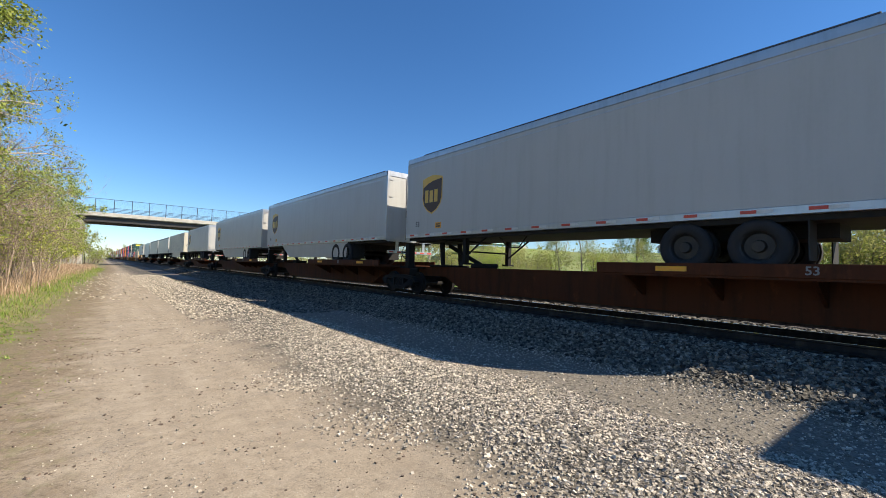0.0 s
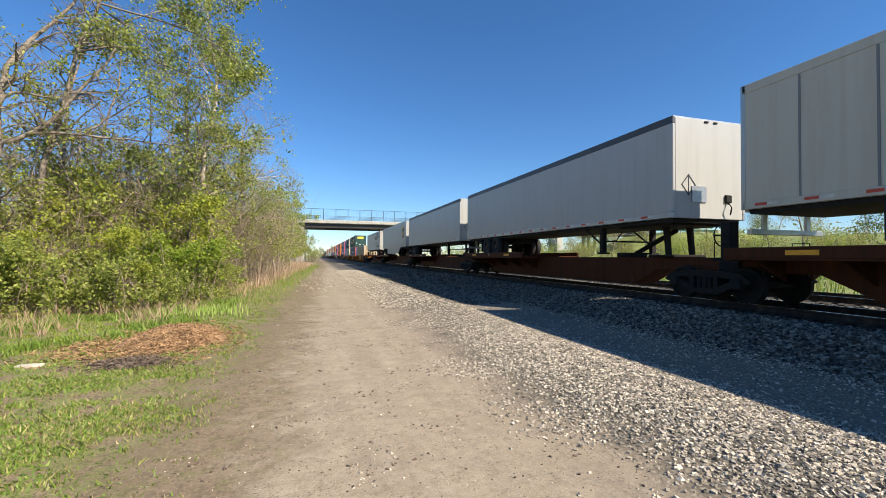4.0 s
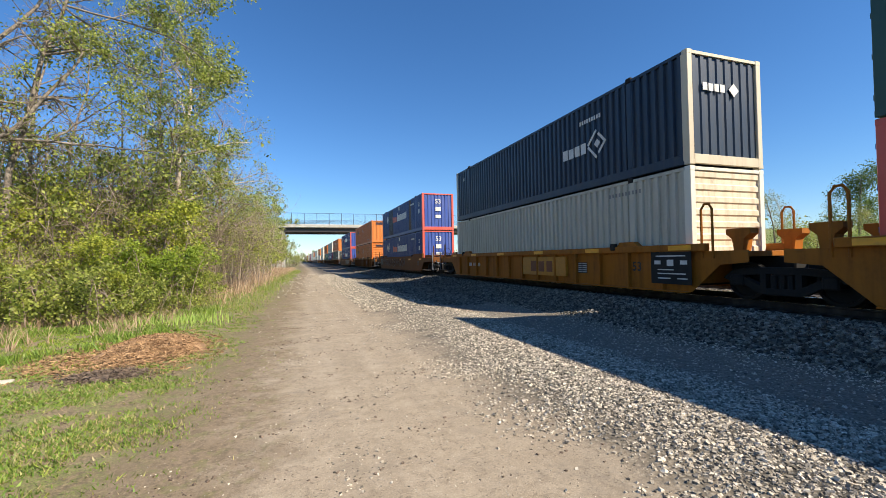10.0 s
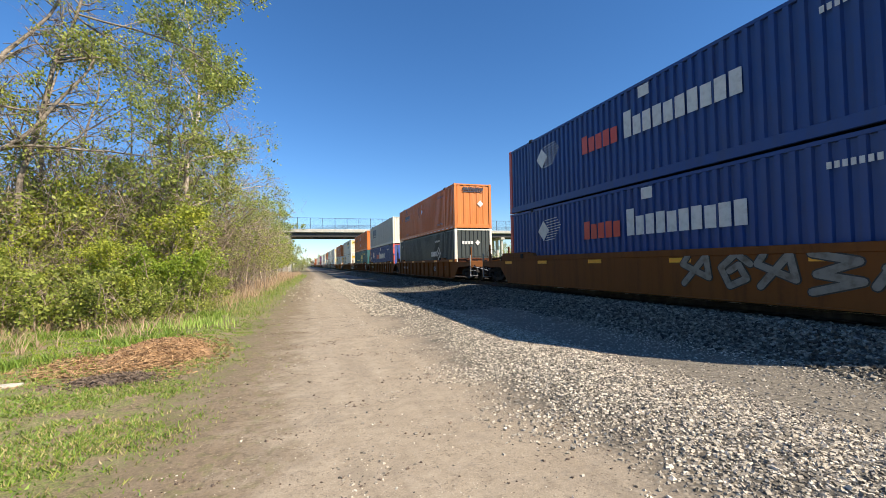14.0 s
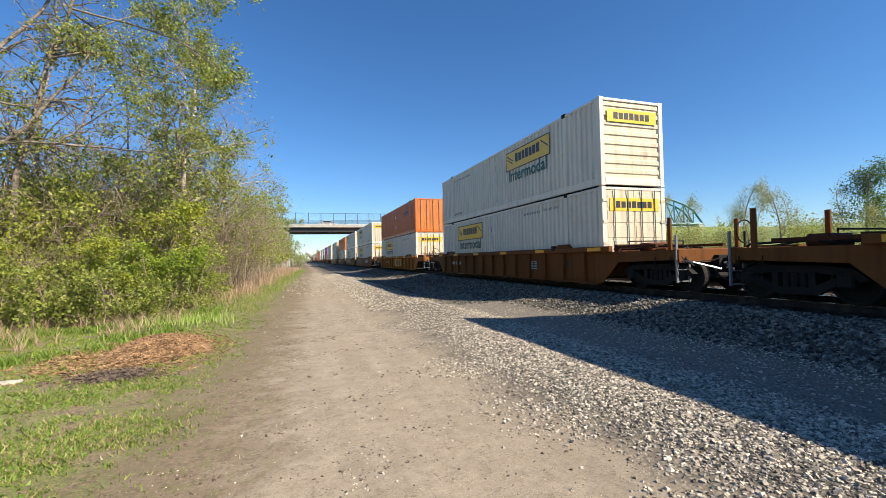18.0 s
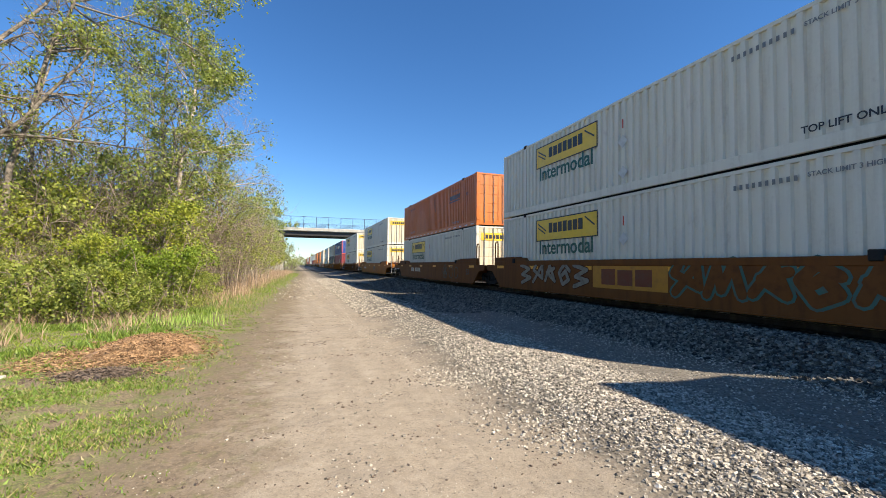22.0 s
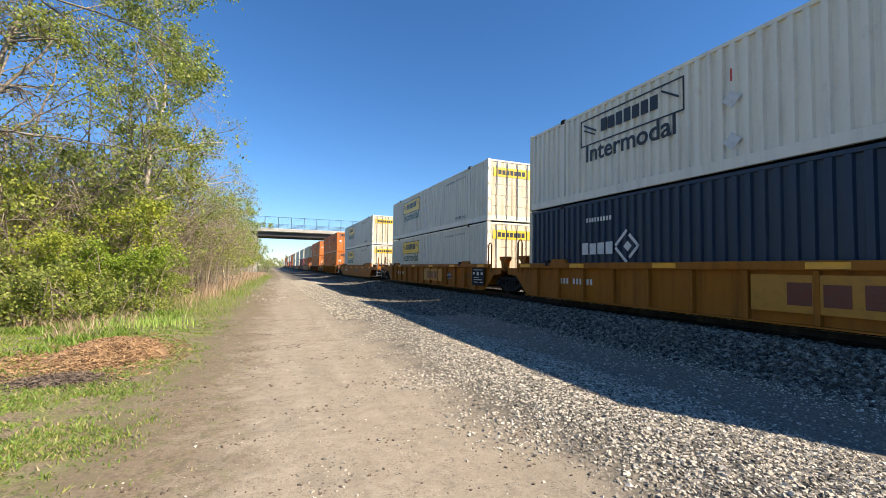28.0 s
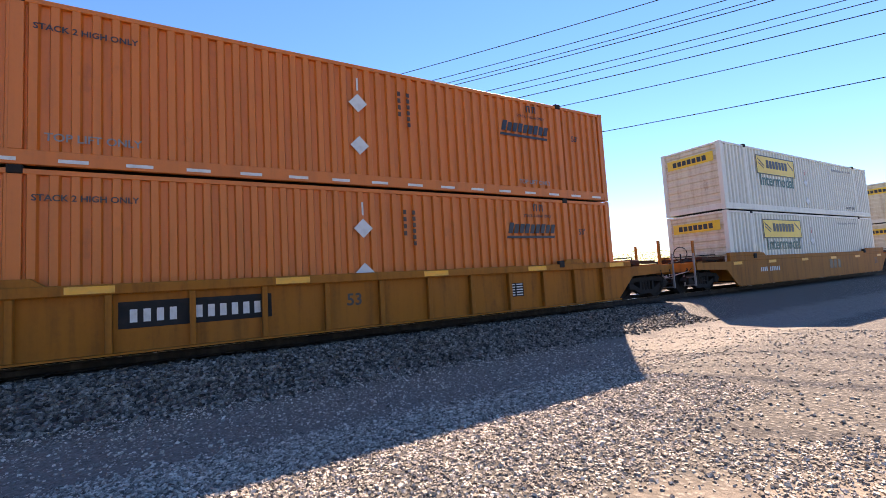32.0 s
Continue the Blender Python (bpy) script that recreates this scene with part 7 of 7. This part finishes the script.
            if lod < 1:
                for x in (-1.4, 1.4):
                    part("end_hoop", cached(("el", sg, x, mat.name), lambda: m_of("end_hoop", Shape().tube([(x, sg * 8.42, .95), (x, sg * 8.42, 2.1), (x, sg * 8.5, 2.22), (x, sg * 8.62, 2.22), (x, sg * 8.7, 2.1), (x, sg * 8.7, .95)], .03, 6), mat)), None, car, "tall painted grab hoop")
            if sg > 0:
                truck(car, 9.77, lod)
    return car


GLYPHS = ([(0, .1), (.25, .95), (.42, .25), (.7, 1), (1, .15)], [(.1, .2), (.5, .95), (.9, .2), (.25, .6), (.85, .8)],
          [(.9, .7), (.5, 1), (.1, .6), (.4, .08), (.85, .3), (.6, .68), (.35, .5)], [(0, .95), (.9, .75), (.15, .45), (1, .3), (.1, .02)],
          [(.1, .1), (.9, .95), (.95, .3), (.1, .7), (.3, .95)])


def strokes(paths, w):
    """Thin sprayed strokes along paths, round at every corner."""
    sh, lift = Shape(), .0015
    for p in paths:
        for i, (x, z) in enumerate(p):
            lift += .00025
            sh.prism([(x + w * math.cos(k * .7854), z + w * math.sin(k * .7854)) for k in range(8)], "z", 0, lift)
            if i:
                d = Vector((x - p[i - 1][0], z - p[i - 1][1]))
                u = Vector((-d.y, d.x)).normalized() * w
                lift += .00025
                sh.prism([(p[i - 1][0] - u.x, p[i - 1][1] - u.y), (x - u.x, z - u.y), (x + u.x, z + u.y), (p[i - 1][0] + u.x, p[i - 1][1] + u.y)], "z", 0, lift)
    return sh


def graffiti(car, s, out, tags, rng):
    """Sprayed tags on the side, each (style, from, to, fill, line) in metres along the car."""
    for style, a, b, fill, line in tags:
        wide, z0, tall = abs(a - b), .38, .78
        if style == "panel":
            part("patch_panel", flat([rect(0, wide, 0, .68)], .004), OWNER_YELLOW, car, "pale yellow repainted panel", at=sign_pose(s, a, .42, out - .004))
            part("logo", flat([[(x + wide / 2, z) for x, z in q] for q in letter_blocks(3, wide * .72, .48, 0, .15)], .004), OWNER_RED, car, "red block marks", at=sign_pose(s, a, .53, out + .001))
            continue
        n = max(1, round(wide / .95))
        paths = []
        if style == "flower":
            rings = [(.85 + .24 * math.cos(j * 1.2566 + .3), .3 + .22 * math.sin(j * 1.2566 + .3), .2) for j in range(5)] + [(.85, .3, .05), (1.95, .3, .36), (2.85, .28, .32)]
            paths = [[(x + r * math.cos(m * .5236), z + r * (1.05 - .05 * m / 12) * math.sin(m * .5236)) for m in range(13)] for x, z, r in rings]
        for k in range(0 if style == "flower" else n):
            g = rng.choice(GLYPHS)
            if style == "scrawl":
                g = [(x, z * rng.uniform(.3, .8)) for x, z in rng.choice(GLYPHS)[:4]]
            w = wide / n
            sk = rng.uniform(-.1, .15)
            paths.append([(w * (k + .04 + x * .88) + sk * z, z * tall) for x, z in g])
        thick = {"block": .07, "bubble": .11, "scrawl": .013, "flower": .028}[style]
        for q in paths:
            if fill is not None:
                part("graffiti_outline", strokes([q], thick + (.06 if style == "bubble" else .028)), line, car, "sprayed graffiti outline", at=sign_pose(s, a, z0, out))
                part("graffiti", strokes([q], thick), fill, car, "sprayed graffiti letter", at=sign_pose(s, a, z0, out + .011))
            else:
                part("graffiti", strokes([q], thick), line, car, "sprayed graffiti line", at=sign_pose(s, a, z0, out))


# ---- trailers and their spine cars ----
DECK = 1.12


def trailer(style, half=8.077, skirt=False, axles=(1.5, 2.75), z1=3.88):
    """A road trailer: nose at +y, doors at -y, standing on its tyres."""
    wall = {"cream": TRAILER_CREAM, "warm": TRAILER_WARM}.get(style, TRAILER)
    lab = {"shield": "silver-white road trailer with a brown and gold shield", "cream": "cream panelled road trailer with upright seams",
           "warm": "warm white road trailer with navy swoosh marks", "white": "plain white road trailer with red and white strips"}[style]
    t = thing("road_trailer", lab, "trailer", "trailers on the train")
    z0 = 1.03
    for s in (-1, 1):
        part("side_wall", Shape().box(*sorted((s * 1.24, s * 1.285)), -half + .06, half - .06, z0 + .16, z1 - .2), wall, t)
        part("bottom_rail", Shape().box(*sorted((s * 1.2, s * 1.295)), -half, half, z0, z0 + .16, c=.012), ALU if style != "cream" else wall, t)
        part("top_rail", Shape().box(*sorted((s * 1.2, s * 1.295)), -half, half, z1 - .2, z1, c=.015), ALU if style == "shield" else DARK_ROOF if style == "white" else wall, t)
        if style == "shield":
            part("roof_edge", Shape().box(*sorted((s * 1.18, s * 1.27)), -half + .3, half - 1.0, z1, z1 + .045, c=.01), DARK_ROOF, t)
            part("rub_strip", Shape().box(*sorted((s * 1.285, s * 1.293)), -half + .2, half - .2, z1 - .33, z1 - .3), ALU, t)
        out = 1.297
        n = int(2 * half / 1.0)
        part("red_strip", flat([rect(-half + .3 + i * .98, -half + .55 + i * .98, 0, .06) for i in range(n)]), RED_INK, t, "red reflective dashes", at=sign_pose(s, 0, z0 + .06, out))["kind"] = "stuff"
        part("white_strip", flat([rect(-half + .56 + i * .98, -half + .8 + i * .98, 0, .06) for i in range(n)]), WHITE_INK, t, "white reflective dashes", at=sign_pose(s, 0, z0 + .06, out))["kind"] = "stuff"
        if style == "cream":
            part("number_stencil", flat([rect(-.09, .09, k * .17, k * .17 + .12) for k in range(7)]), INK, t, at=sign_pose(s, half - .1, 2.4, 1.3))
            for k in range(12):
                part("panel_seam", Shape().box(*sorted((s * 1.285, s * 1.296)), -half + 1.2 + k * 1.24 - .02, -half + 1.2 + k * 1.24 + .02, z0 + .16, z1 - .2), GREY_INK, t)
        if style == "shield":
            part("shield_ground", flat([shield(1.16, 1.42)]), GOLD, t, "gold shield border", at=sign_pose(s, half - 1.6, 2.56, 1.288))
            part("shield_field", flat([shield(1.16, 1.42, .93)], .008), SHIELD, t, "dark brown shield field", at=sign_pose(s, half - 1.6, 2.56, 1.289))
            part("shield_sweep", flat([[(-.53, .28), (-.25, .42), (.1, .5), (.53, .54), (.53, .6), (.25, .64), (0, .66), (-.25, .64), (-.53, .6)]], .012), GOLD, t, "gold sweep across the shield's top", at=sign_pose(s, half - 1.6, 2.56, 1.289))
            part("shield_emblem", flat([[(a, b - .28) for a, b in p] for p in letter_blocks(3, .82, .46, 0, .3)], .012), GOLD, t, "three gold block marks", at=sign_pose(s, half - 1.6, 2.56, 1.289))
            words("lettering", "53", .26, INK, t, sign_pose(s, half - .75, 1.52, 1.287))
            part("warning_sign", flat([rect(-.16, .16, 0, .2)]), AMBER, t, "small amber warning sign", at=sign_pose(s, half - 2.0, 1.33, 1.288))
            part("warning_print", flat([rect(-.11, .11, .04, .09), rect(-.11, .11, .12, .16)], .008), INK, t, at=sign_pose(s, half - 2.0, 1.33, 1.289))
        if style == "warm":
            part("logo", flat([[(a - .75, b) for a, b in p] for p in letter_blocks(7, 2.3, .5, 0.0)]), NAVY_INK, t, "navy block marks", at=sign_pose(s, -half + 3.9, 2.62, 1.288))
            part("logo_swoosh", flat([[(-.7, .55), (.3, .85), (1.0, .9), (1.25, .7), (1.05, .35), (.5, -.2), (.95, .35), (1.0, .62), (.8, .76), (.2, .72)]]), NAVY_INK, t, "navy crescent swoosh", at=sign_pose(s, -half + 3.6, 2.62, 1.288))
            part("logo_suffix", flat(letter_blocks(7, 1.5, .34, 0.0)), GREY_INK, t, "thin grey block marks", at=sign_pose(s, -half + 1.75, 2.75, 1.288))
            words("lettering", "It's the Network that Delivers!", .33, GREY_INK, t, sign_pose(s, -half + 2.9, 2.0, 1.288))
            part("address_stencil", flat(bars(22, 3.2, .2)), GREY_INK, t, at=sign_pose(s, -half + 2.4, 1.45, 1.288))
            part("placard_holder", flat([diamond(.16), [(a + .4, b) for a, b in diamond(.16)]]), GREY_INK, t, at=sign_pose(s, half - 4.2, 1.7, 1.288))
        if skirt:
            part("skirt", Shape().prism([(-half + 3.7, .3), (half - 4.6, .3), (half - 3.2, z0), (-half + 3.6, z0)], "x", *sorted((s * 1.22, s * 1.25))), wall, t, "white side skirt")
        leg = part("landing_leg", Shape().box(*sorted((s * .95, s * 1.12)), half - 3.3, half - 3.14, .12, z0, c=.01), GRIME, t)
        part("foot", Shape().box(*sorted((s * .88, s * 1.18)), half - 3.36, half - 3.08, .06, .12), GRIME, leg)
        part("leg_brace", Shape().tube([(s * 1.03, half - 3.25, .35), (s * 1.03, half - 4.3, z0)], .03, 6), GRIME, t)
    part("cross_brace", Shape().tube([(-.95, half - 3.22, .5), (.95, half - 3.22, .5)], .03, 6), GRIME, t)
    part("roof", Shape().box(-1.24, 1.24, -half + .03, half - .03, z1 - .02, z1 + .02), ALU, t)
    part("underframe", Shape().box(-1.18, 1.18, -half + .1, half - .1, z0 - .1, z0 + .05), BLACK, t)
    nose = part("nose_wall", Shape().box(-1.2, 1.2, half - .06, half, z0, z1 - .02, c=.015), wall, t)
    part("nose_corner", Shape().box(-1.295, -1.2, half - .09, half + .01, z0 + .16, z1 - .2, c=.02), wall, t)
    part("nose_corner", Shape().box(1.2, 1.295, half - .09, half + .01, z0 + .16, z1 - .2, c=.02), wall, t)
    if style != "cream":
        part("nose_panel", flat([rect(-.25, .25, -.22, .22)], .03), ALU, nose, "small hatch", at=end_pose(1, .4, 1.7, half))
    part("nose_diamond", flat([[(0, -.3), (.25, 0), (.21, 0), (0, -.25)], [(0, .3), (.25, 0), (.21, 0), (0, .25)], [(0, -.3), (-.25, 0), (-.21, 0), (0, -.25)], [(0, .3), (-.25, 0), (-.21, 0), (0, .25)], rect(-.015, .015, -.24, .24)]), INK, nose, "dark diamond outline", at=end_pose(1, .75, 1.95, half + .001))
    for x in (-.2, .12):
        part("marker_light", Shape().box(x - .07, x + .07, half - .02, half + .03, z1 - .1, z1 - .05, c=.01), BLACK, nose)
    part("air_connector", Shape().box(-.75, -.52, half, half + .06, 1.5, 1.72, c=.02).tube([(-.62, half + .05, 1.5), (-.6, half + .16, 1.35), (-.62, half + .1, 1.15)], .02, 6), GRIME, nose, "air line connectors")
    part("kingpin_plate", Shape().box(-1.0, 1.0, half - 2.4, half - .3, z0 - .16, z0 - .1), GRIME, t)
    part("rear_frame", Shape().box(-1.295, -1.19, -half - .02, -half + .08, z0, z1).box(1.19, 1.295, -half - .02, -half + .08, z0, z1).box(-1.19, 1.19, -half - .02, -half + .08, z1 - .2, z1).box(-1.19, 1.19, -half - .02, -half + .08, z0 - .05, z0 + .16), ALU if style != "warm" else wall, t)
    for s in (-1, 1):
        d = part("rear_door", Shape().box(*sorted((s * .01, s * 1.19)), -half, -half + .05, z0 + .16, z1 - .2, c=.008), wall, t, "closed rear door")
        part("lock_rod", Shape().tube([(s * .32, -half - .02, z0 + .05), (s * .32, -half - .02, z1 - .1)], .015, 6), STEEL, d)
        for k in range(4):
            part("hinge", Shape().box(*sorted((s * 1.02, s * 1.22)), -half - .02, -half, z0 + .35 + k * .72, z0 + .42 + k * .72), ALU, d)
    part("bumper", Shape().box(-1.15, 1.15, -half, -half + .1, .48, .6, c=.01).box(-.75, -.63, -half + .02, -half + .08, .6, z0).box(.63, .75, -half + .02, -half + .08, .6, z0), ALU, t, "bar bumper with red and white strip")
    part("bumper_dashes", flat([rect(-1.1 + i * .4, -.9 + i * .4, 0, .06) for i in range(6)]), RED_INK, t, at=end_pose(-1, 0, .51, -half - .002))
    part("slider_frame", Shape().box(-.55, .55, -half + axles[0] - 1.0, -half + axles[1] + 1.0, .66, z0 - .1), GRIME, t)
    for a in axles:
        y = -half + a
        part("axle", Shape().tube([(-1.1, y, .5), (1.1, y, .5)], .07, 10), GRIME, t)
        for s in (-1, 1):
            for x in (1.13, .8):
                w = part("wheel", cached(("tw", s), lambda: m_of("wheel", Shape().lathe([(-s * .12, .3), (-s * .13, .45), (-s * .09, .495), (s * .09, .495), (s * .13, .45), (s * .125, .3), (s * .06, .28)], 0, 0, 0, 22), TYRE, True)), None, t, "black double tyre", at=pose(s * x, y, .5))
                part("rim", cached(("rim", s), lambda: m_of("rim", Shape().lathe([(s * .12, .3), (s * .09, .27), (s * .02, .24), (s * .02, .12), (s * .1, .1), (s * .1, 0)], 0, 0, 0, 18), RIM)), None, w)
    for s in (-1, 1):
        part("mud_flap", Shape().box(*sorted((s * .68, s * 1.26)), -half + axles[0] - .72, -half + axles[0] - .7, .25, .95), BLACK, t)
    part("air_line", Shape().tube([(-.9, half - 4.6, .95), (-.85, half - 4.9, .62), (-.8, half - 5.3, .6), (-.78, half - 5.6, .95)], .02, 6), BLACK, t)
    return t


def spine_unit(length, nose_rear, yh):
    """Skeleton car under one trailer: a deep centre beam, wheel platforms and a hitch."""
    h = length / 2
    k = 1 if nose_rear else -1          # hitch end
    car = thing("spine_car", "rust-brown skeleton spine car carrying a trailer", "spine car", "spine cars of the train")
    part("centre_beam", Shape().prism([(-h, .72), (-h + 2.2, .72), (-h + 3.2, .24), (h - 3.2, .24), (h - 2.2, .72), (h, .72), (h, 1.08), (-h, 1.08)], "x", -.42, .42), CAR_RUST, car)
    for s in (-1, 1):
        a, b = sorted((-k * (h - .9), -k * (h - 8.6)))
        p = part("wheel_platform", Shape().box(*sorted((s * .42, s * 1.48)), a, b, 1.02, DECK), CAR_RUST, car, "steel wheel platform")
        part("platform_curb", Shape().box(*sorted((s * 1.42, s * 1.5)), a, b, 1.06, 1.3, c=.012), CAR_RUST, p)
        part("reflector", flat([rect(-.3, .3, -.05, .05)], .004), AMBER, p, "amber reflector strip", at=sign_pose(s, (a + b) / 2 - 2.2, 1.18, 1.502))
        part("reflector", flat([rect(-.3, .3, -.05, .05)], .004), AMBER, p, "amber reflector strip", at=sign_pose(s, (a + b) / 2 + 2.2, 1.18, 1.502))
        words("lettering", "53", .2, GREY_INK, p, sign_pose(s, (a + b) / 2, 1.18, 1.502))
        for j in range(5):
            y = a + .6 + j * (b - a - 1.2) / 4
            part("bracket", Shape().prism([(.42, .55), (.42, 1.02), (1.35, 1.02)] if s > 0 else [(-.42, .55), (-1.35, 1.02), (-.42, 1.02)], "y", y - .03, y + .03), CAR_RUST, car)
    part("hitch_stand", Shape().prism([(yh - .22, 1.08), (yh - .1, 1.08), (yh + .02, 2.05), (yh - .14, 2.05)], "x", -.5, -.38).prism([(yh - .22, 1.08), (yh - .1, 1.08), (yh + .02, 2.05), (yh - .14, 2.05)], "x", .38, .5).box(-.55, .55, yh - .4, yh + .3, 2.0, 2.06), GRIME, car, "dark trailer hitch stand")
    part("hitch_brace", Shape().tube([(0, yh, 1.9), (0, yh - k * 1.9, 1.12)], .08, 8), GRIME, car)
    part("hitch_base", Shape().box(-.6, .6, yh - .5, yh + .5, 1.08, 1.16, c=.02), GRIME, car)
    part("hitch_shoe", Shape().box(-.35, .35, yh - k * 1.9 - .35, yh - k * 1.9 + .35, 1.08, 1.24, c=.03), GRIME, car)
    part("brake_stand", Shape().box(-1.12, -.82, h - .75, h - .5, 1.05, 1.95, c=.02).box(-1.3, 1.2, h - .95, h - .45, 1.0, 1.07), GRIME, car, "dark brake stand on a cross step")
    part("brake_wheel", Shape().tube([(-.97 + .27 * math.cos(j * math.pi / 8), h - .44, 1.62 + .27 * math.sin(j * math.pi / 8)) for j in range(17)], .018, 6).box(-1.0, -.94, h - .52, h - .42, 1.38, 1.86).box(-1.2, -.74, h - .46, h - .42, 1.6, 1.64), GRIME, car, "round brake wheel")
    for x in (-1.3, 1.3):
        part("grab_iron", Shape().tube([(x, h - .9, 1.05), (x, h - .9, 1.45), (x, h - .5, 1.45), (x, h - .5, 1.05)], .016, 6), GRIME, car)
    part("joint_casting", Shape().box(-.5, .5, h - .5, h + .1, .62, 1.0, c=.04), GRIME, car)
    truck(car, h)
    return car


# ---- make-up of the train: places are metres from the eye along the track at the start ----
def put(ob, y0, z=ZR, turned=False):
    MOVERS.append((ob, y0, z, turned))


TRAILERS = [  # front end, style, half length, nose at the rear, skirt, axles from the doors
    (-20.2, "shield", 8.077, True, False, (3.4, 4.65), 4.0),
    (0.5, "shield", 6.62, True, False, (1.9, 3.15), 4.08),
    (15.25, "shield", 8.077, True, True, (3.6, 4.85), 3.93),
    (32.85, "shield", 8.077, True, True, (3.4, 4.65), 3.85),
    (52.95, "shield", 6.95, True, False, (2.6, 3.85), 3.87),
    (70.4, "cream", 8.077, False, True, (3.2, 4.45), 3.83),
    (88.5, "white", 8.077, False, False, (3.0, 4.25), 3.8),
    (106.2, "white", 8.077, False, False, (1.6, 2.85), 3.85),
    (123.95, "shield", 8.077, False, True, (2.4, 3.65), 3.77),
    (143.25, "warm", 8.077, True, False, (1.35, 2.6), 3.8),
]
for i, (y, st, hf, far_nose, sk, ax, tall) in enumerate(TRAILERS):
    put(trailer(st, hf, sk, ax, tall), y + hf, ZR + DECK, not far_nose)
    a = y - (3.65 if i == 1 else 0.75)
    b = TRAILERS[i + 1][0] - (3.65 if i == 0 else 0.75) if i + 1 < len(TRAILERS) else y + 2 * hf + 1.2
    put(spine_unit(b - a, far_nose, (y + 2 * hf - 1.15 if far_nose else y + 1.15) - (a + b) / 2), (a + b) / 2)

RG, SM = "ribbed", "smooth"
STACKS = [  # front of the boxes, lower, upper (with * when turned round), well kind, paint, front end, rear end, graffiti
    (164.89, "tan*", None, RG, CAR_YELLOW, "C", "A", None),
    (184.64, "pacer*", "csx*", RG, CAR_YELLOW, "A", "A", None),
    (204.34, "grey*", "umax*", RG, CAR_YELLOW, "A", "C", None),
    (228.03, "pacer*", "pacer_old*", SM, CAR_BROWN, "C", "C", [("block", 8.4, 6.9, SPRAY_C, SPRAY_B), ("block", 6.9, -3.0, CAR_RUST, SPRAY_A)]),
    (251.7, "orange*", "orange_flat*", RG, CAR_BROWN, "C", "C", [("scrawl", 2.4, -1.6, None, SPRAY_A)]),
    (275.18, "pacer*", "pacer*", SM, CAR_BROWN, "C", "C", [("block", -1.4, -7.0, SPRAY_A, SPRAY_C)]),
    (299.0, "umax_dark*", "orange_flat*", RG, CAR_BROWN, "C", "A", None),
    (318.6, "pacer", "csx_white*", RG, CAR_BROWN, "A", "A", None),
    (337.95, "csx_teal", "orange*", RG, CAR_BROWN, "A", "C", None),
    (361.37, "jb", "jb*", RG, CAR_BROWN, "C", "C", None),
    (384.89, "jb", "orange_mid", RG, CAR_YELLOW, "C", "C", None),
    (408.52, "jb", "jb", SM, CAR_BROWN, "C", "A", [("block", 7.0, .9, SPRAY_C, SPRAY_B)]),
    (427.85, "jb", "jb", SM, CAR_BROWN, "A", "A", [("block", 6.1, 1.7, SPRAY_A, CAR_RUST), ("panel", 1.5, -1.4, None, None), ("bubble", -1.5, -6.2, CAR_BROWN, SPRAY_B)]),
    (447.18, "jb", "orange_bare", SM, CAR_BROWN, "A", "C", [("flower", -2.75, -6.2, None, SPRAY_C)]),
    (470.74, "jb", "jb", SM, CAR_YELLOW, "C", "C", None),
    (494.5, "jb", "jb", RG, CAR_BROWN, "C", "C", None),
    (517.9, "maroon", "pacer", RG, CAR_YELLOW, "C", "A", None),
    (537.45, "umax", "jb_dark", RG, CAR_YELLOW, "A", "A", None),
    (557.02, "jb", "jb", RG, CAR_YELLOW, "A", "C", None),
    (580.66, "jb", "jb", SM, CAR_YELLOW, "C", "C", None),
    (603.98, "orange", "orange", RG, CAR_YELLOW, "C", "C", None),
    (627.4, "orange", "orange", RG, CAR_BROWN, "C", "C", None),
]
rng = random.Random(11)
y = 650.9
TAIL = [("orange", "jb"), ("maroon", "jb"), ("jb", "jb"), ("jb", "jb"), ("orange", "orange"), ("pacer", "jb"), ("orange", "jb"), ("jb", "orange"), ("orange", "orange"),
        ("jb", "jb"), ("csx_teal", "jb"), ("orange", "orange"), ("jb", "orange"), ("pacer", "pacer"), ("jb", "jb"), ("orange", "jb"), ("grey", "umax")][:10]
for i, (lo, up) in enumerate(TAIL):
    e = ("C", "A") if i % 3 == 0 else ("A", "A") if i % 3 == 1 else ("A", "C")
    STACKS.append((y, lo, up, RG if i % 2 else SM, (CAR_YELLOW, CAR_BROWN)[i % 2], e[0], e[1], None))
    y += 19.6 if e[1] == "A" else 23.5
for i, (y, lo, up, kind, mat, fe, re, spray) in enumerate(STACKS):
    lod = 1 if i >= 23 else 0
    put(well_unit(kind, mat, fe, re, spray, i, lod), y + HL)
    for st, z in ((lo, .36), (up, .36 + CH + .03)):
        if st:
            put(container(st.rstrip("*"), lod), y + HL, ZR + z, st.endswith("*"))

worn = FIRST[("pacer", 0)]
for s in (-1, 1):
    part("repaired_wall", corrugated_side(FADED_BLUE, s, HL - 3.55, HL - .2, 0.18, CH - .12), None, worn, "faded and scuffed blue wall section", at=pose(s * .003, 0, 0))
part("scuffed_nose", folded_end(FADED_BLUE, True, HL - .026, 1, -HW + .17, .1, .2, CH - .14, .3, .035), None, worn, "scuffed grey-blue nose panel")


def motions():
    """The train rolls past towards the camera and on, slowing a little; one car crosses the bridge."""
    def gone(t):
        return 19.973 * t - 0.0371448 * t * t + 0.00044193 * t ** 3
    for ob, y0, z, turned in MOVERS:
        walk(ob, [(t, pose(XC, y0 - gone(t), z, 0, 0, 180 if turned else 0)) for t in range(0, 33, 2)])
    for ob, rows in CROSSING:
        walk(ob, rows)

motions()
